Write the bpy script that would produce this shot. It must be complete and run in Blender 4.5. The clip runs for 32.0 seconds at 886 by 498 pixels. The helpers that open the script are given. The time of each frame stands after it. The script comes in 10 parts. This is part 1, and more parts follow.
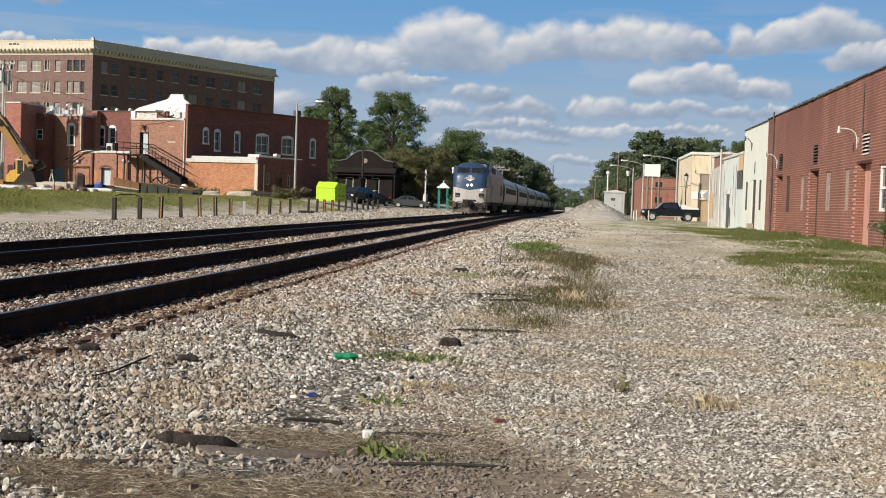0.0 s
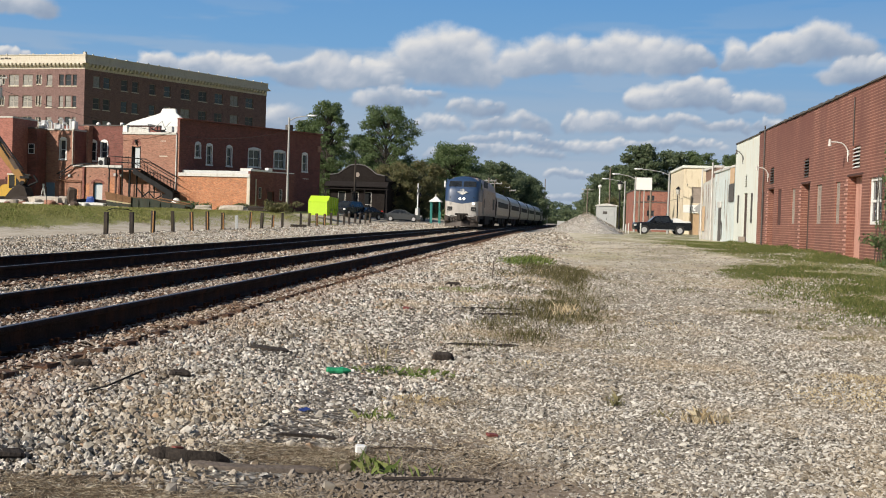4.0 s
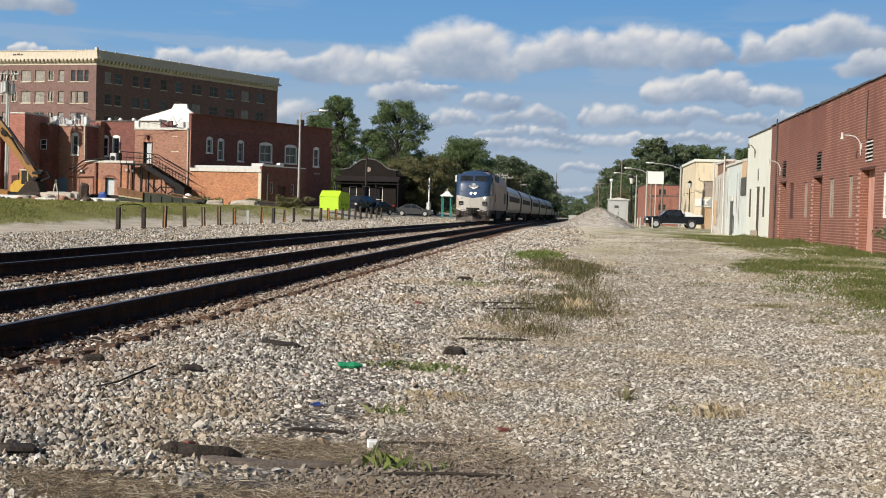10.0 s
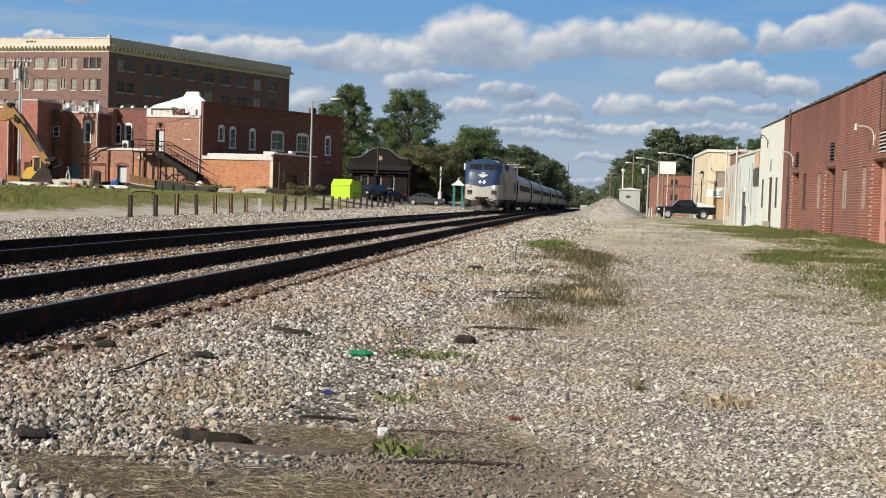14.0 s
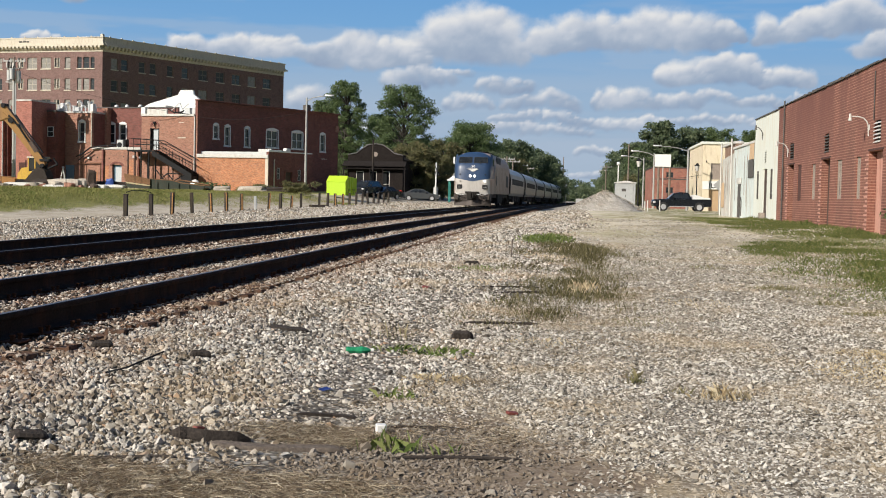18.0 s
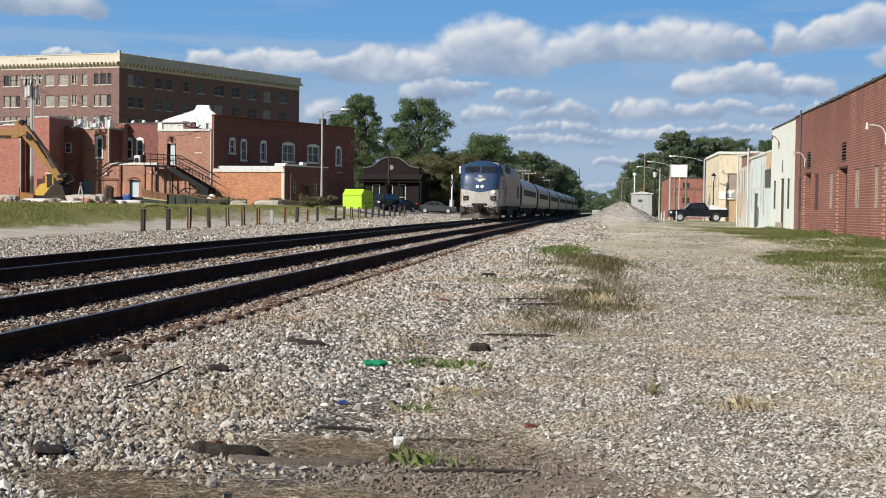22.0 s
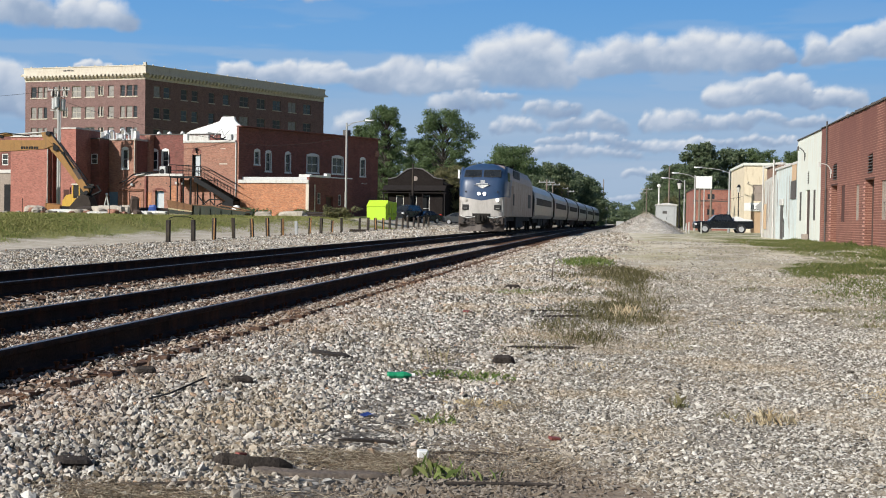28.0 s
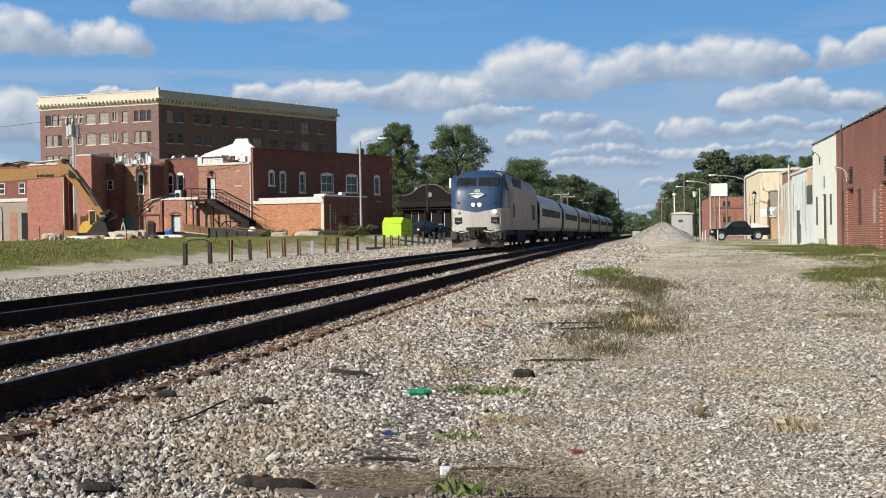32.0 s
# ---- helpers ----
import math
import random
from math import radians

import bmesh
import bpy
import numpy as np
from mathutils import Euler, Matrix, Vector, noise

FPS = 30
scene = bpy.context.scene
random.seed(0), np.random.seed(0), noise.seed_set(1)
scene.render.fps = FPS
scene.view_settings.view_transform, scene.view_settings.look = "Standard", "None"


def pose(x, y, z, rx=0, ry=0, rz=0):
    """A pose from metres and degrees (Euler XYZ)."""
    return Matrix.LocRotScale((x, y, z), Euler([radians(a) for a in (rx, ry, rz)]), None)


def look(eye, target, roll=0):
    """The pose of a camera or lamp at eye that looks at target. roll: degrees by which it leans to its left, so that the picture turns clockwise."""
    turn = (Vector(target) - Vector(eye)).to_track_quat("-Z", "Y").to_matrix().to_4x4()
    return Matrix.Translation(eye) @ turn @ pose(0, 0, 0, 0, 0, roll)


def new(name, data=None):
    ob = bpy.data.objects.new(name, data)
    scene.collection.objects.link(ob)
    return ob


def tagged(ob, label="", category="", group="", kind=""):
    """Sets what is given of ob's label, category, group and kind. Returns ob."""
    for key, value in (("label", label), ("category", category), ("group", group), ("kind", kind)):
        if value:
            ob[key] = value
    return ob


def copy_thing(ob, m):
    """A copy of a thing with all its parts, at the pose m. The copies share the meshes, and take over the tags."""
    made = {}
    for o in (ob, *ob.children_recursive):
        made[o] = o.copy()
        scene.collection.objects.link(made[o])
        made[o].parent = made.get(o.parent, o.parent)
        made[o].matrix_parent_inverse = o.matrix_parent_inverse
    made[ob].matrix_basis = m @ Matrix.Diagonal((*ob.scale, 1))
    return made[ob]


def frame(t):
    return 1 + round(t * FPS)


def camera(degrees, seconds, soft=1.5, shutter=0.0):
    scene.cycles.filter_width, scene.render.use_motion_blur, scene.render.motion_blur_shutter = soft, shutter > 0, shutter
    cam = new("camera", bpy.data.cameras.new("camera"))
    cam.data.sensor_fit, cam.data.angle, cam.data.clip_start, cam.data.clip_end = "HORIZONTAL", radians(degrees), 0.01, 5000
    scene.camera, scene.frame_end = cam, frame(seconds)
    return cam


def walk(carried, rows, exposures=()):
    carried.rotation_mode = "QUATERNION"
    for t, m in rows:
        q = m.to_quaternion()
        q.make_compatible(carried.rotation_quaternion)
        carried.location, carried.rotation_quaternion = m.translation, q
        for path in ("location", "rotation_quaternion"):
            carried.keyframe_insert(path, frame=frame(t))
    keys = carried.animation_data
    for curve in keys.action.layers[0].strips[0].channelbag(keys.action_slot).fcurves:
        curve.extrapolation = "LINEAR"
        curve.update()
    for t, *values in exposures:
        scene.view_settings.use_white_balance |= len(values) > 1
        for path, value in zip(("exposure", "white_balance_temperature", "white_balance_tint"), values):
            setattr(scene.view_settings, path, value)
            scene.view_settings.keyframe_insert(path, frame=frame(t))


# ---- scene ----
cam = camera(40.07, 32.0, soft=1.0)
walk(cam, [
    (0, pose(-0.002, 0.007, 1.318, 87.940, -1.899, 5.869)),
    (0.5, pose(-0.001, 0.003, 1.320, 88.031, -2.046, 5.818)),
    (1, pose(-0.001, 0.004, 1.319, 88.207, -2.185, 5.734)),
    (1.5, pose(-0.002, 0.005, 1.319, 88.461, -2.232, 5.581)),
    (2, pose(-0.002, 0.004, 1.319, 88.707, -2.123, 5.445)),
    (2.5, pose(-0.001, -0.003, 1.321, 88.789, -2.128, 5.397)),
    (3, pose(-0.002, -0.000, 1.320, 88.762, -2.054, 5.451)),
    (3.5, pose(-0.002, -0.004, 1.322, 88.689, -1.955, 5.490)),
    (5.5, pose(0.004, -0.000, 1.324, 88.341, -1.361, 5.492)),
    (6, pose(0.003, 0.003, 1.323, 88.289, -1.446, 5.502)),
    (6.5, pose(0.003, 0.001, 1.324, 88.237, -1.477, 5.490)),
    (7, pose(0.003, -0.006, 1.326, 88.164, -1.508, 5.477)),
    (7.5, pose(0.002, -0.005, 1.325, 88.104, -1.421, 5.541)),
    (8, pose(0.001, -0.006, 1.325, 88.133, -1.432, 5.658)),
    (8.5, pose(0.001, -0.010, 1.325, 88.233, -1.543, 5.842)),
    (9, pose(0.001, -0.008, 1.325, 88.335, -1.620, 5.975)),
    (9.5, pose(-0.001, -0.003, 1.324, 88.369, -1.637, 6.014)),
    (10, pose(-0.002, 0.002, 1.324, 88.322, -1.651, 6.036)),
    (10.5, pose(-0.002, 0.006, 1.324, 88.239, -1.644, 6.086)),
    (11, pose(-0.003, 0.010, 1.323, 88.162, -1.659, 6.128)),
    (11.5, pose(-0.004, 0.011, 1.322, 88.060, -1.760, 6.139)),
    (12, pose(-0.004, 0.013, 1.321, 87.972, -1.776, 6.158)),
    (12.5, pose(-0.004, 0.011, 1.320, 87.946, -1.793, 6.235)),
    (13, pose(-0.004, 0.009, 1.321, 87.959, -1.837, 6.359)),
    (13.5, pose(-0.005, 0.009, 1.320, 87.917, -1.941, 6.471)),
    (14, pose(-0.005, 0.008, 1.320, 87.792, -1.951, 6.571)),
    (14.5, pose(-0.005, 0.006, 1.321, 87.663, -1.816, 6.582)),
    (16.5, pose(-0.000, 0.014, 1.322, 87.732, -1.449, 6.409)),
    (17, pose(0.000, 0.011, 1.322, 87.755, -1.377, 6.347)),
    (17.5, pose(0.001, 0.006, 1.323, 87.693, -1.323, 6.303)),
    (18, pose(0.000, 0.004, 1.322, 87.581, -1.254, 6.369)),
    (18.5, pose(0.001, 0.003, 1.323, 87.478, -1.275, 6.526)),
    (19, pose(0.000, 0.005, 1.323, 87.441, -1.364, 6.706)),
    (19.5, pose(0.001, 0.002, 1.323, 87.443, -1.299, 6.877)),
    (20, pose(0.001, 0.007, 1.322, 87.536, -1.162, 6.953)),
    (20.5, pose(0.000, 0.009, 1.322, 87.626, -0.893, 7.004)),
    (21, pose(-0.000, 0.003, 1.323, 87.778, -0.700, 7.026)),
    (21.5, pose(-0.000, -0.000, 1.323, 87.957, -0.719, 7.036)),
    (22, pose(-0.001, 0.002, 1.323, 88.155, -0.755, 7.129)),
    (22.5, pose(-0.001, 0.004, 1.323, 88.295, -0.662, 7.279)),
    (23, pose(-0.001, 0.003, 1.324, 88.307, -0.591, 7.401)),
    (23.5, pose(-0.001, 0.010, 1.323, 88.299, -0.582, 7.424)),
    (24, pose(-0.001, 0.012, 1.322, 88.302, -0.632, 7.466)),
    (24.5, pose(-0.003, 0.014, 1.321, 88.319, -0.702, 7.575)),
    (25, pose(-0.003, 0.013, 1.322, 88.329, -0.782, 7.671)),
    (25.5, pose(-0.003, 0.014, 1.321, 88.280, -0.919, 7.821)),
    (27.5, pose(-0.003, 0.010, 1.330, 88.543, -0.973, 8.795)),
    (28, pose(-0.004, 0.015, 1.328, 88.664, -0.828, 8.253)),
    (28.5, pose(-0.004, 0.018, 1.327, 88.752, -0.787, 7.993)),
    (29, pose(-0.004, 0.017, 1.327, 88.789, -0.630, 8.030)),
    (29.5, pose(-0.004, 0.017, 1.327, 88.727, -0.471, 8.159)),
    (30, pose(-0.004, 0.020, 1.327, 88.637, -0.183, 8.259)),
    (30.5, pose(-0.004, 0.018, 1.328, 88.699, 0.284, 8.341)),
    (31, pose(-0.005, 0.019, 1.329, 88.935, 0.658, 8.467)),
    (31.5, pose(-0.005, 0.022, 1.329, 89.214, 0.757, 8.702)),
    (32, pose(-0.006, 0.024, 1.330, 89.396, 0.882, 8.996)),
], exposures=[(0, 0.25, 6300, 10), (12, 0.26, 6280, 10), (20, 0.31, 6150, 10), (24, 0.26, 5850, 9), (28, 0.31, 5880, 9), (32, 0.31, 6050, 9)])

# ---- light: low autumn sun from behind and to one side of the camera ----
SUN_EL, SUN_AZ = radians(32), radians(-137)   # azimuth from +y towards +x
world = bpy.data.worlds.new("sky")
scene.world = world
world.use_nodes = True
wn = world.node_tree
sky = wn.nodes.new("ShaderNodeTexSky")
sky.sky_type, sky.sun_disc = "NISHITA", False
sky.sun_elevation, sky.sun_rotation = SUN_EL, SUN_AZ
sky.air_density, sky.dust_density, sky.ozone_density = 1.0, 0.6, 2.0
wn.links.new(sky.outputs[0], wn.nodes["Background"].inputs[0])
wn.nodes["Background"].inputs[1].default_value = 0.048
sun_data = bpy.data.lights.new("sun", "SUN")
sun_data.energy, sun_data.angle, sun_data.color = 5.0, radians(0.6), (1.0, 0.90, 0.76)
sun = new("sun", sun_data)
to_sun = Vector((math.sin(SUN_AZ) * math.cos(SUN_EL), math.cos(SUN_AZ) * math.cos(SUN_EL), math.sin(SUN_EL)))
sun.matrix_world = look(to_sun * 50, (0, 0, 0))


# ---- materials ----
def srgb(h):
    """A linear colour from a hex string."""
    v = [int(h[i:i + 2], 16) / 255 for i in (0, 2, 4)]
    return tuple(c / 12.92 if c < 0.04045 else ((c + 0.055) / 1.055) ** 2.4 for c in v) + (1,)


def lin(*c):
    return tuple(c) + (1,)


def material(name):
    m = bpy.data.materials.new(name)
    m.use_nodes = True
    nt = m.node_tree
    return m, nt, nt.nodes["Principled BSDF"]


def node(nt, kind, **values):
    n = nt.nodes.new(kind)
    for k, v in values.items():
        n.inputs[k].default_value = v
    return n


def coords(nt, which="Object", jitter=0.0):
    tc = nt.nodes.new("ShaderNodeTexCoord")
    if not jitter:
        return tc.outputs[which]
    info = nt.nodes.new("ShaderNodeObjectInfo")
    mul = nt.nodes.new("ShaderNodeVectorMath")
    mul.operation = "MULTIPLY_ADD"
    mul.inputs[1].default_value = (jitter, jitter, jitter)
    nt.links.new(info.outputs["Random"], mul.inputs[0])
    nt.links.new(tc.outputs[which], mul.inputs[2])
    return mul.outputs[0]


def ramp(nt, fac, stops):
    r = nt.nodes.new("ShaderNodeValToRGB")
    e = r.color_ramp.elements
    while len(e) < len(stops):
        e.new(0.5)
    for el, (p, c) in zip(e, stops):
        el.position, el.color = p, c
    nt.links.new(fac, r.inputs[0])
    return r.outputs[0]


def mix(nt, fac, a, b, kind="MIX"):
    n = nt.nodes.new("ShaderNodeMix")
    n.data_type, n.blend_type = "RGBA", kind
    for sock, v in ((n.inputs[0], fac), (n.inputs[6], a), (n.inputs[7], b)):
        if isinstance(v, bpy.types.NodeSocket):
            nt.links.new(v, sock)
        else:
            sock.default_value = v
    return n.outputs[2]


def noise_tex(nt, vec, scale, detail=4.0, rough=0.6, out="Fac"):
    n = node(nt, "ShaderNodeTexNoise", Scale=scale, Detail=detail, Roughness=rough)
    nt.links.new(vec, n.inputs["Vector"])
    return n.outputs[out]


def stretch(nt, vec, sx, sy, sz):
    n = nt.nodes.new("ShaderNodeMapping")
    n.inputs["Scale"].default_value = (sx, sy, sz)
    nt.links.new(vec, n.inputs[0])
    return n.outputs[0]


def bump(nt, bsdf, height, strength=0.4, distance=0.02):
    b = node(nt, "ShaderNodeBump", Strength=strength, Distance=distance)
    nt.links.new(height, b.inputs["Height"])
    nt.links.new(b.outputs[0], bsdf.inputs["Normal"])


def plain(name, dark, light, rough=0.6, metal=0.0, grain=30.0, patch=1.2, relief=0.15, stain=None, jitter=7.0):
    """A worn surface: fine grain between two tones, larger patches, optional stain colour that runs down."""
    m, nt, b = material(name)
    v = coords(nt, "Object", jitter)
    fine = noise_tex(nt, v, grain, 5)
    col = ramp(nt, fine, [(0.3, dark), (0.7, light)])
    big = noise_tex(nt, v, patch, 5)
    col = mix(nt, ramp(nt, big, [(0.35, lin(0, 0, 0)), (0.75, lin(0.5, 0.5, 0.5))]), col, dark)
    if stain:
        run = noise_tex(nt, stretch(nt, v, 2.2, 2.2, 0.35), 1.6, 6, 0.7)
        col = mix(nt, ramp(nt, run, [(0.5, lin(0, 0, 0)), (0.72, lin(0.75, 0.75, 0.75))]), col, stain)
    nt.links.new(col, b.inputs["Base Color"])
    nt.links.new(ramp(nt, big, [(0.2, lin(*[max(0.05, rough - 0.12)] * 3)), (0.8, lin(*[min(1, rough + 0.12)] * 3))]), b.inputs["Roughness"])
    b.inputs["Metallic"].default_value = metal
    if relief:
        bump(nt, b, fine, relief, 0.01)
    return m


def brick_mat(name, a, b2, mortar, stain, course=0.075, length=0.22, faded=None, rough=0.85, stain_at=0.55, joints=0.35, soot=False):
    """Brickwork from object coordinates: courses in z, bricks along the wall's x."""
    m, nt, b = material(name)
    v = coords(nt)
    sep = nt.nodes.new("ShaderNodeSeparateXYZ")
    nt.links.new(v, sep.inputs[0])
    com = nt.nodes.new("ShaderNodeCombineXYZ")
    add = nt.nodes.new("ShaderNodeMath")
    nt.links.new(sep.outputs[0], add.inputs[0])
    nt.links.new(sep.outputs[1], add.inputs[1])
    nt.links.new(add.outputs[0], com.inputs[0])
    nt.links.new(sep.outputs[2], com.inputs[1])
    t = nt.nodes.new("ShaderNodeTexBrick")
    for k, val in (("Scale", 1.0), ("Mortar Size", course * 0.09), ("Brick Width", length), ("Row Height", course), ("Bias", 0.1), ("Mortar Smooth", 0.2)):
        t.inputs[k].default_value = val
    upright = tuple(0.72 * p + 0.28 * q for p, q in zip(b2, mortar)) if soot else mortar
    if not soot:
        a, b2 = tuple(c * 0.72 for c in a[:3]) + (1,), tuple(c * 1.2 for c in b2[:3]) + (1,)
    t.inputs["Color1"].default_value, t.inputs["Color2"].default_value, t.inputs["Mortar"].default_value = a, b2, upright
    nt.links.new(com.outputs[0], t.inputs["Vector"])
    # bed joints run on in long lines
    lines = nt.nodes.new("ShaderNodeTexBrick")
    for k, val in (("Scale", 1.0), ("Mortar Size", course * 0.16), ("Brick Width", 80.0), ("Row Height", course), ("Mortar Smooth", 0.3)):
        lines.inputs[k].default_value = val
    nt.links.new(com.outputs[0], lines.inputs["Vector"])
    big = noise_tex(nt, v, 0.5, 6, 0.65)
    run = noise_tex(nt, stretch(nt, v, 1.0, 1.0, 0.22), 0.9, 6, 0.7)
    col = mix(nt, ramp(nt, run, [(stain_at - 0.1, lin(0, 0, 0)), (stain_at + 0.2, lin(0.85, 0.85, 0.85))]), t.outputs["Color"], stain)
    col = mix(nt, ramp(nt, lines.outputs["Fac"], [(0.0, lin(0, 0, 0)), (1.0, lin(*[joints] * 3))]), col, mortar)
    if faded:
        col = mix(nt, ramp(nt, big, [(0.5, lin(0, 0, 0)), (0.75, lin(0.7, 0.7, 0.7))]), col, faded)
    col = mix(nt, ramp(nt, noise_tex(nt, v, 14, 4), [(0.3, lin(0, 0, 0)), (0.8, lin(0.35, 0.35, 0.35))]), col, mortar)
    # weathering a metre or so across
    tone = ramp(nt, noise_tex(nt, v, 1.3, 8, 0.72), [(0.3, lin(0.74, 0.72, 0.72)), (0.5, lin(1, 1, 1)), (0.7, lin(1.14, 1.16, 1.16))])
    col = mix(nt, 1.0, col, tone, "MULTIPLY")
    col = mix(nt, 1.0, col, ramp(nt, noise_tex(nt, v, 9.0, 4, 0.85), [(0.35, lin(0.86, 0.86, 0.86)), (0.65, lin(1.1, 1.1, 1.1))]), "MULTIPLY")
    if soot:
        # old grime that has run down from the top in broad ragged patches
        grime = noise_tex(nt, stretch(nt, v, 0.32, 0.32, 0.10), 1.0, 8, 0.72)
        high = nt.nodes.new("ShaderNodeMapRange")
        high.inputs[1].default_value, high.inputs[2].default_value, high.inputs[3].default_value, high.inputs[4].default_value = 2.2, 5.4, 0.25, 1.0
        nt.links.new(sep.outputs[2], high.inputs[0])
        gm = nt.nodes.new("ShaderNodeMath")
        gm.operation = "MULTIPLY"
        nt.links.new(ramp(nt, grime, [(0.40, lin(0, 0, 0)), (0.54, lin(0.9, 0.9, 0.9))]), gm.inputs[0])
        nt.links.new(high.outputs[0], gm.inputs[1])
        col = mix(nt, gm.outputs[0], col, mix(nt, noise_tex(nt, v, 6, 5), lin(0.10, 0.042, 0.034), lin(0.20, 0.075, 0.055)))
    nt.links.new(col, b.inputs["Base Color"])
    b.inputs["Roughness"].default_value = rough
    bump(nt, b, t.outputs["Fac"], -0.5, 0.012)
    return m


def glass_mat(name, tint=(0.02, 0.025, 0.03), rough=0.06):
    m, nt, b = material(name)
    v = coords(nt, "Object", 5)
    nt.links.new(ramp(nt, noise_tex(nt, v, 1.5, 3), [(0.3, lin(*tint)), (0.8, lin(*[c * 2.2 for c in tint]))]), b.inputs["Base Color"])
    b.inputs["Roughness"].default_value = rough
    b.inputs["Specular IOR Level"].default_value = 0.6
    bump(nt, b, noise_tex(nt, v, 2.5, 2), 0.06, 0.05)
    return m


def glow_mat(name, colour, strength):
    m, nt, b = material(name)
    b.inputs["Base Color"].default_value = colour
    b.inputs["Emission Color"].default_value = colour
    b.inputs["Emission Strength"].default_value = strength
    return m


# ---- mesh builder ----
class Shape:
    """Collects primitives into one mesh."""

    def __init__(self):
        self.v, self.f, self.s = [], [], []

    def add(self, verts, faces, smooth=False):
        n = len(self.v)
        self.v.extend(tuple(p) for p in verts)
        self.f.extend(tuple(i + n for i in f) for f in faces)
        self.s.extend([smooth] * len(faces))
        return self

    def box(self, x0, y0, z0, x1, y1, z1, c=0.0, m=None):
        """A box between two corners, with its long edges chamfered by c."""
        if c <= 0:
            p = [(x, y, z) for z in (z0, z1) for y in (y0, y1) for x in (x0, x1)]
            f = [(0, 2, 3, 1), (4, 5, 7, 6), (0, 1, 5, 4), (2, 6, 7, 3), (0, 4, 6, 2), (1, 3, 7, 5)]
        else:
            c = min(c, 0.45 * min(abs(x1 - x0), abs(y1 - y0), abs(z1 - z0)))
            ring = lambda d, z: [
                (x0 + c + d, y0 + d, z), (x1 - c - d, y0 + d, z), (x1 - d, y0 + c + d, z), (x1 - d, y1 - c - d, z),
                (x1 - c - d, y1 - d, z), (x0 + c + d, y1 - d, z), (x0 + d, y1 - c - d, z), (x0 + d, y0 + c + d, z)]
            e = c * 0.5
            p = ring(e, z0) + ring(0, z0 + e) + ring(0, z1 - e) + ring(e, z1)
            f = [tuple(range(7, -1, -1)), tuple(range(24, 32))]
            for k in range(3):
                f += [(8 * k + i, 8 * k + (i + 1) % 8, 8 * k + 8 + (i + 1) % 8, 8 * k + 8 + i) for i in range(8)]
        if m is not None:
            p = [m @ Vector(q) for q in p]
        return self.add(p, f)

    def tube(self, a, b, r, r2=None, n=10, caps=True):
        a, b = Vector(a), Vector(b)
        r2 = r if r2 is None else r2
        w = (b - a).normalized()
        u = w.orthogonal().normalized()
        v = w.cross(u)
        p = [a + (u * math.cos(t) + v * math.sin(t)) * r for t in (2 * math.pi * i / n for i in range(n))]
        p += [b + (u * math.cos(t) + v * math.sin(t)) * r2 for t in (2 * math.pi * i / n for i in range(n))]
        self.add(p, [(i, (i + 1) % n, n + (i + 1) % n, n + i) for i in range(n)], True)
        if caps:
            self.add(p, [tuple(range(n - 1, -1, -1)), tuple(range(n, 2 * n))])
        return self

    def path(self, pts, r, n=6):
        for a, b in zip(pts, pts[1:]):
            self.tube(a, b, r, n=n)
        return self

    def loft(self, rings, closed=True, caps=True, smooth=False):
        """Skin between rings of equal length."""
        n = len(rings[0])
        p = [q for ring in rings for q in ring]
        f = []
        for k in range(len(rings) - 1):
            for i in range(n if closed else n - 1):
                j = (i + 1) % n
                f.append((k * n + i, k * n + j, k * n + n + j, k * n + n + i))
        self.add(p, f, smooth)
        if caps and closed:
            self.add(p, [tuple(range(n - 1, -1, -1)), tuple(range((len(rings) - 1) * n, len(rings) * n))])
        return self

    def prism(self, poly, axis, a, b):
        """A polygon in the plane across axis (0, 1 or 2), pushed from a to b."""
        put = {0: lambda u, v, w: (w, u, v), 1: lambda u, v, w: (u, w, v), 2: lambda u, v, w: (u, v, w)}[axis]
        return self.loft([[put(u, v, a) for u, v in poly], [put(u, v, b) for u, v in poly]])

    def ball(self, c, r, n=10, squash=(1, 1, 1)):
        rings = []
        for i in range(n // 2 + 1):
            t = math.pi * (i + 0.02) / (n // 2 + 0.04)
            rings.append([(c[0] + r * squash[0] * math.sin(t) * math.cos(2 * math.pi * k / n), c[1] + r * squash[1] * math.sin(t) * math.sin(2 * math.pi * k / n),
                           c[2] - r * squash[2] * math.cos(t)) for k in range(n)])
        return self.loft(rings, smooth=True)

    def mesh(self, name):
        me = bpy.data.meshes.new(name)
        me.from_pydata(self.v, [], self.f)
        bm = bmesh.new()
        bm.from_mesh(me)
        bmesh.ops.recalc_face_normals(bm, faces=bm.faces)
        bm.to_mesh(me)
        bm.free()
        me.polygons.foreach_set("use_smooth", self.s)
        return me


def part(name, shape, mat, parent=None, label="", at=None):
    """One mesh object under a thing or a part."""
    me = shape if isinstance(shape, bpy.types.Mesh) else shape.mesh(name)
    if mat and not me.materials:
        me.materials.append(mat)
    ob = new(name, me)
    ob.parent = parent
    if at is not None:
        ob.matrix_basis = at
    return tagged(ob, label)


def thing(name, m, label, category, group="", kind=""):
    """An Empty at a thing's base."""
    ob = new(name)
    ob.empty_display_size = 0.2
    ob.matrix_basis = m
    return tagged(ob, label, category, group, kind)


def mesh_thing(name, shape, mat, m, label, category, group="", kind=""):
    ob = part(name, shape, mat, None, "", m)
    return tagged(ob, label, category, group, kind)


def smooth(a, b, x):
    t = min(1.0, max(0.0, (x - a) / (b - a)))
    return t * t * (3 - 2 * t)


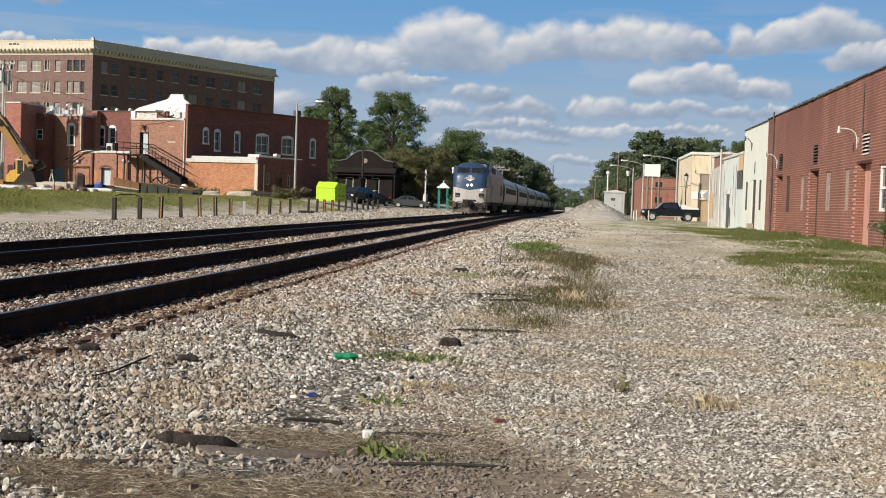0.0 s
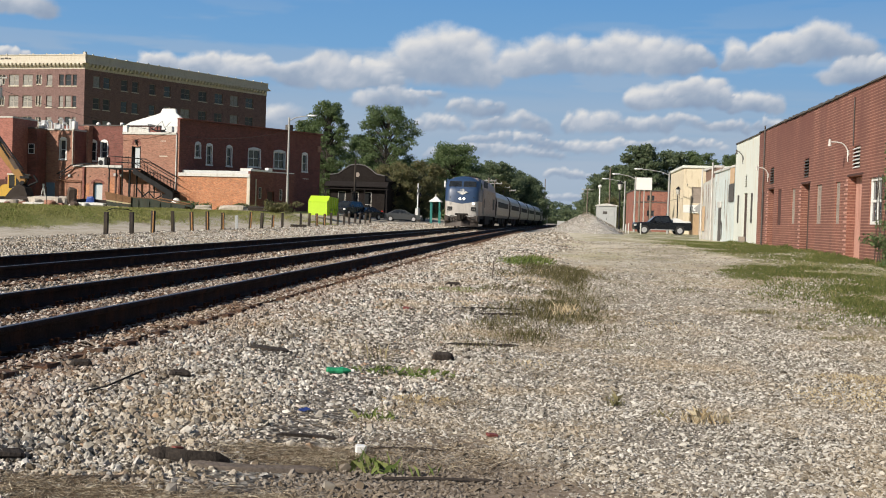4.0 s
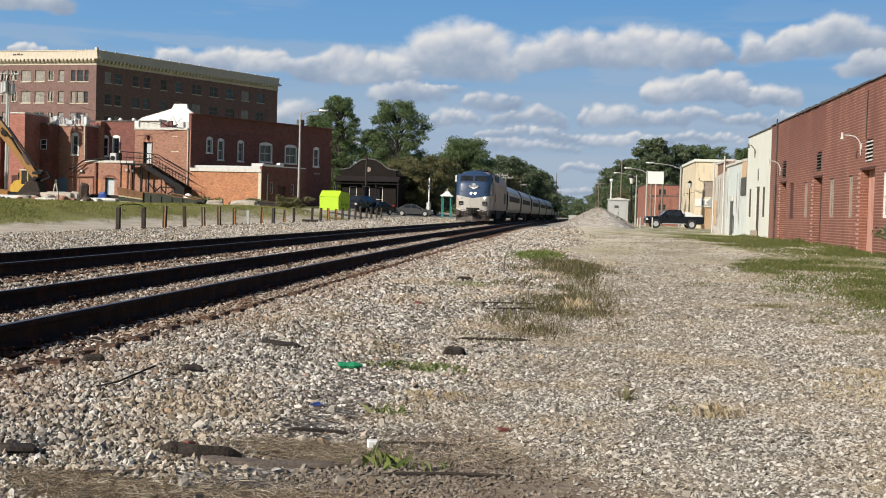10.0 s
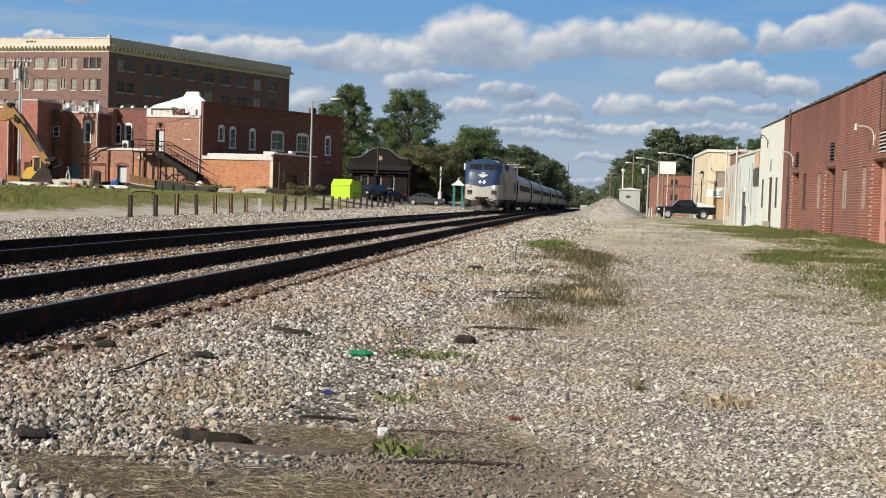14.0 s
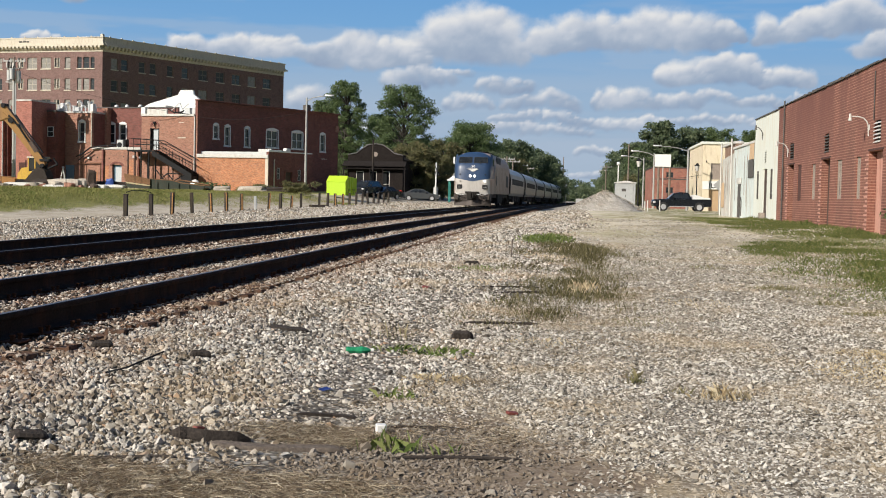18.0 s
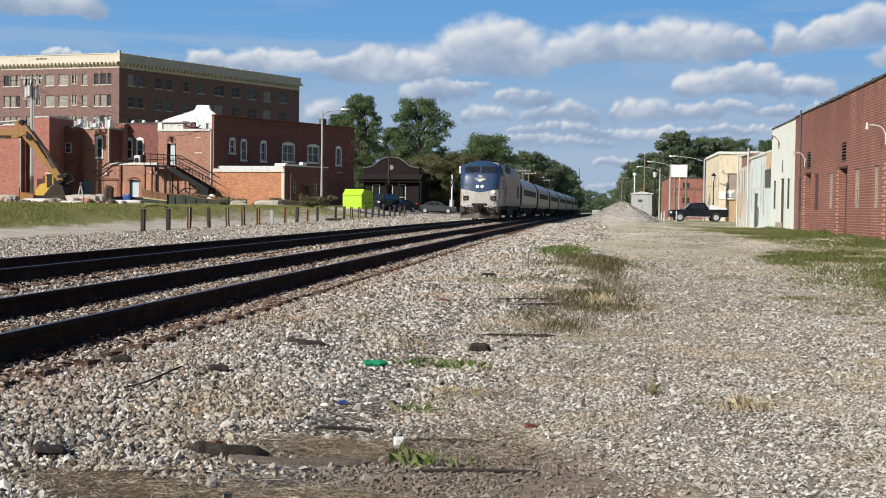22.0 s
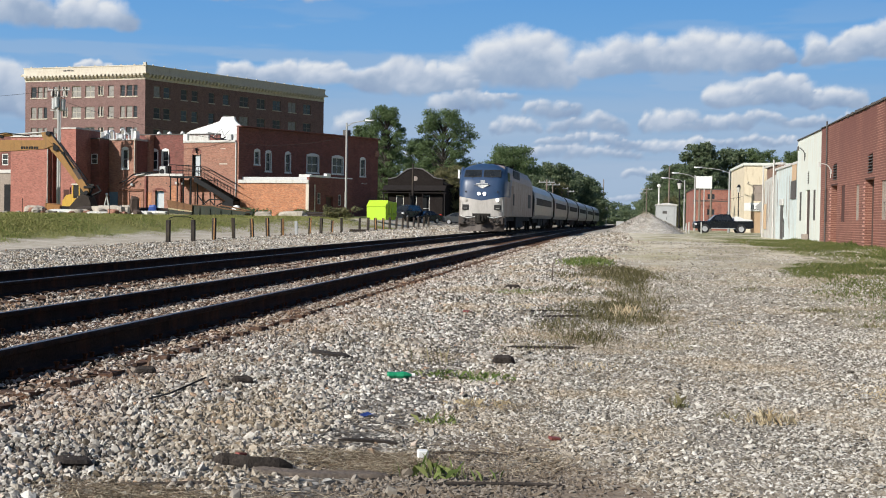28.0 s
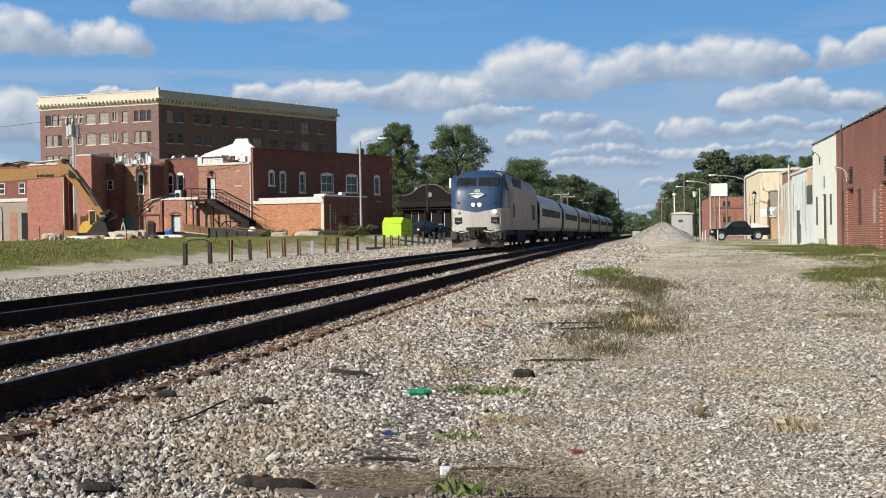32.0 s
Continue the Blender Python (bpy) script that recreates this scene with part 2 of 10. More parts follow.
# ---- the lie of the land ----
TRACK_A, TRACK_B = -4.86, -8.78


def rail_z(y):
    """Height of the rail heads."""
    return 0.40 + 0.0022 * min(max(y, -20), 115)


def bend(y):
    """How far the line swings over as it goes away."""
    t = max(0.0, min(y, 320) - 40)
    return 6e-5 * t * t + (max(0.0, y - 320) * 0.0336)


def ground_z(x, y):
    x -= bend(y)
    right = 0.60 * smooth(5, 46, y) - 0.12 * smooth(70, 130, y)
    bed = rail_z(y) - 0.235
    left = max(0.0, 0.16 + 0.006 * (min(y, 115) - 54)) + 0.011 * (min(max(y, 115), 150) - 115)
    foot = -24 + 4 * smooth(50, 115, y)
    left += 0.95 * (1 - smooth(foot - 8, foot, x)) * smooth(20, 60, y)
    if x > -3.3:
        z = bed + (right - bed) * smooth(-3.3, -1.2, x)
    else:
        z = left + (bed - left) * smooth(-13.5, -11.2, x)
    if -7.3 < x < -6.3:
        z -= 0.03
    return z + 0.03 * noise.noise(Vector((x * 0.35, y * 0.35, 0))) * smooth(0, 3, x + 2) * (1 if x > -3 else 0)


def graded(lo, hi, fine_lo, fine_hi, step, grow=1.35):
    """Grid lines: even inside, widening outwards."""
    lines = list(np.arange(fine_lo, fine_hi + 1e-6, step))
    d = step
    while lines[-1] < hi:
        d *= grow
        lines.append(lines[-1] + d)
    d = step
    while lines[0] > lo:
        d *= grow
        lines.insert(0, lines[0] - d)
    return lines


# ---- ground materials ----
def gravel_field(nt, v, scale, dark, mid, light, rust):
    """Stones as cells with their own tone, and a height for relief."""
    vo = node(nt, "ShaderNodeTexVoronoi", Scale=scale, Randomness=1.0)
    nt.links.new(v, vo.inputs["Vector"])
    sep = nt.nodes.new("ShaderNodeSeparateColor")
    nt.links.new(vo.outputs["Color"], sep.inputs[0])
    col = ramp(nt, sep.outputs[0], [(0.0, dark), (0.35, mid), (0.8, light), (1.0, rust)])
    # Shade between the stones is painted in by darkening the cell edges.
    gap = ramp(nt, vo.outputs["Distance"], [(0.3, lin(1, 1, 1)), (0.68, lin(0.30, 0.28, 0.26))])
    return mix(nt, 1.0, col, gap, "MULTIPLY"), vo.outputs["Distance"]


def ground_mat():
    m, nt, b = material("gravel_ground")
    geo = nt.nodes.new("ShaderNodeNewGeometry")
    v = geo.outputs["Position"]
    stones, h1 = gravel_field(nt, v, 26, lin(0.08, 0.073, 0.065), lin(0.20, 0.188, 0.168), lin(0.40, 0.38, 0.34), lin(0.17, 0.125, 0.085))
    grit, h2 = gravel_field(nt, v, 48, lin(0.20, 0.18, 0.15), lin(0.41, 0.38, 0.325), lin(0.58, 0.545, 0.475), lin(0.42, 0.36, 0.28))
    dirt = ramp(nt, noise_tex(nt, v, 9, 6), [(0.3, lin(0.26, 0.215, 0.165)), (0.7, lin(0.42, 0.365, 0.29))])
    sep = nt.nodes.new("ShaderNodeSeparateXYZ")
    nt.links.new(v, sep.inputs[0])
    wob = noise_tex(nt, v, 0.35, 5)

    def band(lo, hi):
        """1 above hi, 0 below lo, along x, with a ragged edge."""
        add = nt.nodes.new("ShaderNodeMath")
        add.operation = "MULTIPLY_ADD"
        add.inputs[1].default_value = 3.0
        nt.links.new(wob, add.inputs[0])
        nt.links.new(sep.outputs[0], add.inputs[2])
        r = nt.nodes.new("ShaderNodeMapRange")
        r.interpolation_type = "SMOOTHSTEP"
        r.inputs[1].default_value, r.inputs[2].default_value = lo + 1.5, hi + 1.5
        nt.links.new(add.outputs[0], r.inputs[0])
        return r.outputs[0]

    lane = mix(nt, ramp(nt, noise_tex(nt, v, 0.9, 6, 0.65), [(0.50, lin(0, 0, 0)), (0.68, lin(0.9, 0.9, 0.9))]), grit, dirt)
    dead = ramp(nt, noise_tex(nt, stretch(nt, v, 0.8, 0.5, 0.5), 1.0, 7, 0.7), [(0.50, lin(0, 0, 0)), (0.62, lin(0.65, 0.65, 0.65))])
    lane = mix(nt, dead, lane, ramp(nt, noise_tex(nt, v, 30, 5, 0.8), [(0.3, lin(0.27, 0.205, 0.12)), (0.7, lin(0.52, 0.43, 0.28))]))
    # bare trodden earth in two worn hollows
    for cx, cy, rx, ry in ((0.15, 5.7, 0.55, 0.45), (-0.75, 7.1, 0.65, 0.6), (-1.4, 5.6, 1.2, 1.0), (-0.35, 5.9, 1.35, 1.25)):
        mp = nt.nodes.new("ShaderNodeMapping")
        mp.vector_type = "TEXTURE"
        mp.inputs["Location"].default_value, mp.inputs["Scale"].default_value = (cx, cy, 0), (rx, ry, 1e6)
        nt.links.new(v, mp.inputs[0])
        ln = nt.nodes.new("ShaderNodeVectorMath")
        ln.operation = "LENGTH"
        nt.links.new(mp.outputs[0], ln.inputs[0])
        ad = nt.nodes.new("ShaderNodeMath")
        nt.links.new(ln.outputs["Value"], ad.inputs[0])
        nt.links.new(noise_tex(nt, v, 3.0, 6, 0.7), ad.inputs[1])
        lane = mix(nt, ramp(nt, ad.outputs[0], [(0.0, lin(0.95, 0.95, 0.95)), (0.95, lin(0.9, 0.9, 0.9)), (1.0, lin(0, 0, 0))]), lane,
                   ramp(nt, noise_tex(nt, v, 22, 6, 0.7), [(0.3, lin(0.15, 0.112, 0.078)), (0.7, lin(0.27, 0.215, 0.16))]))
    far = nt.nodes.new("ShaderNodeMapRange")
    far.inputs[1].default_value, far.inputs[2].default_value = 13.0, 42.0
    nt.links.new(sep.outputs[1], far.inputs[0])
    thin = nt.nodes.new("ShaderNodeMath")
    thin.operation = "MULTIPLY"
    nt.links.new(far.outputs[0], thin.inputs[0])
    nt.links.new(ramp(nt, noise_tex(nt, stretch(nt, v, 0.5, 0.2, 0.3), 1.0, 6, 0.65), [(0.30, lin(0.2, 0.2, 0.2)), (0.55, lin(0.9, 0.9, 0.9))]), thin.inputs[1])
    lane = mix(nt, thin.outputs[0], lane, ramp(nt, noise_tex(nt, v, 6, 6, 0.7), [(0.3, lin(0.55, 0.49, 0.365)), (0.7, lin(0.78, 0.72, 0.58))]))
    scrub = nt.nodes.new("ShaderNodeMath")
    scrub.operation = "MULTIPLY"
    nt.links.new(far.outputs[0], scrub.inputs[0])
    nt.links.new(ramp(nt, noise_tex(nt, stretch(nt, v, 0.30, 0.24, 0.3), 1.0, 9, 0.74), [(0.50, lin(0, 0, 0)), (0.60, lin(0.75, 0.75, 0.75))]), scrub.inputs[1])
    lane = mix(nt, scrub.outputs[0], lane, ramp(nt, noise_tex(nt, v, 4, 6, 0.7), [(0.35, lin(0.20, 0.20, 0.07)), (0.65, lin(0.38, 0.34, 0.15))]))
    spread = nt.nodes.new("ShaderNodeMapRange")
    spread.inputs[1].default_value, spread.inputs[2].default_value = 30.0, 80.0
    nt.links.new(sep.outputs[1], spread.inputs[0])
    bed = mix(nt, spread.outputs[0], stones, mix(nt, 0.35, ramp(nt, noise_tex(nt, v, 5, 7, 0.75), [(0.3, lin(0.30, 0.265, 0.215)), (0.7, lin(0.56, 0.51, 0.43))]), stones))
    col = mix(nt, band(-1.6, -0.2), bed, lane)
    road = ramp(nt, noise_tex(nt, v, 1.4, 6), [(0.3, lin(0.40, 0.345, 0.265)), (0.7, lin(0.62, 0.56, 0.46))])
    road = mix(nt, 0.12, road, stones)
    col = mix(nt, band(-21.6, -20.6), road, col)
    turf = ramp(nt, noise_tex(nt, v, 3, 7, 0.7), [(0.3, lin(0.13, 0.15, 0.045)), (0.55, lin(0.27, 0.26, 0.095)), (0.75, lin(0.40, 0.35, 0.16))])
    col = mix(nt, band(-26.4, -25.4), turf, col)
    patch = noise_tex(nt, stretch(nt, v, 0.42, 0.22, 0.3), 1.0, 8, 0.7)
    grass = ramp(nt, noise_tex(nt, v, 3.2, 7, 0.75), [(0.3, lin(0.075, 0.10, 0.026)), (0.48, lin(0.15, 0.16, 0.05)), (0.58, lin(0.30, 0.27, 0.12)), (0.72, lin(0.52, 0.46, 0.29))])
    mask = nt.nodes.new("ShaderNodeMath")
    mask.operation = "MULTIPLY"
    nt.links.new(band(2.0, 6.4), mask.inputs[0])
    nt.links.new(ramp(nt, patch, [(0.46, lin(0, 0, 0)), (0.52, lin(0.9, 0.9, 0.9))]), mask.inputs[1])
    col = mix(nt, mask.outputs[0], col, grass)
    # uneven tone a hand and a stride across
    tone = ramp(nt, noise_tex(nt, v, 5.5, 9, 0.85), [(0.34, lin(0.66, 0.65, 0.63)), (0.5, lin(1, 1, 1)), (0.66, lin(1.22, 1.22, 1.22))])
    col = mix(nt, 1.0, col, tone, "MULTIPLY")
    tone = ramp(nt, noise_tex(nt, stretch(nt, v, 0.9, 0.7, 1), 0.9, 8, 0.72), [(0.36, lin(0.80, 0.77, 0.72)), (0.52, lin(1, 1, 1)), (0.68, lin(1.1, 1.1, 1.1))])
    col = mix(nt, 1.0, col, tone, "MULTIPLY")
    nt.links.new(col, b.inputs["Base Color"])
    b.inputs["Roughness"].default_value = 0.95
    b.inputs["Specular IOR Level"].default_value = 0.2
    add = nt.nodes.new("ShaderNodeMath")
    nt.links.new(h1, add.inputs[0])
    nt.links.new(h2, add.inputs[1])
    bump(nt, b, add.outputs[0], -1.0, 0.035)
    return m


M_GROUND = ground_mat()
xs = graded(-3000, 3000, -46, 16, 0.8)
ys = graded(-400, 4200, -6, 150, 1.0)
g = Shape()
g.add([(x, y, ground_z(x, y)) for y in ys for x in xs],
      [(j * len(xs) + i, j * len(xs) + i + 1, (j + 1) * len(xs) + i + 1, (j + 1) * len(xs) + i) for j in range(len(ys) - 1) for i in range(len(xs) - 1)], True)
tagged(part("ground", g, M_GROUND), "pale gravel yard with worn grass beside a ballast railway bed", "ground", kind="structure")

# ---- railway ----
M_RAIL = plain("rail_steel", lin(0.015, 0.011, 0.009), lin(0.045, 0.031, 0.024), 0.9, 0.0, 60, 4, 0.2, lin(0.09, 0.04, 0.02))
M_HEAD = plain("rail_head", lin(0.10, 0.095, 0.09), lin(0.22, 0.21, 0.20), 0.5, 0.6, 80, 5, 0.05)
M_TIE = plain("tie_wood", lin(0.055, 0.036, 0.027), lin(0.17, 0.108, 0.077), 0.9, 0.0, 40, 3, 0.5, lin(0.17, 0.08, 0.042))
M_PLATE = plain("rust_plate", lin(0.05, 0.022, 0.012), lin(0.14, 0.06, 0.03), 0.85, 0.2, 50, 6, 0.4)
for mt in (M_RAIL, M_TIE, M_PLATE):
    mt.node_tree.nodes["Principled BSDF"].inputs["Specular IOR Level"].default_value = 0.12
RAIL_PROFILE = [(-0.076, 0), (0.076, 0), (0.076, 0.012), (0.02, 0.032), (0.010, 0.06), (0.010, 0.13), (0.036, 0.145), (0.037, 0.172), (0.028, 0.183),
                (-0.028, 0.183), (-0.037, 0.172), (-0.036, 0.145), (-0.010, 0.13), (-0.010, 0.06), (-0.02, 0.032), (-0.076, 0.012)]
RAIL_YS = [-12 + 2.0 * i for i in range(70)] + [128 + 12 * i for i in range(30)]


def railway(base, label):
    track = thing("railway_track", pose(0, 0, 0), label, "railway track", "tracks", "structure")
    for side in (-0.755, 0.755):
        s = Shape().loft([[(base + side + bend(y) + u, y, rail_z(y) - 0.183 + w) for u, w in RAIL_PROFILE] for y in RAIL_YS])
        rail = part("rail", s, M_RAIL, track, "rusty brown steel rail with a polished top")
        top = Shape().loft([[(base + side + bend(y) + u, y, rail_z(y) + w) for u, w in ((-0.024, 0.0), (0.024, 0.0), (0.022, 0.002), (-0.022, 0.002))] for y in RAIL_YS])
        part("rail_head", top, M_HEAD, rail, "polished running surface")
    return track


track_a = railway(TRACK_A, "rusty steel rails on worn wooden ties in pale ballast")
track_b = railway(TRACK_B, "second track of steel rails on wooden ties in ballast")
tie_meshes = []
for k in range(4):
    rng = random.Random(k)
    s = Shape().box(-1.30, -0.115, -0.18, 1.30, 0.115, 0.0, 0.012)
    s.v = [(x + rng.uniform(-0.012, 0.012) + (0.03 * rng.random() if x > 1.2 else 0), y + rng.uniform(-0.02, 0.02), z + rng.uniform(-0.02, 0.006)) for x, y, z in s.v]
    tie_meshes.append(s.mesh("tie"))
    tie_meshes[-1].materials.append(M_TIE)
plate = Shape().box(-0.19, -0.10, 0, 0.19, 0.10, 0.014, 0.006)
for sx in (-0.12, 0.12):
    for sy in (-0.06, 0.06):
        plate.box(sx - 0.011, sy - 0.011, 0.014, sx + 0.011, sy + 0.011, 0.05)
        plate.box(sx - 0.02, sy - 0.015, 0.045, sx + 0.02, sy + 0.015, 0.06, 0.006)
plate_mesh = plate.mesh("tie_plate")
plate_mesh.materials.append(M_PLATE)
far_ties = {TRACK_A: Shape(), TRACK_B: Shape()}
rng = random.Random(5)
for base, track, count in ((TRACK_A, track_a, 170), (TRACK_B, track_b, 110)):
    for i in range(500):
        y = 3.0 + 0.52 * i + rng.uniform(-0.03, 0.03)
        m = pose(base + bend(y) + rng.uniform(-0.05, 0.05), y, rail_z(y) - 0.19, 0, 0, rng.uniform(-1.2, 1.2))
        if i < count:
            tie = part("tie", tie_meshes[i % 4], None, track, at=m)
            if i < 60 and base == TRACK_A:
                for side in (-0.755, 0.755):
                    part("tie_plate", plate_mesh, None, tie, at=pose(side, 0, 0.0))
        else:
            far_ties[base].box(-1.3, -0.115, -0.1, 1.3, 0.115, 0, 0, m)
for base, track in ((TRACK_A, track_a), (TRACK_B, track_b)):
    tagged(part("ties", far_ties[base], M_TIE, track), kind="stuff")


# ---- the passenger train ----
M_BLUE = plain("blue_paint", lin(0.020, 0.044, 0.100), lin(0.029, 0.060, 0.130), 0.42, 0.0, 25, 1.5, 0.03)
M_SILVER = plain("silver_paint", lin(0.42, 0.395, 0.365), lin(0.53, 0.505, 0.47), 0.42, 0.0, 30, 1.2, 0.03, lin(0.30, 0.28, 0.25))
M_SIDE = plain("grimy_silver", lin(0.27, 0.20, 0.158), lin(0.38, 0.295, 0.24), 0.55, 0.0, 30, 1.0, 0.04, lin(0.24, 0.20, 0.165))
M_STEEL = plain("stainless_steel", lin(0.32, 0.322, 0.305), lin(0.45, 0.445, 0.425), 0.42, 0.35, 40, 1.0, 0.04, lin(0.25, 0.24, 0.22))
M_UNDER = plain("underframe_grime", lin(0.012, 0.011, 0.010), lin(0.05, 0.045, 0.04), 0.8, 0.0, 30, 2, 0.3)
M_PILOT = plain("pilot_grime", lin(0.032, 0.026, 0.023), lin(0.11, 0.092, 0.08), 0.7, 0.1, 25, 2, 0.2, lin(0.08, 0.05, 0.035))
M_CABGLASS = glass_mat("cab_glass", (0.012, 0.014, 0.016))
M_COACHGLASS = glass_mat("coach_glass", (0.006, 0.007, 0.008), 0.6)
M_BLACK = plain("black_rubber", lin(0.008, 0.008, 0.008), lin(0.03, 0.03, 0.03), 0.7, 0, 40, 3, 0.1)
M_WHITE = plain("white_paint", lin(0.68, 0.68, 0.66), lin(0.82, 0.82, 0.80), 0.5, 0, 25, 1.5, 0.03)
M_LAMP = glow_mat("headlight_glow", lin(1.0, 0.93, 0.82), 4.0)

for mt in (M_UNDER, M_COACHGLASS):
    mt.node_tree.nodes["Principled BSDF"].inputs["Specular IOR Level"].default_value = 0.15


def body_ring(y, half, low, top, shoulder, crown):
    """A car body's section: upright sides, sloped shoulders, gently arched roof."""
    return [(-half, y, low), (-half, y, shoulder), (-half * 0.93, y, shoulder + 0.45 * (top - shoulder)), (-half * crown, y, top - 0.06), (-half * crown * 0.5, y, top),
            (half * crown * 0.5, y, top), (half * crown, y, top - 0.06), (half * 0.93, y, shoulder + 0.45 * (top - shoulder)), (half, y, shoulder), (half, y, low)]


def wheelset(parent, y, r=0.5):
    """An axle with its two wheels; it turns as the train rolls."""
    s = Shape().tube((-0.85, 0, 0), (0.85, 0, 0), 0.08, n=8)
    for x in (-0.82, 0.70):
        s.tube((x, 0, 0), (x + 0.12, 0, 0), r, n=24)
        s.tube((x + (0.12 if x < 0 else -0.03), 0, 0), (x + (0.15 if x < 0 else 0), 0, 0), r + 0.03, n=24)
    for x in (-0.84, 0.83):
        for k in range(3):
            a = 2.1 * k
            s.tube((x, 0.28 * math.cos(a), 0.28 * math.sin(a)), (x + 0.012, 0.28 * math.cos(a), 0.28 * math.sin(a)), 0.05, n=6)
    return part("wheelset", s, M_UNDER, parent, at=pose(0, y, r))


def bogie(parent, y, axle=1.37):
    s = Shape()
    for x in (-1.02, 1.02):
        s.prism([(y - axle - 0.45, 0.42), (y - axle - 0.45, 0.72), (y - 0.7, 0.62), (y - 0.5, 0.40), (y + 0.5, 0.40), (y + 0.7, 0.62), (y + axle + 0.45, 0.72), (y + axle + 0.45, 0.42),
                 (y + 0.75, 0.32), (y - 0.75, 0.32)], 0, x - 0.06, x + 0.06)
        for d in (-axle, axle):
            s.box(x - 0.13, y + d - 0.18, 0.34, x + 0.13, y + d + 0.18, 0.66, 0.03)
            s.tube((x, y + d - 0.28, 0.6), (x, y + d - 0.28, 0.95), 0.09, n=8)
            s.tube((x, y + d + 0.28, 0.6), (x, y + d + 0.28, 0.95), 0.09, n=8)
        s.tube((x * 1.08, y, 0.55), (x * 1.08, y, 1.0), 0.14, n=10)
    s.box(-0.9, y - 0.35, 0.45, 0.9, y + 0.35, 0.85, 0.04)
    part("bogie", s, M_UNDER, parent)
    return [wheelset(parent, y - axle), wheelset(parent, y + axle)]


def locomotive():
    L, W = 20.9, 1.50
    t = thing("locomotive", pose(TRACK_B, 105, 0), "silver and blue diesel passenger locomotive with lit headlights", "locomotive", "train")
    side = Shape().loft([body_ring(y, W, 1.05, top, 3.35, 0.72) for y, top in ((2.3, 4.22), (3.2, 4.30), (20.6, 4.32), (L, 4.27))])
    body = part("body", side, M_SIDE, t, "grimy silver ribbed side")
    # cab: lower nose in silver, upper nose in blue, meeting in a shallow V
    lower = Shape()
    vee = lambda x: 1.98 + 0.24 * abs(x) / 1.36
    xs_ = (-1.36, -1.22, -0.9, -0.45, 0, 0.45, 0.9, 1.22, 1.36)
    front = lambda x, z: 0.07 * (abs(x) / 1.36) ** 2 + 0.28 * (abs(x) / 1.36) ** 12 + max(0, z - 2.0) * 0.16 + (max(0, z - 3.25) * 0.75 if z > 3.25 else 0)
    rows_ = [[(x, front(x, z), z) for x in xs_] for z in (1.02, 1.5)] + [[(x, front(x, vee(x)), vee(x)) for x in xs_]]
    lower.loft(rows_, closed=False, smooth=True)
    for sg in (-1, 1):
        cheek = Shape().loft([[(sg * 1.36, front(1.36, z), z), (sg * 1.48, 0.9, z), (sg * W, 2.32, z)] for z in (1.02, 1.5, vee(1.36))], closed=False)
        part("cab_lower_side", cheek, M_SIDE, t, "grimy silver lower cab side")
    lower.loft([[(x, front(x, 1.02), 1.02) for x in xs_], [(x, 2.3, 1.02) for x in xs_]], closed=False)
    part("nose", lower, M_SILVER, t, "silver lower nose")
    upper = Shape()
    zs = (2.6, 3.1, 3.4, 3.98, 4.20)
    upper.loft([[(x, front(x, vee(x)), vee(x)) for x in xs_]] + [[(x * (1 - 0.055 * max(0, z - 3.1)), front(x, z), z - max(0, z - 3.8) * 0.62 * (abs(x) / 1.36) ** 2.6) for x in xs_] for z in zs]
               + [[(x * 0.88, 1.6, 4.31 - 0.32 * (abs(x) / 1.36) ** 2.6) for x in xs_], [(x * 0.85, 2.32, 4.34 - 0.34 * (abs(x) / 1.36) ** 2.6) for x in xs_]], closed=False, smooth=True)
    for sg in (-1, 1):
        upper.loft([[(sg * 1.36 * (1 - 0.055 * max(0, z - 3.1)), front(1.36, z), z), (sg * 1.48 * (1 - 0.04 * max(0, z - 3.1)), min(2.0, max(0.9, front(1.36, z) + 0.2)), z), (sg * W * (1 - (0.12 * max(0, z - 3.3))), 2.32, z)]
                    for z in (vee(1.36), 2.6, 3.1, 3.4, 3.98, 4.08)], closed=False, smooth=True)
    part("cab", upper, M_BLUE, t, "deep blue upper nose and cab")
    for sg in (-1, 1):
        w = Shape()
        lo, hi = 3.44, 3.86
        across = [0.09 + 0.172 * i for i in range(7)]
        q = [(sg * a, front(a, lo) - 0.03, lo) for a in across] + [(sg * a * 0.97, front(a, hi) - 0.03, hi) for a in reversed(across)]
        w.loft([q, [(x, y + 0.05, z) for x, y, z in q]], caps=False)
        w.loft([q[:7], q[:6:-1]], closed=False)
        win = part("windshield", w, M_CABGLASS, t, "dark windshield pane")
        edge = Shape()
        ring = [Vector(p) for p in q]
        for i in range(14):
            edge.tube(ring[i], ring[(i + 1) % 14], 0.022, n=6)
        part("gasket", edge, M_BLACK, win, "black rubber gasket")
        wiper = Shape().path([(sg * 0.62, front(0.6, 3.36) - 0.05, 3.36), (sg * 0.45, front(0.5, 3.62) - 0.05, 3.62)], 0.014)
        part("wiper", wiper, M_BLACK, t)
        mir = Shape().box(sg * 1.56 - 0.07, 1.2, 3.35, sg * 1.56 + 0.07, 1.28, 3.90, 0.03).tube((sg * 1.40, 1.3, 3.6), (sg * 1.55, 1.24, 3.6), 0.02, n=6)
        if sg < 0:
            part("mirror", mir, M_WHITE, t, "pale wing mirror")
        sw = Shape().box(sg * 1.492 - 0.02, 1.15, 3.2, sg * 1.492 + 0.02, 2.05, 3.75, 0.02)
        part("side_window", sw, M_CABGLASS, t)
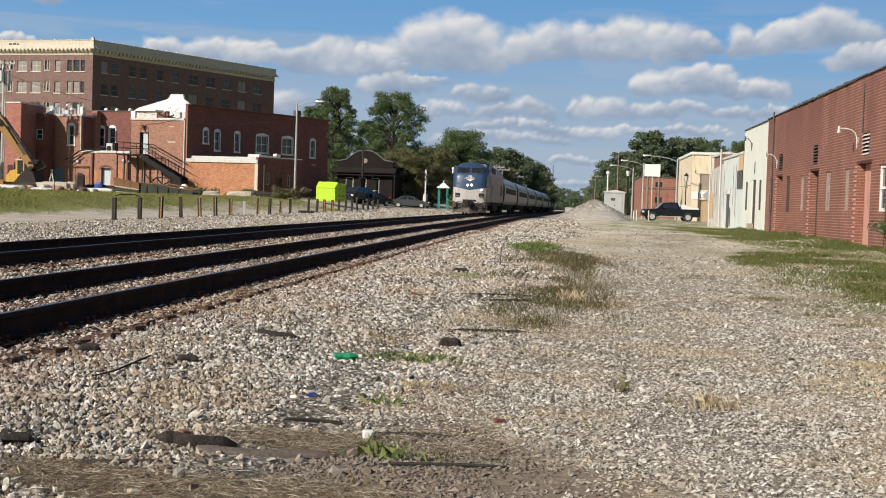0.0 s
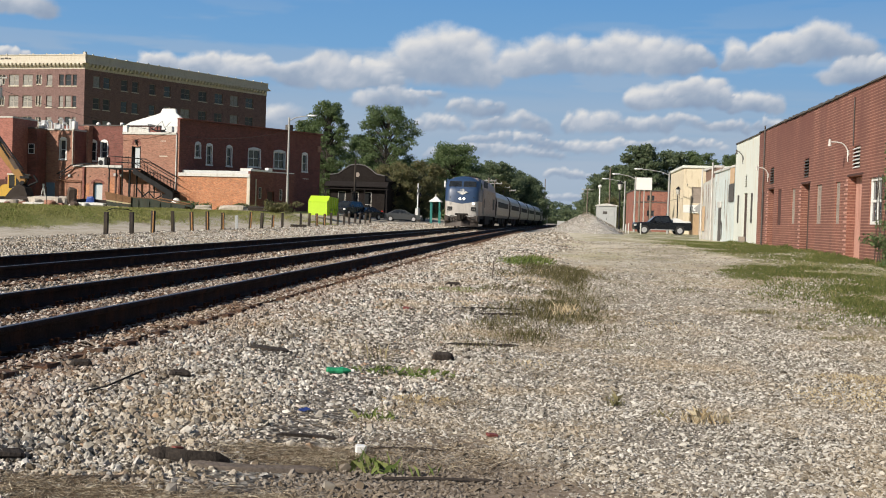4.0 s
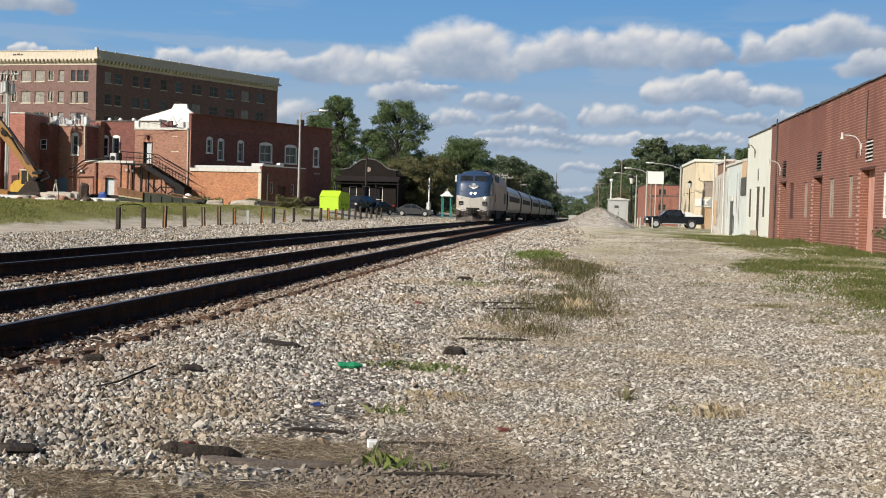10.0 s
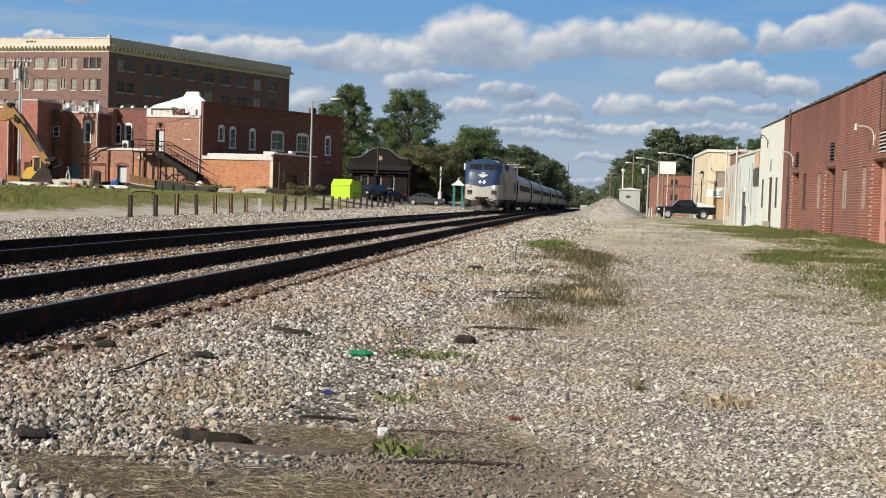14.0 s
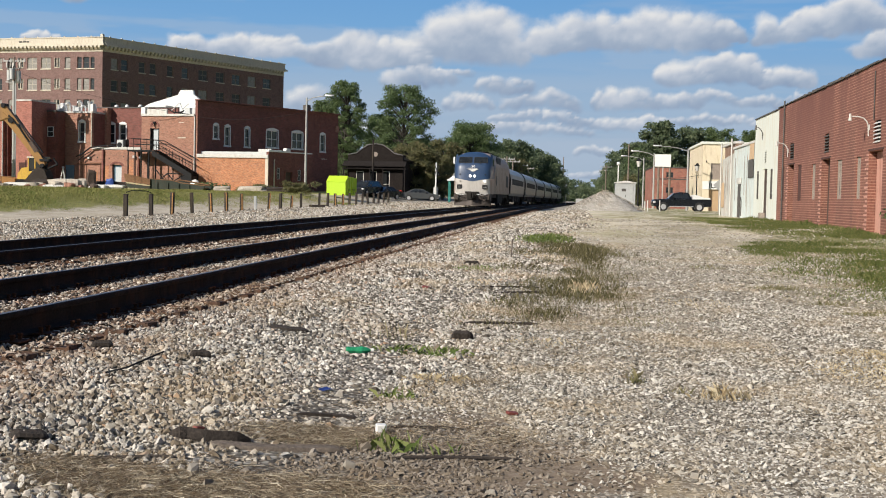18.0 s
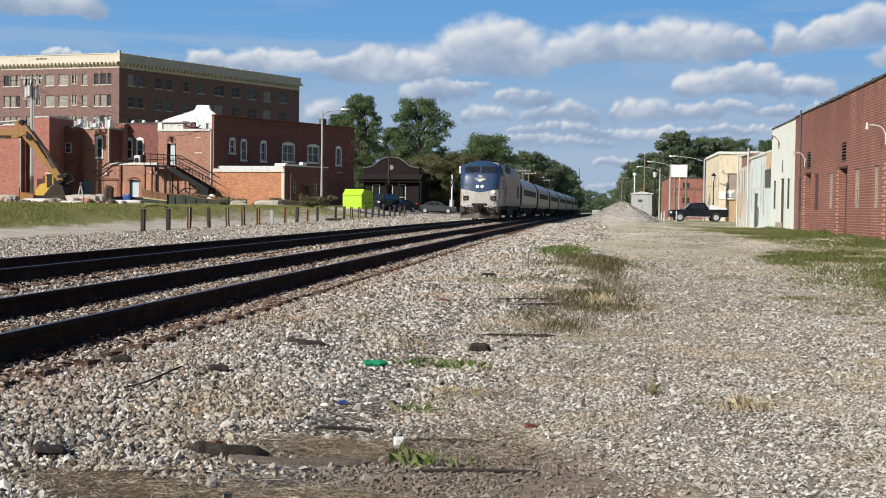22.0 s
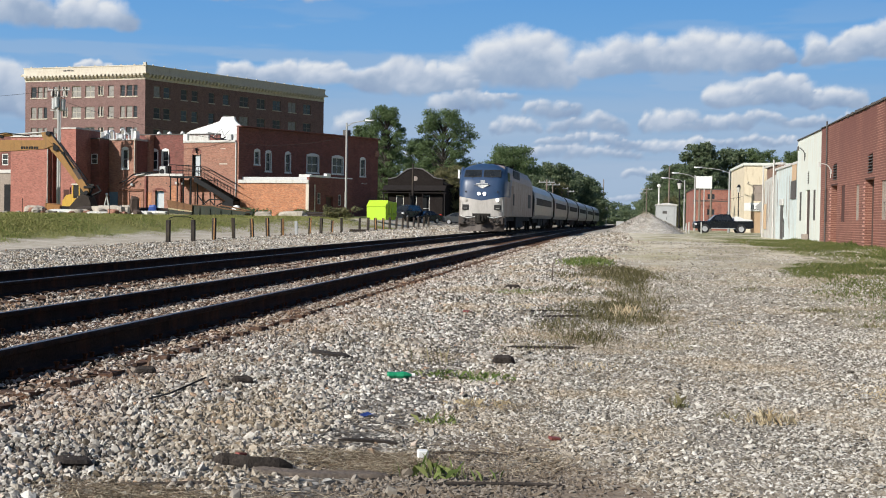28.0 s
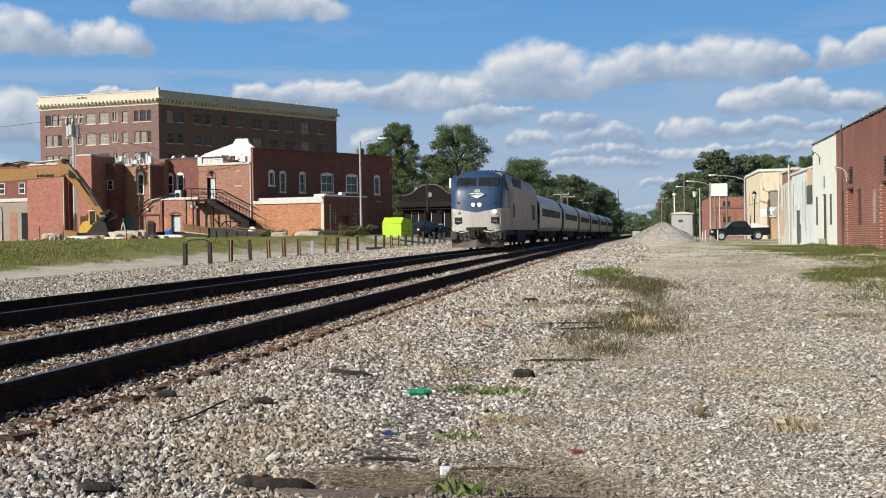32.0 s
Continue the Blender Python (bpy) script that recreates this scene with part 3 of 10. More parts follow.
        hl = Shape().tube((sg * 0.17, front(0, 2.40) - 0.05, 2.40), (sg * 0.17, front(0, 2.40) + 0.1, 2.40), 0.088, n=16)
        head = part("headlight", hl, M_LAMP, t, "bright round headlight")
        rim = Shape()
        for k in range(16):
            a0, a1 = math.pi * k / 8, math.pi * (k + 1) / 8
            f0 = front(0, 2.40) - 0.045
            rim.tube((sg * 0.17 + 0.11 * math.cos(a0), f0, 2.40 + 0.11 * math.sin(a0)), (sg * 0.17 + 0.11 * math.cos(a1), f0, 2.40 + 0.11 * math.sin(a1)), 0.018, n=5)
        part("bezel", rim, M_STEEL, head, "bright bezel")
        dl = Shape().tube((sg * 0.98, front(0.98, 1.98) - 0.05, 2.02), (sg * 0.98, front(0.98, 1.98) + 0.1, 2.02), 0.08, n=14)
        part("ditch_light", dl, M_LAMP if sg > 0 else M_SILVER, t, "lit ditch light" if sg > 0 else "unlit pale ditch light")
        st = Shape().box(sg * 0.98 - 0.20, -0.03, 1.42, sg * 0.98 + 0.20, 0.2, 1.74, 0.03)
        part("step_well", st, M_BLACK, t, "dark recessed step well")
        slat = Shape()
        slat.box(sg * 0.98 - 0.10, -0.045, 1.50, sg * 0.98 + 0.12, -0.02, 1.53)
        part("step", slat, M_STEEL, t)
        dot = Shape().tube((sg * 0.98, front(0.9, 2.5) - 0.03, 2.52), (sg * 0.98, front(0.9, 2.5) + 0.05, 2.52), 0.05, n=10)
        part("marker_light", dot, M_BLACK, t)
        grab = Shape().path([(sg * 1.30, 0.03, 1.25), (sg * 1.30, -0.03, 1.3), (sg * 1.30, 0.0, 1.95), (sg * 1.30, 0.08, 2.0)], 0.018)
        part("grab_iron", grab, M_STEEL, t)
    # number and emblem on the nose
    cu = bpy.data.curves.new("number", "FONT")
    cu.body, cu.size, cu.align_x, cu.extrude = "180", 0.24, "CENTER", 0.006
    num = new("number", cu)
    dep = bpy.context.evaluated_depsgraph_get()
    me = bpy.data.meshes.new_from_object(num.evaluated_get(dep))
    bpy.data.objects.remove(num)
    me.materials.clear()
    part("number", me, M_WHITE, t, "white painted road number", pose(0, front(0, 3.12) - 0.02, 3.06, 81, 0, 0))
    emblem = Shape()
    f0 = front(0, 2.9)
    emblem.prism([(-0.36, 2.985), (0.36, 2.985), (0.36, 3.025), (-0.36, 3.025)], 1, f0 - 0.05, f0 + 0.03)
    for poly in ([(-0.50, 2.935), (0.50, 2.95), (0.16, 2.875), (-0.06, 2.905)], [(-0.30, 2.895), (0.02, 2.895), (0.10, 2.86), (-0.22, 2.845)], [(-0.16, 2.835), (0.10, 2.85), (0.44, 2.935), (0.04, 2.74), (-0.06, 2.76)]):
        emblem.prism(poly, 1, f0 - 0.06, f0 + 0.02)
    part("emblem", emblem, M_WHITE, t, "white swept arrow emblem")
    # pilot, coupler and hoses
    pil = Shape().loft([[(x, 0.05 + 0.12 * abs(x), z) for x in (-1.42, -0.7, 0, 0.7, 1.42)] for z in (0.55, 1.04)], closed=False)
    pil.loft([[(x, -0.25 + 0.42 * abs(x), 0.12) for x in (-1.4, -0.7, 0, 0.7, 1.4)], [(x, -0.02 + 0.2 * abs(x), 0.60) for x in (-1.4, -0.7, 0, 0.7, 1.4)]], closed=False)
    pil.box(-1.42, 0.1, 0.5, 1.42, 1.2, 1.05)
    part("pilot", pil, M_PILOT, t, "grimy grey pilot plate and plow")
    cp = Shape().box(-0.13, -0.42, 0.80, 0.13, 0.3, 1.02, 0.03).box(-0.2, -0.56, 0.70, 0.02, -0.3, 1.1, 0.05).box(0.08, -0.55, 0.72, 0.22, -0.34, 1.08, 0.05)
    cp.box(-0.55, -0.06, 1.04, 0.55, 0.1, 1.2, 0.03).box(-0.36, -0.12, 0.6, 0.36, 0.1, 1.04, 0.04)
    part("coupler", cp, M_UNDER, t, "dark knuckle coupler")
    for sg in (-1, 1):
        for k in range(3):
            x = sg * (0.5 + 0.22 * k)
            hose = Shape().path([(x, -0.02, 1.0 - 0.05 * k), (x + sg * 0.03, -0.16, 0.86), (x + sg * 0.12, -0.18, 0.66), (x + sg * 0.22, -0.1, 0.62 + 0.08 * k)], 0.028)
            part("hose", hose, M_BLACK if k else M_PILOT, t)
        bar = Shape().path([(sg * 0.38, -0.14, 1.0), (sg * 0.8, -0.2, 0.93), (sg * 1.25, -0.12, 1.04)], 0.02)
        part("cut_lever", bar, M_WHITE, t)
        chain = Shape().box(sg * 1.2 - 0.17, -0.06, 0.55, sg * 1.2 + 0.17, 0.3, 0.98, 0.04)
        part("corner_step", chain, M_PILOT, t)
    # side details: grilles, doors, ribs, skirts, roof gear
    for sg in (-1, 1):
        for k in range(5):
            gr = Shape().box(sg * (W - 0.06) - 0.04, 5.2 + 0.95 * k, 3.5, sg * (W - 0.06) + 0.02, 6.0 + 0.95 * k, 4.05, 0.02)
            part("roof_grille", gr, M_BLACK, t, "black louvred grille")
        for a, b_, lo, hi in ((3.8, 4.55, 1.2, 3.2),):
            part("cab_door", Shape().box(sg * W - 0.015, a, lo, sg * W + 0.015, b_, hi, 0.02), M_SIDE, t)
        part("fan_grille", Shape().box(sg * W - 0.02, 16.6, 1.7, sg * W + 0.02, 19.0, 2.7, 0.02), M_BLACK, t, "square dark radiator grille")
        for a in (4.6, 5.1):
            part("vent", Shape().box(sg * W - 0.02, a, 1.75, sg * W + 0.02, a + 0.3, 2.5, 0.02), M_BLACK, t)
        for k in range(9):
            part("panel_seam", Shape().box(sg * W - 0.01, 4.9 + 1.75 * k, 1.08, sg * W + 0.008, 4.93 + 1.75 * k, 3.34), M_SIDE, t)
        part("cab_side", Shape().prism([(2.25, 2.22), (2.6, 2.22), (3.55, 3.0), (3.75, 3.33), (2.25, 3.33)], 0, sg * W - 0.01, sg * W + 0.016), M_BLUE, t, "blue sweep along the cab side")
        for a in (0.3, 0.42, 0.58, 1.02):
            part("stripe", Shape().box(sg * W - 0.01, 6.0, 1.12 + a * 0.45, sg * W + 0.008, 16.0, 1.15 + a * 0.45), M_SIDE, t)
        part("fuel_tank", Shape().box(sg * 0.3, 7.6, 0.30, sg * 1.42, 13.2, 1.06, 0.08), M_UNDER, t, "dark grimy fuel tank")
        for y in (2.75, 4.0):
            part("handrail", Shape().tube((sg * (W + 0.05), y, 1.1), (sg * (W + 0.05), y, 3.0), 0.018, n=6), M_STEEL, t)
    for y in (8.0, 10.5, 13.5, 16.5, 18.5):
        part("roof_fan", Shape().tube((0, y, 4.42), (0, y, 4.54), 0.6, n=18), M_UNDER, t)
    horn = Shape()
    for k in range(4):
        horn.tube((-0.3 + 0.2 * k, 7.0, 4.50), (-0.3 + 0.2 * k, 6.6 - 0.05 * k, 4.52), 0.03, 0.06, n=8)
    horn.box(-0.4, 6.95, 4.42, 0.4, 7.1, 4.52)
    part("horn", horn, M_UNDER, t)
    part("underframe", Shape().box(-1.3, 1.0, 0.75, 1.3, L - 0.3, 1.08), M_UNDER, t)
    wheels = bogie(t, 4.2) + bogie(t, 16.7)
    return t, wheels


def coach():
    L, W = 25.3, 1.55
    t = thing("passenger_coach", pose(TRACK_B, 130, 0), "stainless steel passenger coach with a dark window band", "passenger coach", "train")
    ring = [(-1.36, 0.95), (-1.50, 1.25), (-W, 1.9), (-W, 2.5), (-1.45, 3.05), (-1.18, 3.48), (-0.7, 3.76), (0, 3.86), (0.7, 3.76), (1.18, 3.48), (1.45, 3.05), (W, 2.5), (W, 1.9), (1.50, 1.25), (1.36, 0.95)]
    s = Shape().loft([[(x * k, y, z if k == 1 else 0.95 + (z - 0.95) * 0.985) for x, z in ring] for y, k in ((0.25, 0.97), (0.45, 1), (L - 0.45, 1), (L - 0.25, 0.97))])
    part("body", s, M_STEEL, t, "rounded stainless steel shell")
    for e in (0, L):
        part("diaphragm", Shape().box(-0.62, e - 0.12 if e else -0.25, 1.0, 0.62, e + 0.25 if e else 0.3, 3.3, 0.05), M_BLACK, t, "black rubber gangway bellows")
    for sg in (-1, 1):
        band = Shape().box(sg * W - 0.02, 3.2, 2.05, sg * W + 0.006, L - 3.2, 2.62)
        bnd = part("window_band", band, M_UNDER, t, "dark window band")
        for k in range(14):
            y = 3.5 + 1.36 * k
            part("window", Shape().box(sg * W - 0.01, y, 2.10, sg * W + 0.012, y + 0.95, 2.56, 0.02), M_COACHGLASS, bnd)
        flute = Shape()
        for k in range(9):
            z = 1.25 + 0.085 * k
            off = 1.50 + (z - 1.25) / 0.65 * 0.05 if z < 1.9 else W
            flute.box(sg * off - 0.012, 0.6, z, sg * off + 0.014, L - 0.6, z + 0.03)
        part("fluting", flute, M_STEEL, t)
        for y in (1.2, L - 2.2):
            part("door", Shape().box(sg * 1.545 - 0.02, y, 1.15, sg * 1.545 + 0.015, y + 0.95, 3.0, 0.02), M_STEEL, t)
    part("underframe", Shape().box(-1.2, 3.6, 0.62, 1.2, L - 3.6, 0.98), M_UNDER, t)
    for a, b_ in ((0.22, 1.05), (L - 1.05, L - 0.22)):
        part("end_collar", Shape().loft([[(x * 1.008, y, 0.95 + (z - 0.95) * 1.006) for x, z in ring] for y in (a, b_)]), M_UNDER, t, "dark end collar")
    for y, w in ((8.2, 2.2), (11.5, 1.8), (14.6, 2.4)):
        for sg in (-1, 1):
            part("equipment_box", Shape().box(sg * 0.4, y, 0.35, sg * 1.3, y + w, 0.96, 0.05), M_UNDER, t)
    wheels = bogie(t, 3.9, 1.3) + bogie(t, L - 3.9, 1.3)
    return t, wheels


train = [locomotive()]
first, first_wheels = coach()
train.append((first, first_wheels))
for k in range(5):
    c = copy_thing(first, pose(TRACK_B, 157 + 26 * k, 0))
    train.append((c, [o for o in c.children if o.name.startswith("wheelset")]))


# ---- walls with openings ----
def pierced(width, height, holes, thick, z0=0.0):
    """A wall along x with its face at y = 0, rectangular holes (x0, z0, x1, z1) cut through."""
    xs_ = sorted({0.0, width, *(h[0] for h in holes), *(h[2] for h in holes)})
    zs_ = sorted({z0, height, *(h[1] for h in holes), *(h[3] for h in holes)})
    s = Shape()
    inside = lambda x, z: any(h[0] < x < h[2] and h[1] < z < h[3] for h in holes)
    for x0, x1 in zip(xs_, xs_[1:]):
        for a, b in zip(zs_, zs_[1:]):
            if not inside((x0 + x1) / 2, (a + b) / 2):
                s.add([(x0, 0, a), (x1, 0, a), (x1, 0, b), (x0, 0, b)], [(0, 1, 2, 3)])
                s.add([(x0, thick, a), (x1, thick, a), (x1, thick, b), (x0, thick, b)], [(3, 2, 1, 0)])
    for h in list(holes) + [(0, z0, width, height)]:
        s.add([(h[0], 0, h[1]), (h[2], 0, h[1]), (h[2], 0, h[3]), (h[0], 0, h[3]), (h[0], thick, h[1]), (h[2], thick, h[1]), (h[2], thick, h[3]), (h[0], thick, h[3])],
              [(0, 1, 5, 4), (1, 2, 6, 5), (2, 3, 7, 6), (3, 0, 4, 7)])
    return s


def wall(parent, name, m, width, height, holes, mat, thick=0.3, label="", z0=0.0):
    me = pierced(width, height, holes, thick, z0)
    raw = bpy.data.meshes.new(name)
    raw.from_pydata(me.v, [], me.f)
    bm = bmesh.new()
    bm.from_mesh(raw)
    bmesh.ops.remove_doubles(bm, verts=bm.verts, dist=1e-4)
    bmesh.ops.recalc_face_normals(bm, faces=bm.faces)
    bm.to_mesh(raw)
    bm.free()
    return part(name, raw, mat, parent, label, m)


def window(parent, m, x0, z0, x1, z1, frame_mat, glass, depth=0.12, mullions=1, rails=1, bar=0.05, sill=None, name="window", label=""):
    """A sash window set into an opening: frame, sill and a pane for each light."""
    fr = Shape()
    for a, b in ((x0, x0 + bar), (x1 - bar, x1)):
        fr.box(a, depth - 0.04, z0, b, depth + 0.05, z1)
    for a, b in ((z0, z0 + bar), (z1 - bar, z1)):
        fr.box(x0 + bar, depth - 0.035, a, x1 - bar, depth + 0.05, b)
    w = part(name, fr, frame_mat, parent, label, m)
    xs_ = [x0 + (x1 - x0) * i / (mullions + 1) for i in range(mullions + 2)]
    zs_ = [z0 + (z1 - z0) * i / (rails + 1) for i in range(rails + 2)]
    if mullions or rails:
        b2 = Shape()
        for x in xs_[1:-1]:
            b2.box(x - bar * 0.4, depth - 0.03, z0 + bar, x + bar * 0.4, depth + 0.03, z1 - bar)
        for z in zs_[1:-1]:
            b2.box(x0 + bar, depth - 0.032, z - bar * 0.4, x1 - bar, depth + 0.032, z + bar * 0.4)
        part("sash_bar", b2, frame_mat, w)
    for i in range(len(xs_) - 1):
        for j in range(len(zs_) - 1):
            part("pane", Shape().box(xs_[i] + bar * 0.3, depth + 0.0 + 0.012 * j, zs_[j] + bar * 0.3, xs_[i + 1] - bar * 0.3, depth + 0.01 + 0.012 * j, zs_[j + 1] - bar * 0.3), glass, w)
    if sill:
        part("sill", Shape().box(x0 - 0.12, -0.08, z0 - 0.14, x1 + 0.12, depth, z0, 0.02), sill, w)
    return w


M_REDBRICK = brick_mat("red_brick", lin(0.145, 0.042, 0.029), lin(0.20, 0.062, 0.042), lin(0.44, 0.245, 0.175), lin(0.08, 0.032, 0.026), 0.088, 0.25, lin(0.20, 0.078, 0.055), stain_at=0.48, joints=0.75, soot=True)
M_WHITEBLOCK = plain("cream_wall", lin(0.60, 0.625, 0.57), lin(0.72, 0.745, 0.685), 0.8, 0, 18, 0.8, 0.1, lin(0.60, 0.55, 0.43))
M_COPING = plain("dark_coping", lin(0.05, 0.045, 0.042), lin(0.13, 0.12, 0.11), 0.8, 0, 12, 1.0, 0.3)
M_DARKWOOD = plain("dark_door", lin(0.05, 0.03, 0.025), lin(0.11, 0.07, 0.055), 0.7, 0, 20, 2, 0.2)
M_SALMON = plain("salmon_paint", lin(0.46, 0.24, 0.185), lin(0.60, 0.34, 0.27), 0.75, 0, 16, 1.2, 0.1, lin(0.3, 0.11, 0.07))
M_GREYWOOD = plain("weathered_wood", lin(0.22, 0.18, 0.15), lin(0.40, 0.34, 0.29), 0.85, 0, 24, 2, 0.3)
M_GALV = plain("galvanised", lin(0.42, 0.43, 0.43), lin(0.60, 0.61, 0.60), 0.5, 0.4, 20, 1.5, 0.05)
M_GLASS = glass_mat("window_glass", (0.02, 0.024, 0.028))
M_TAR = plain("tar_roof", lin(0.05, 0.05, 0.05), lin(0.12, 0.12, 0.115), 0.9, 0, 8, 0.5, 0.2)
M_OLDWHITE = plain("weathered_white", lin(0.50, 0.49, 0.46), lin(0.68, 0.67, 0.64), 0.75, 0, 18, 1.0, 0.1, lin(0.34, 0.30, 0.25))
M_BLOCKFILL = plain("blocked_opening", lin(0.05, 0.022, 0.018), lin(0.10, 0.04, 0.03), 0.9, 0, 20, 1.5, 0.2)


def louvre(parent, m, x0, z0, x1, z1, n, mat):
    """A vent: dark back, frame and slats."""
    v = part("vent", Shape().box(x0, 0.10, z0, x1, 0.13, z1), M_BLACK, parent, "louvred wall vent", m)
    for k in range(n):
        z = z0 + (z1 - z0) * (k + 0.5) / n
        s = Shape().box(x0, -0.03, -0.012, x1, 0.09, 0.012)
        s.v = [(x, y, w + z - 0.55 * (0.05 - y)) for x, y, w in s.v]
        part("slat", s, mat, v)
    return v


def wall_lamp(m, x, z, reach, mat, label):
    """A gooseneck lamp on the wall, its head at the far end of a bent tube."""
    t = thing("wall_lamp", m @ pose(x, 0, z), label, "lamp", "wall lamps")
    part("bracket", Shape().box(-0.05, -0.02, -0.12, 0.05, 0.0, 0.05, 0.01).tube((0.0, -0.03, -0.30), (0, -0.05, 0.05), 0.018, n=6), mat, t)
    part("arm", Shape().path([(0, -0.05, 0.05), (0.0, -0.10, 0.16), (0, -0.20, 0.25), (0, -0.34 * reach / 0.55, 0.285), (0, -reach, 0.29)], 0.02, 8), mat, t)
    head = Shape().tube((0, -reach, 0.22), (0, -reach, 0.37), 0.042, 0.035, n=12).tube((0, -reach, 0.16), (0, -reach, 0.23), 0.058, 0.045, n=12)
    part("lamp_head", head, mat, t)
    return t


# ---- brick warehouse on the far side of the yard ----
XW, Z0, Y1 = 8.65, 0.35, 54.8
WR = pose(XW, Y1, 0, 0, 0, -90)
warehouse = thing("brick_warehouse", pose(XW, Y1, Z0), "long single-storey weathered red brick warehouse with blocked openings", "warehouse")
WL = WR.copy()
WL.translation = (0, 0, -Z0)
sx = lambda y: Y1 - y
doors_ = [(52.06, 50.72), (45.03, 43.54), (37.88, 36.16), (30.6, 29.0), (22.4, 20.8)]
wins_ = [(46.85, 46.15), (42.4, 41.6), (39.5, 38.9), (28.2, 27.4)]
slots_ = [(53.95, 53.0), (49.85, 49.0)]
vents_ = [(51.7, 50.85), (44.6, 43.85), (37.3, 36.5), (30.2, 29.4)]
big_ = [(35.25, 33.9), (33.3, 31.9)]
holes = [(sx(a), 0.5, sx(b), 2.99) for a, b in doors_] + [(sx(a), 1.56, sx(b), 2.88) for a, b in wins_] + [(sx(a), 1.50, sx(b), 2.93) for a, b in slots_]
holes += [(sx(a), 3.22, sx(b), 3.88) for a, b in vents_] + [(sx(a), 1.55, sx(b), 2.86) for a, b in big_]
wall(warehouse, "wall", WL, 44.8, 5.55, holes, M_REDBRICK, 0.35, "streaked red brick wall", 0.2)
for k, (a, b) in enumerate(doors_):
    d = part("door", Shape().box(sx(a) + 0.02, 0.24, 0.5, sx(b) - 0.02, 0.30, 2.97), (M_DARKWOOD, M_DARKWOOD, M_SALMON, M_DARKWOOD, M_SALMON)[k], warehouse, "recessed door", WL)
    part("handle", Shape().box(sx(b) - 0.22, 0.2, 1.5, sx(b) - 0.17, 0.24, 1.62), M_GALV, d)
    part("lintel", Shape().box(sx(a) - 0.12, -0.008, 3.0, sx(b) + 0.12, 0.2, 3.06), M_BLOCKFILL, warehouse, "dark stained lintel", WL)
    # toothed jamb bricks
    jamb = Shape()
    for i in range(17):
        z = 0.62 + 0.14 * i
        jamb.box(sx(a) - (0.42 if i % 2 else 0.24), -0.012, z, sx(a) - 0.005, 0.1, z + 0.062)
    part("jamb_bricks", jamb, M_SALMON, warehouse, "pale toothed jamb bricks", WL)
for a, b in wins_:
    window(warehouse, WL, sx(a), 1.56, sx(b), 2.88, M_GREYWOOD, M_COPING, 0.08, 1, 1, 0.13, None, label="boarded narrow window in a weathered frame")
for a, b in slots_:
    part("blocked_opening", Shape().box(sx(a) + 0.005, 0.03, 1.5, sx(b) - 0.005, 0.2, 2.93), M_BLOCKFILL, warehouse, "opening filled with dark brick", WL)
for k, (a, b) in enumerate(vents_):
    louvre(warehouse, WL, sx(a), 3.22, sx(b), 3.88, 6, M_OLDWHITE if k == 2 else M_COPING)
for a, b in big_:
    window(warehouse, WL, sx(a), 1.55, sx(b), 2.86, M_WHITE, M_GLASS, 0.08, 1, 1, 0.09, None, label="white framed sash window")
cop = Shape()
rng = random.Random(3)
x = 0.0
while x < 44.8:
    d = rng.uniform(0.7, 1.6)
    e = min(44.8, x + d)
    cop.box(x, -0.05, 5.55 + rng.uniform(0, 0.02), e - 0.01, 0.4, 5.59 + rng.uniform(0, 0.03))
    for i in range(5 if 6 < x < 15 else 0):
        u = x + d * rng.random()
        cop.box(u, -0.06 - 0.02 * rng.random(), 5.53, u + rng.uniform(0.1, 0.3), 0.3, 5.60 + rng.uniform(0, 0.045), 0.02)
    x = e
part("coping", cop, M_COPING, warehouse, "ragged dark coping", WL)
part("roof", Shape().box(0.0, 0.40, 5.2, 44.8, 22.0, 5.35), M_TAR, warehouse, "flat tar roof", WL)
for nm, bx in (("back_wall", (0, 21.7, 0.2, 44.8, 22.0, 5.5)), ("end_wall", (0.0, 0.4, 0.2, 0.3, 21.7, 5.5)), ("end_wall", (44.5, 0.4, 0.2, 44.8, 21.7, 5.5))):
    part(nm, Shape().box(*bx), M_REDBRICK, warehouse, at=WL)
part("downpipe", Shape().tube((sx(53.1), -0.06, 0.5), (sx(53.1), -0.06, 5.75), 0.032, n=8), M_COPING, warehouse, "dark iron downpipe", WL)
part("conduit", Shape().tube((sx(37.3), -0.03, 3.9), (sx(37.3), -0.03, 5.35), 0.018, n=6), M_COPING, warehouse, at=WL)
wall_lamp(WR, sx(52.1), 3.62, 0.5, M_OLDWHITE, "white gooseneck lamp on the brick wall")
wall_lamp(WR, sx(37.9), 3.75, 0.58, M_OLDWHITE, "white gooseneck lamp on the brick wall")

# ---- cream-painted end of the row ----
cream = thing("cream_building", pose(XW, 61.9, Z0), "cream painted block building with a dark doorway", "building")
holes = [(2.95, 0.5, 4.15, 3.0), (1.15, 1.58, 1.55, 2.95), (5.35, 1.58, 5.75, 2.95), (3.45, 3.3, 3.75, 3.86)]
wall(cream, "wall", WL, 7.09, 5.50, holes, M_WHITEBLOCK, 0.35, "cream painted wall", 0.2)
part("door", Shape().box(2.97, 0.06, 0.5, 4.13, 0.12, 2.98), M_DARKWOOD, cream, "weathered boarded door", WL)
for a in (1.15, 5.35):
    window(cream, WL, a, 1.58, a + 0.4, 2.95, M_COPING, M_COACHGLASS, 0.015, 0, 1, 0.04, label="narrow dark window")
louvre(cream, WL, 3.45, 3.3, 3.75, 3.86, 5, M_COPING)
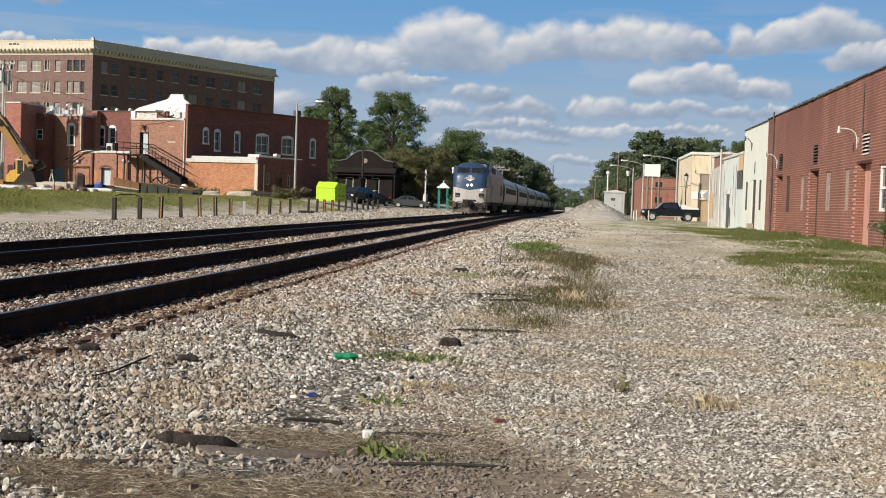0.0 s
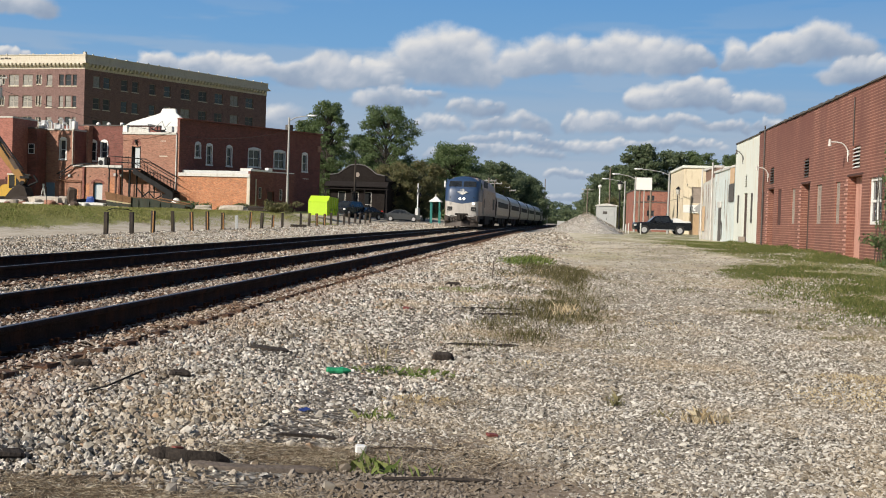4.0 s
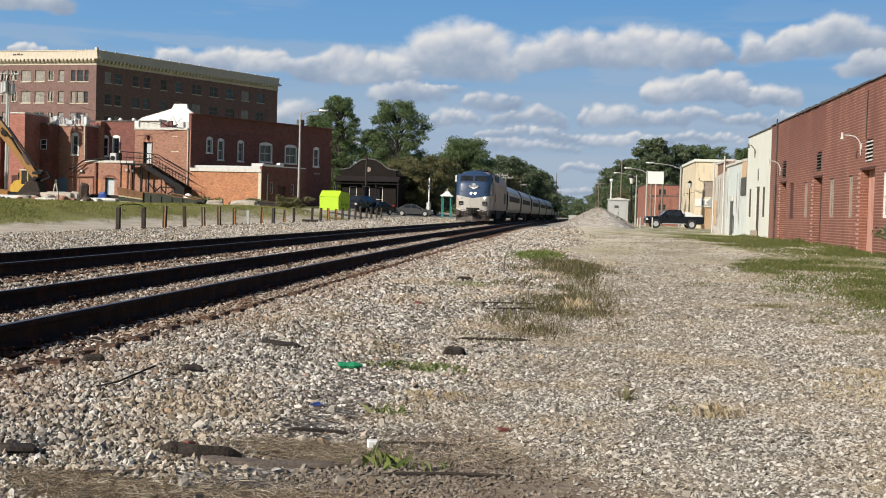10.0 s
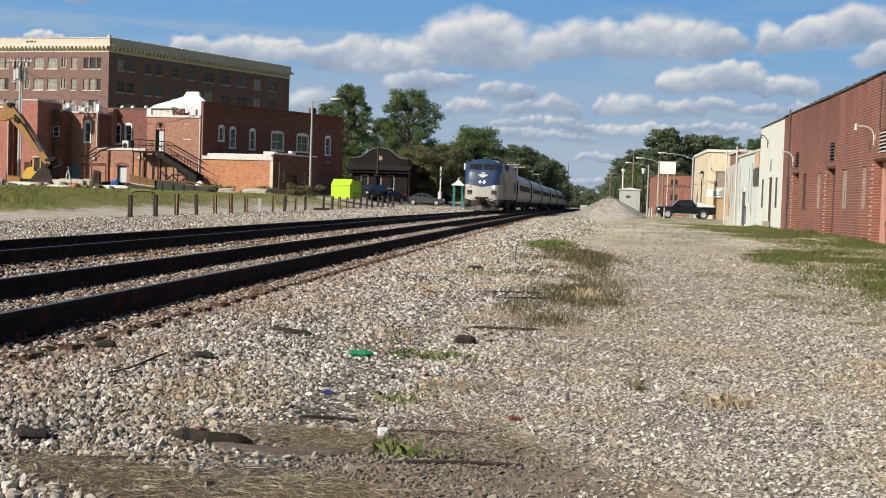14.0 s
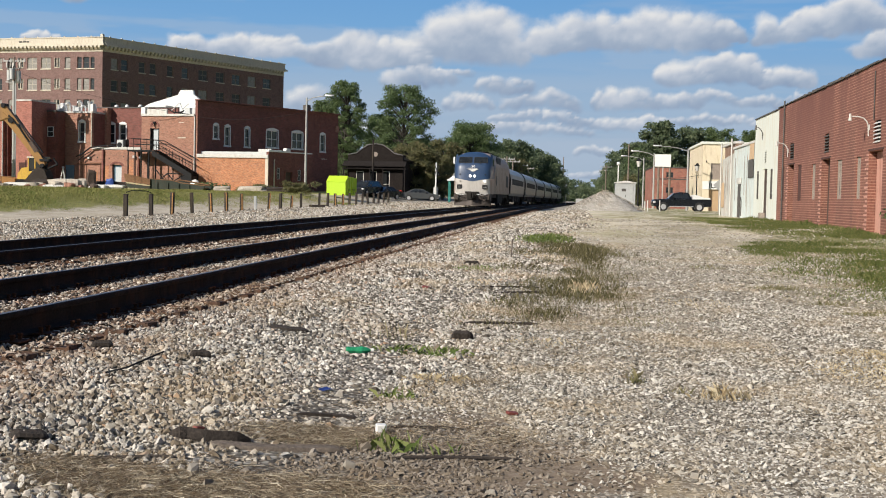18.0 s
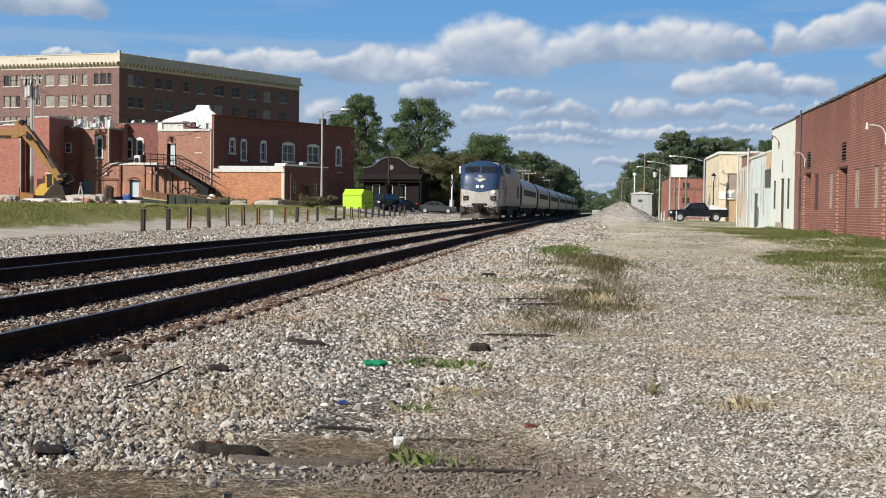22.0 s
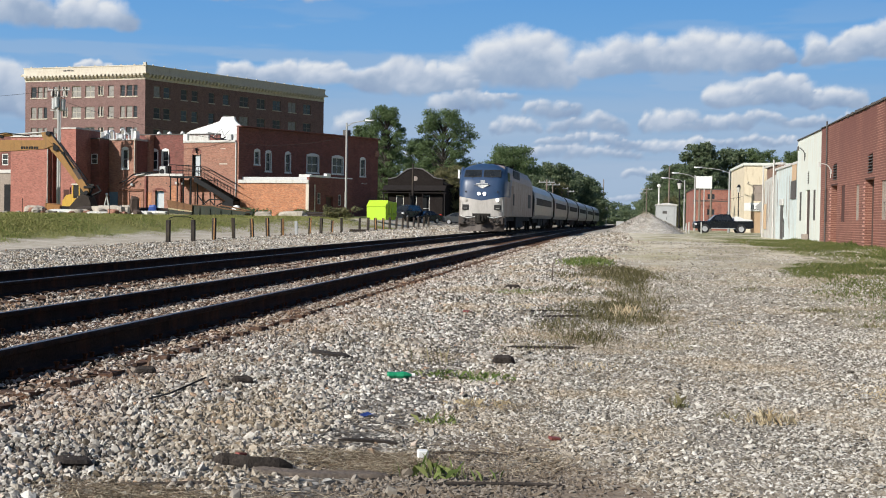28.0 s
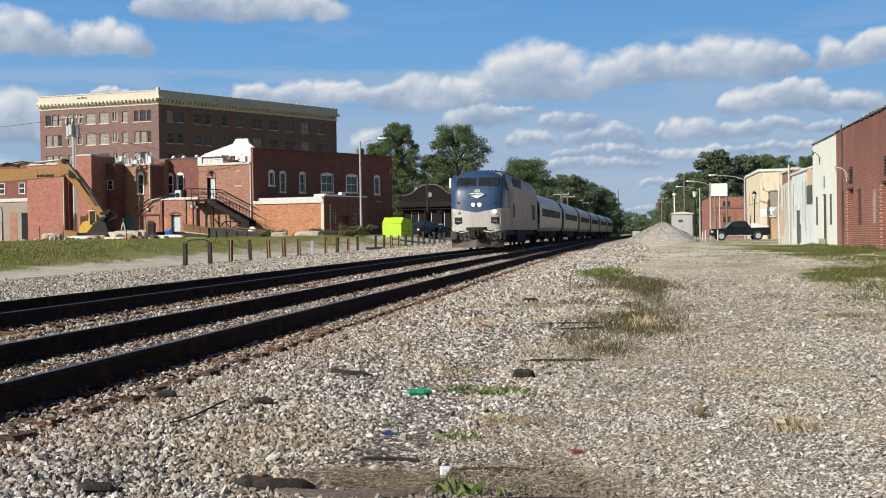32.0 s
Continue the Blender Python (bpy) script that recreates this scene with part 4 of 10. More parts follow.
part("coping", Shape().box(0, -0.05, 5.50, 7.08, 0.4, 5.56, 0.02), M_COPING, cream, at=WL)
part("roof", Shape().box(0, 0.4, 5.1, 7.08, 18, 5.25), M_TAR, cream, at=WL)
part("end_wall", Shape().box(0, 0.36, 0.2, 0.3, 18, 5.45), M_WHITEBLOCK, cream, at=WL)
part("back_wall", Shape().box(0.3, 17.7, 0.2, 7.08, 18, 5.45), M_WHITEBLOCK, cream, at=WL)
wall_lamp(WR, sx(59.4), 4.72, 0.34, M_COPING, "small dark lamp on the cream wall")
part("step_block", Shape().box(3.75, -0.30, 0.5, 4.1, -0.02, 0.95, 0.03), M_GREYWOOD, cream, "concrete step", WL)

# ---- corrugated shed past the cream wall ----
M_CORR = plain("pale_corrugated", lin(0.44, 0.50, 0.50), lin(0.58, 0.63, 0.62), 0.6, 0.2, 14, 0.7, 0.08, lin(0.42, 0.34, 0.26))
M_RUSTY = plain("rusty_sheet", lin(0.36, 0.36, 0.34), lin(0.50, 0.51, 0.48), 0.75, 0.1, 12, 0.8, 0.1, lin(0.30, 0.17, 0.10))


def sheet(width, lo, hi0, hi1, pitch=0.2, amp=0.025):
    """Corrugated sheeting along x, its top sloping from hi0 to hi1."""
    n = int(width / pitch * 4)
    top = lambda x: hi0 + (hi1 - hi0) * x / width
    ring = [(x, amp * math.sin(2 * math.pi * x / pitch)) for x in (width * i / n for i in range(n + 1))]
    return Shape().loft([[(x, y, lo) for x, y in ring], [(x, y, top(x)) for x, y in ring], [(x, y + 0.04, top(x)) for x, y in ring], [(x, y + 0.04, lo) for x, y in ring]], closed=False)


shed = thing("corrugated_shed", pose(XW, 76, Z0), "pale blue corrugated metal shed with rust stains", "shed")
SL = pose(0.05, 0, -Z0, 0, 0, -90)
M_RUSTWALL = plain("rust_brown_sheet", lin(0.16, 0.095, 0.065), lin(0.32, 0.20, 0.14), 0.85, 0.1, 12, 0.8, 0.2, lin(0.45, 0.40, 0.34))
M_TANPLY = plain("tan_plywood", lin(0.50, 0.34, 0.20), lin(0.62, 0.45, 0.29), 0.8, 0, 10, 1.0, 0.1)
part("wall", sheet(8.4, 0.2, 4.42, 4.5), M_CORR, shed, "pale corrugated sheets", pose(0.05, -5.6, -Z0, 0, 0, -90))
part("wall", sheet(5.6, 0.2, 4.0, 4.2), M_RUSTY, shed, "rust-stained corrugated sheets", pose(0.05, 0, -Z0, 0, 0, -90))
part("gap", Shape().box(0.6, 0.06, 4.0, 5.8, 0.4, 4.75), M_RUSTWALL, shed, "open rusty gap under the roof", SL)
part("fascia", Shape().box(5.5, -0.08, 4.40, 14.0, 0.02, 4.52, 0.01).box(0.2, -0.04, 4.75, 5.6, 0.5, 4.88, 0.02), M_OLDWHITE, shed, "pale roof fascia", SL)
part("roof", Shape().box(0, 0.12, 4.3, 14, 12, 4.38), M_GALV, shed, at=SL)
part("back_wall", Shape().box(0, 12, 0.2, 14, 12.2, 4.2), M_CORR, shed, at=SL)
part("end_wall", Shape().box(0, 0.12, 0.2, 0.12, 12, 4.2), M_CORR, shed, at=SL)
part("door", Shape().box(8.05, -0.07, 0.6, 8.95, -0.03, 2.40, 0.01), M_COPING, shed, "narrow dark door", SL)
part("door_head", Shape().box(7.8, -0.12, 2.42, 9.2, -0.02, 2.75, 0.03), M_OLDWHITE, shed, "pale board over the door", SL)
part("window", Shape().box(11.9, -0.07, 2.68, 13.65, -0.03, 3.58, 0.01), M_COPING, shed, "dark broken window", SL)
part("window_board", Shape().box(12.2, -0.06, 3.6, 13.7, -0.03, 4.4, 0.01), M_TANPLY, shed, "tan board over the window", SL)
part("plywood", Shape().box(0.3, -0.06, 1.1, 1.5, -0.03, 2.6, 0.01), M_TANPLY, shed, "tan plywood patch", SL)
for k in range(7):
    u = (0.4, 1.9, 2.9, 4.1, 6.4, 10.2, 11.2)[k]
    part("rust_streak", Shape().box(u, -0.034, 1.2 + 0.3 * (k % 3), u + 0.10, -0.030, 3.9), M_RUSTWALL, shed, "rust streak", SL)
for xx, hh in ((5.15, 5.05), (0.15, 5.0)):
    part("post", Shape().tube((xx, -0.1, 0.3), (xx, -0.1, hh), 0.05, n=8), M_OLDWHITE, shed, "pale metal post", SL)
part("conduit", Shape().path([(9.5, -0.06, 0.7), (9.5, -0.06, 1.5), (9.2, -0.06, 1.7)], 0.03), M_COPING, shed, at=SL)

# ---- yellow two-storey store ----
M_YELLOW = plain("yellow_render", lin(0.62, 0.535, 0.385), lin(0.74, 0.655, 0.50), 0.8, 0, 12, 0.6, 0.1, lin(0.38, 0.28, 0.15))
M_DOOR = plain("tan_door", lin(0.38, 0.26, 0.15), lin(0.5, 0.36, 0.22), 0.6, 0, 14, 1.5, 0.1)
store = thing("yellow_store", pose(13.6, 138, 0.3), "faded yellow two-storey store with a lettered sign board", "store")
wall(store, "wall", pose(0, 0, 0), 12, 7.6, [(0.8, 0.15, 2.0, 2.55), (0.95, 3.7, 2.0, 5.5)], M_YELLOW, 0.3, "faded yellow front wall", -0.3)
wall(store, "side_wall", pose(0, 16, 0, 0, 0, -90), 15.99, 7.6, [(3 + 4 * k, 3.9, 4 + 4 * k, 5.6) for k in range(3)], M_YELLOW, 0.28, "faded yellow side wall", -0.3)
for k in range(3):
    window(store, pose(0, 16, 0, 0, 0, -90), 3 + 4 * k, 3.9, 4 + 4 * k, 5.6, M_DARKWOOD, M_GLASS, 0.1)
dr = part("door", Shape().box(0.82, 0.12, 0.15, 1.98, 0.18, 2.53), M_DOOR, store, "tan panelled door")
for z in (0.4, 1.45):
    for a in (0.92, 1.44):
        part("panel", Shape().box(a, 0.10, z, a + 0.46, 0.125, z + 0.85, 0.01), M_DOOR, dr)
window(store, pose(0, 0, 0), 0.95, 3.7, 2.0, 5.5, M_GREYWOOD, M_GREYWOOD, 0.1, 0, 1, 0.1, label="boarded upper window")
part("cornice", Shape().box(-0.15, -0.15, 7.6, 12.1, 0.3, 7.9, 0.04).box(-0.15, 0.3, 7.6, 0.3, 16, 7.9, 0.04), M_WHITEBLOCK, store, "pale cornice")
part("roof", Shape().box(0.3, 0.3, 7.2, 12, 16, 7.4), M_TAR, store)
part("back_wall", Shape().box(0.3, 15.7, -0.3, 12, 16, 7.5), M_YELLOW, store)
part("end_wall", Shape().box(11.7, 0.3, -0.3, 12, 15.7, 7.5), M_YELLOW, store)
board = part("sign_board", Shape().box(0.05, -0.06, 2.62, 5.5, -0.02, 3.5, 0.01), M_WHITE, store, "white lettered sign board")


def lettering(text, size, mat, parent, m, name="lettering"):
    cu = bpy.data.curves.new(name, "FONT")
    cu.body, cu.size, cu.extrude, cu.align_x = text, size, 0.005, "CENTER"
    ob = new(name, cu)
    me = bpy.data.meshes.new_from_object(ob.evaluated_get(bpy.context.evaluated_depsgraph_get()))
    bpy.data.objects.remove(ob)
    me.materials.clear()
    return part(name, me, mat, parent, "", m)


lettering("ILSO", 0.78, M_BLACK, board, pose(1.55, -0.075, 2.76, 90, 0, 0))
lamp = Shape().path([(0.4, -0.05, 5.6), (0.4, -0.5, 5.8), (0.4, -0.7, 5.7)], 0.04)
part("lamp_arm", lamp, M_COPING, store)

# ---- red brick shop beyond ----
M_BRICKFAR = brick_mat("far_brick", lin(0.27, 0.075, 0.05), lin(0.34, 0.11, 0.07), lin(0.3, 0.2, 0.16), lin(0.17, 0.06, 0.045), 0.075, 0.22)
shop = thing("brick_shop", pose(10.32, 176, 0.3), "small red brick shop with dark windows and an awning", "shop")
hs = [(2.0, 4.6, 3.0, 5.35), (2.0, 2.4, 3.0, 3.2), (5.0, 0.2, 7.2, 2.4)]
wall(shop, "wall", pose(0, 0, 0), 9.5, 5.95, hs, M_BRICKFAR, 0.3, "red brick front", -0.3)
for h in hs[:2]:
    window(shop, pose(0, 0, 0), *h, M_COPING, M_GLASS, 0.1)
part("shopfront", Shape().box(5.02, 0.14, 0.2, 7.18, 0.2, 2.38), M_GLASS, shop, "dark shopfront")
part("awning", Shape().prism([(-1.0, 2.35), (0.0, 2.95), (0.0, 2.85), (-1.0, 2.25)], 0, 4.7, 7.5), M_COPING, shop, "dark awning")
part("side_wall", Shape().box(0, 0.3, -0.3, 0.3, 18, 5.95), M_BRICKFAR, shop)
part("roof", Shape().box(-0.1, -0.1, 5.95, 9.6, 18, 6.08, 0.03), M_COPING, shop)
part("band", Shape().box(-0.02, -0.05, 4.3, 9.5, 0.0, 4.42, 0.01), M_COPING, shop)
part("back_wall", Shape().box(0.3, 17.7, -0.3, 9.5, 18, 5.95), M_BRICKFAR, shop)
part("end_wall", Shape().box(9.2, 0.3, -0.3, 9.5, 17.7, 5.95), M_BRICKFAR, shop)


# ---- downtown block across the tracks, turned a little from the line ----
TURN = -28.8
# Brown brick: shade of walls turned from the sun is put into it.
M_BRICKDARK_SHADED = brick_mat("brown_brick_shaded", lin(0.15, 0.047, 0.038), lin(0.195, 0.062, 0.048), lin(0.185, 0.10, 0.082), lin(0.105, 0.037, 0.032), 0.075, 0.22, stain_at=0.62)
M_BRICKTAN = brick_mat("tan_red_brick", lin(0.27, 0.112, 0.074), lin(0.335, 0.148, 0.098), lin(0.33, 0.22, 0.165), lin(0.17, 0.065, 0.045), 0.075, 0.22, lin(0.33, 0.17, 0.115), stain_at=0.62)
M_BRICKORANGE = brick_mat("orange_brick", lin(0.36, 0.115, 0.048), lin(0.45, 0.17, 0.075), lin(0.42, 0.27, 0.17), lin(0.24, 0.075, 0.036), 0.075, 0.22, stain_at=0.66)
M_HOTEL = brick_mat("hotel_brick", lin(0.152, 0.080, 0.072), lin(0.195, 0.108, 0.097), lin(0.21, 0.147, 0.133), lin(0.108, 0.058, 0.055), 0.075, 0.22, stain_at=0.66)
M_STONE = plain("cream_terracotta", lin(0.52, 0.47, 0.385), lin(0.66, 0.61, 0.52), 0.75, 0, 10, 0.6, 0.1, lin(0.40, 0.34, 0.25))
M_IRON = plain("black_iron", lin(0.010, 0.010, 0.011), lin(0.028, 0.028, 0.03), 0.75, 0.0, 30, 2, 0.1)
M_IRON.node_tree.nodes["Principled BSDF"].inputs["Specular IOR Level"].default_value = 0.2
M_PALEDOOR = plain("pale_door", lin(0.42, 0.46, 0.48), lin(0.56, 0.60, 0.62), 0.5, 0, 14, 1.5, 0.05)
M_BLUEDOOR = plain("blue_door", lin(0.10, 0.17, 0.24), lin(0.17, 0.26, 0.34), 0.5, 0, 14, 1.5, 0.05)
M_DUCT = plain("metal_duct", lin(0.5, 0.51, 0.52), lin(0.68, 0.69, 0.70), 0.4, 0.5, 14, 1.5, 0.05)
M_RUSTPIPE = plain("rusty_pipe", lin(0.10, 0.045, 0.025), lin(0.22, 0.10, 0.055), 0.85, 0.1, 18, 1.5, 0.3)
M_CURTAIN = plain("pane_with_blind", lin(0.012, 0.014, 0.014), lin(0.06, 0.06, 0.057), 0.35, 0, 3, 0.9, 0.0)


def hood(parent, m, x0, z0, x1, z1, mat, rise=0.26, w=0.11):
    """A pale surround with an arched head round an opening."""
    s = Shape()
    s.box(x0 - w, -0.06, z0, x0, 0.05, z1).box(x1, -0.06, z0, x1 + w, 0.05, z1)
    s.box(x0 - w - 0.06, -0.10, z0 - 0.14, x1 + w + 0.06, 0.05, z0)
    n = 8
    out, inn = [], []
    for i in range(n + 1):
        t = i / n
        x = x0 - w + (x1 - x0 + 2 * w) * t
        out.append((x, z1 + rise * math.sin(math.pi * t) + w * 0.9))
        inn.append((x0 + (x1 - x0) * t, z1))
    for i in range(n):
        s.loft([[(out[i][0], y, out[i][1]), (out[i + 1][0], y, out[i + 1][1]), (inn[i + 1][0], y, inn[i + 1][1]), (inn[i][0], y, inn[i][1])] for y in (-0.06, 0.05)])
    return part("surround", s, mat, parent, "pale arched surround", m)


# hotel: the front wall meets the side at an obtuse corner
HZ = 1.2
FACE = -10.0            # the fronts run closer across the view than the sides
SKEW = FACE - TURN
hotel = thing("hotel_building", pose(-78.7, 194.1, HZ, 0, 0, TURN), "seven-storey brown brick hotel with a cream bracketed cornice", "hotel")
HF = pose(0, 0, 0, 0, 0, SKEW)
HW = 23.75
front_m, side_m = HF @ pose(-HW, 0, 0), pose(0, 0, 0, 0, 0, 90)
cols_f = [(1.48, 2.22, 0), (2.49, 3.60, 0), (3.93, 4.76, 0), (6.07, 7.14, 0), (8.08, 8.50, 0), (8.65, 9.07, 0), (9.82, 11.67, 1), (12.48, 14.35, 1), (15.16, 15.56, 0), (15.69, 16.09, 0),
          (16.86, 18.02, 0), (19.28, 20.01, 0), (20.26, 21.23, 0), (21.48, 22.56, 0)]
cols_s = [(1.8, 3.2, 0), (3.9, 5.3, 0), (7.7, 9.1, 0), (10.1, 11.5, 0), (14.0, 15.35, 0), (17.4, 18.9, 0), (21.4, 23.6, 1), (25.7, 27.8, 1), (29.8, 31.9, 1), (33.9, 36.0, 1), (38.0, 40.1, 1)]
M_BLIND = plain("drawn_blind", lin(0.20, 0.19, 0.175), lin(0.34, 0.325, 0.30), 0.3, 0, 3, 0.9, 0.0)
M_SASH = plain("brown_sash", lin(0.11, 0.085, 0.07), lin(0.2, 0.16, 0.135), 0.7, 0, 20, 2, 0.1)
hf, hside = [], []
for k in range(4):
    hi, lo = 22.12 - 3.5 * k, 20.27 - 3.56 * k
    for a, b, n in cols_f:
        slim = b - a < 0.5
        hf.append((HW - b, lo + (0.25 if slim else 0), HW - a, hi - (0.05 if slim else 0), n))
    for a, b, n in cols_s:
        hside.append((a, 20.25 - 3.62 * k, b, 22.1 - 3.62 * k, n))
wall(hotel, "front_wall", front_m, HW, 24.2 - HZ, [h[:4] for h in hf], M_HOTEL, 0.4, "sunlit brown brick front", -0.5)
wall(hotel, "side_wall", side_m, 43.75, 24.2 - HZ, [h[:4] for h in hside], M_HOTEL, 0.38, "shaded dark brick side", -0.5)
rng = random.Random(11)
for x0, z0, x1, z1, n in hf:
    w = window(hotel, front_m, x0, z0, x1, z1, M_STONE if n else M_SASH, rng.choice((M_BLIND, M_BLIND, M_BLIND, M_GLASS)), 0.14, n, 1, 0.07, None, label="sash window with a drawn blind")
    ends = 0.10 if x1 - x0 > 0.5 else 0.02
    part("sill", Shape().box(x0 - ends, -0.10, z0 - 0.17, x1 + ends, 0.14, z0, 0.02), M_STONE, w, "pale stone sill")
    if x1 - x0 < 0.5:
        part("surround", Shape().box(x0 - 0.05, -0.03, z0, x0, 0.1, z1).box(x1, -0.03, z0, x1 + 0.05, 0.1, z1), M_STONE, w, "pale stone surround")
for x0, z0, x1, z1, n in hside:
    window(hotel, side_m, x0, z0, x1, z1, M_GREYWOOD, rng.choice((M_GLASS, M_CURTAIN, M_CURTAIN, M_BLIND)), 0.15, n, 1, 0.07, M_STONE, label="sash window with a pale sill")
zc = 24.2 - HZ
for nm, lo, hi, out in (("frieze", zc, zc + 0.38, 0.06), ("dentil_bed", zc + 0.38, zc + 0.95, 0.02), ("cornice", zc + 0.95, zc + 1.22, 0.55), ("moulding", zc + 1.22, zc + 1.42, 0.36), ("parapet", zc + 1.42, zc + 2.28, 0.18), ("coping", zc + 2.28, zc + 2.42, 0.26)):
    part(nm, Shape().box(-HW - out, -out, lo, out * 0.9, 0.4, hi), M_STONE, hotel, "cream front " + nm, HF)
    part(nm, Shape().box(-0.35, 0.30, lo + 0.003, out, 43.75 + out, hi - 0.003), M_STONE, hotel, "cream side " + nm)
dent = Shape().prism([(0, 0), (-0.40, 0.02), (-0.66, 0.30), (-0.66, 0.56), (0, 0.56)], 0, -0.20, 0.20).mesh("bracket")
dent.materials.append(M_STONE)
for i in range(32):
    part("bracket", dent, None, hotel, at=HF @ pose(-HW + 0.35 + 0.745 * i, 0.02, zc + 0.38))
for i in range(54):
    part("bracket", dent, None, hotel, at=pose(-0.02, 0.6 + 0.8 * i, zc + 0.38, 0, 0, 90))
cap = Shape().prism([(-0.16, 0), (-0.07, 0.17), (0.07, 0.17), (0.16, 0)], 1, -0.12, 0.12).mesh("parapet_block")
cap.materials.append(M_STONE)
for i in range(9):
    part("parapet_block", cap, None, hotel, at=HF @ pose(-HW + 1.3 + 2.55 * i, -0.1, zc + 2.42))
for i in range(18):
    part("parapet_block", cap, None, hotel, at=pose(0.1, 1.5 + 2.4 * i, zc + 2.417, 0, 0, 90))
part("corner_finial", Shape().prism([(-0.28, 0), (-0.2, 0.42), (0.2, 0.42), (0.28, 0)], 1, -0.25, 0.25), M_STONE, hotel, at=HF @ pose(-0.05, 0.0, zc + 2.42))
part("broken_parapet", Shape().box(-15.95, -0.22, zc + 1.62, -15.3, -0.1, zc + 1.9, 0.05).box(-15.2, -0.22, zc + 1.66, -14.5, -0.1, zc + 1.95, 0.06).box(-14.45, -0.22, zc + 1.64, -13.9, -0.1, zc + 1.88, 0.05), M_COPING, hotel, "dark gaps of missing facing", HF)
fx, fy = (HF @ Vector((-HW, 0, 0))).xy
part("roof", Shape().prism([(-0.4, 0.3), (fx, fy + 0.5), (fx, 43.4), (-0.4, 43.4)], 2, zc + 1.0, zc + 1.2), M_TAR, hotel)
part("penthouse", Shape().box(-10.4, 4.0, zc + 1.2, -5.6, 7.5, zc + 3.05, 0.05), M_WHITE, hotel, "white rooftop house", HF)
part("roof_vent", Shape().box(-5.0, 4.2, zc + 1.2, -4.0, 5.2, zc + 2.75, 0.05), M_COPING, hotel, at=HF)
part("back_wall", Shape().box(fx, 43.4, -0.5, -0.38, 43.75, zc), M_HOTEL, hotel)
part("west_wall", Shape().box(fx, fy + 0.45, -0.5, fx + 0.35, 43.4, zc), M_HOTEL, hotel)
part("base_course", Shape().box(-HW, -0.03, 8.4, 0.03, 0.05, 8.7, 0.02), M_STONE, hotel, at=HF)

# two-storey brick block with the long shaded side
BZ = 1.4
C0 = (-38.9, 121.0)
BASE = pose(*C0, BZ, 0, 0, FACE)
sm = pose(0, 0, 0, 0, 0, 90 - SKEW)
block = thing("brick_block", BASE, "two-storey brown brick building with arched white-trimmed windows", "commercial building")
side = [(2.1, 6.95, 3.05, 8.35), (3.72, 6.3, 4.72, 8.30), (6.66, 6.3, 7.66, 8.30), (10.0, 6.42, 12.1, 8.30), (14.1, 6.45, 16.15, 8.30), (18.9, 6.33, 20.0, 8.30)]
side = [(a + 0.16, lo - BZ, b - 0.16, hi - BZ - 0.06) for a, lo, b, hi in side]
# Side wall takes the darker brick, shade in its colour; the front stays tan.
wall(block, "side_wall", sm, 22.2, 10.7 - BZ, side, M_BRICKDARK_SHADED, 0.35, "shaded brown brick side wall", -0.4)
for a, lo, b, hi in side:
    w = window(block, sm, a, lo, b, hi, M_WHITE, M_GLASS, 0.12, 1 if b - a > 1.5 else 0, 1, 0.06, label="white-framed arched sash window")
    hood(w, pose(0, 0, 0), a, lo, b, hi, M_WHITE, 0.2, 0.12)
fm = pose(-6.43, 0, 0)
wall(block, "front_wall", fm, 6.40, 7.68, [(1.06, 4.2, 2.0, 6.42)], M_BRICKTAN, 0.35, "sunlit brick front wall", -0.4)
d = part("door", Shape().box(1.32, 0.2, 4.2, 1.98, 0.26, 6.38), M_PALEDOOR, block, "pale upper-floor fire door, ajar", fm)
part("handle", Shape().box(1.85, 0.14, 5.15, 1.9, 0.2, 5.3), M_IRON, d)
part("door_void", Shape().box(1.08, 0.28, 4.2, 1.98, 0.33, 6.4), M_BLACK, block, "dark doorway", fm)
for u, w_ in ((1.02, 0.07), (1.97, 0.07)):
    part("door_frame", Shape().box(u, -0.03, 4.2, u + w_, 0.2, 6.48), M_IRON, block, at=fm)
arch = Shape()
for i in range(7):
    t0, t1 = math.pi * i / 7, math.pi * (i + 1) / 7
    arch.loft([[(1.55 + r * math.cos(t), y, 6.62 + r * math.sin(t)) for r, t in ((0.34, t0), (0.34, t1), (0.56, t1), (0.56, t0))] for y in (-0.03, 0.05)])
part("arch", arch, M_BRICKDARK_SHADED, block, "worn brick arch over the door", fm)
part("lamp", Shape().box(1.42, -0.22, 6.95, 1.68, 0, 7.1, 0.04).tube((1.55, -0.14, 6.6), (1.55, -0.14, 6.95), 0.07, n=8), M_IRON, block, at=fm)
part("stone_band", Shape().box(4.2, -0.03, 5.42, 5.1, 0.05, 5.53, 0.01), M_STONE, block, at=fm)
part("anchor_plate", Shape().box(4.3, -0.02, 7.0, 4.9, 0.02, 7.07), M_STONE, block, at=fm)
part("parapet_cap", Shape().box(-6.5, -0.10, 7.68, -0.36, 0.4, 7.92, 0.03), M_OLDWHITE, block, "pale parapet cap")
part("parapet_block", Shape().box(-6.52, -0.02, 7.92, -6.0, 0.45, 8.6, 0.04), M_WHITE, block, "white corner block")
part("parapet_wall", Shape().box(-6.0, 0.15, 7.92, -3.6, 0.4, 8.45, 0.03), M_OLDWHITE, block, "low pale roof wall")
part("parapet_cap", Shape().box(-0.06, -0.40, 10.7 - BZ, 22.25, 0.36, 10.82 - BZ, 0.03), M_BRICKDARK_SHADED, block, "dark parapet cap", sm)
deep = lambda y, x: (x + y * math.tan(math.radians(SKEW)), y)
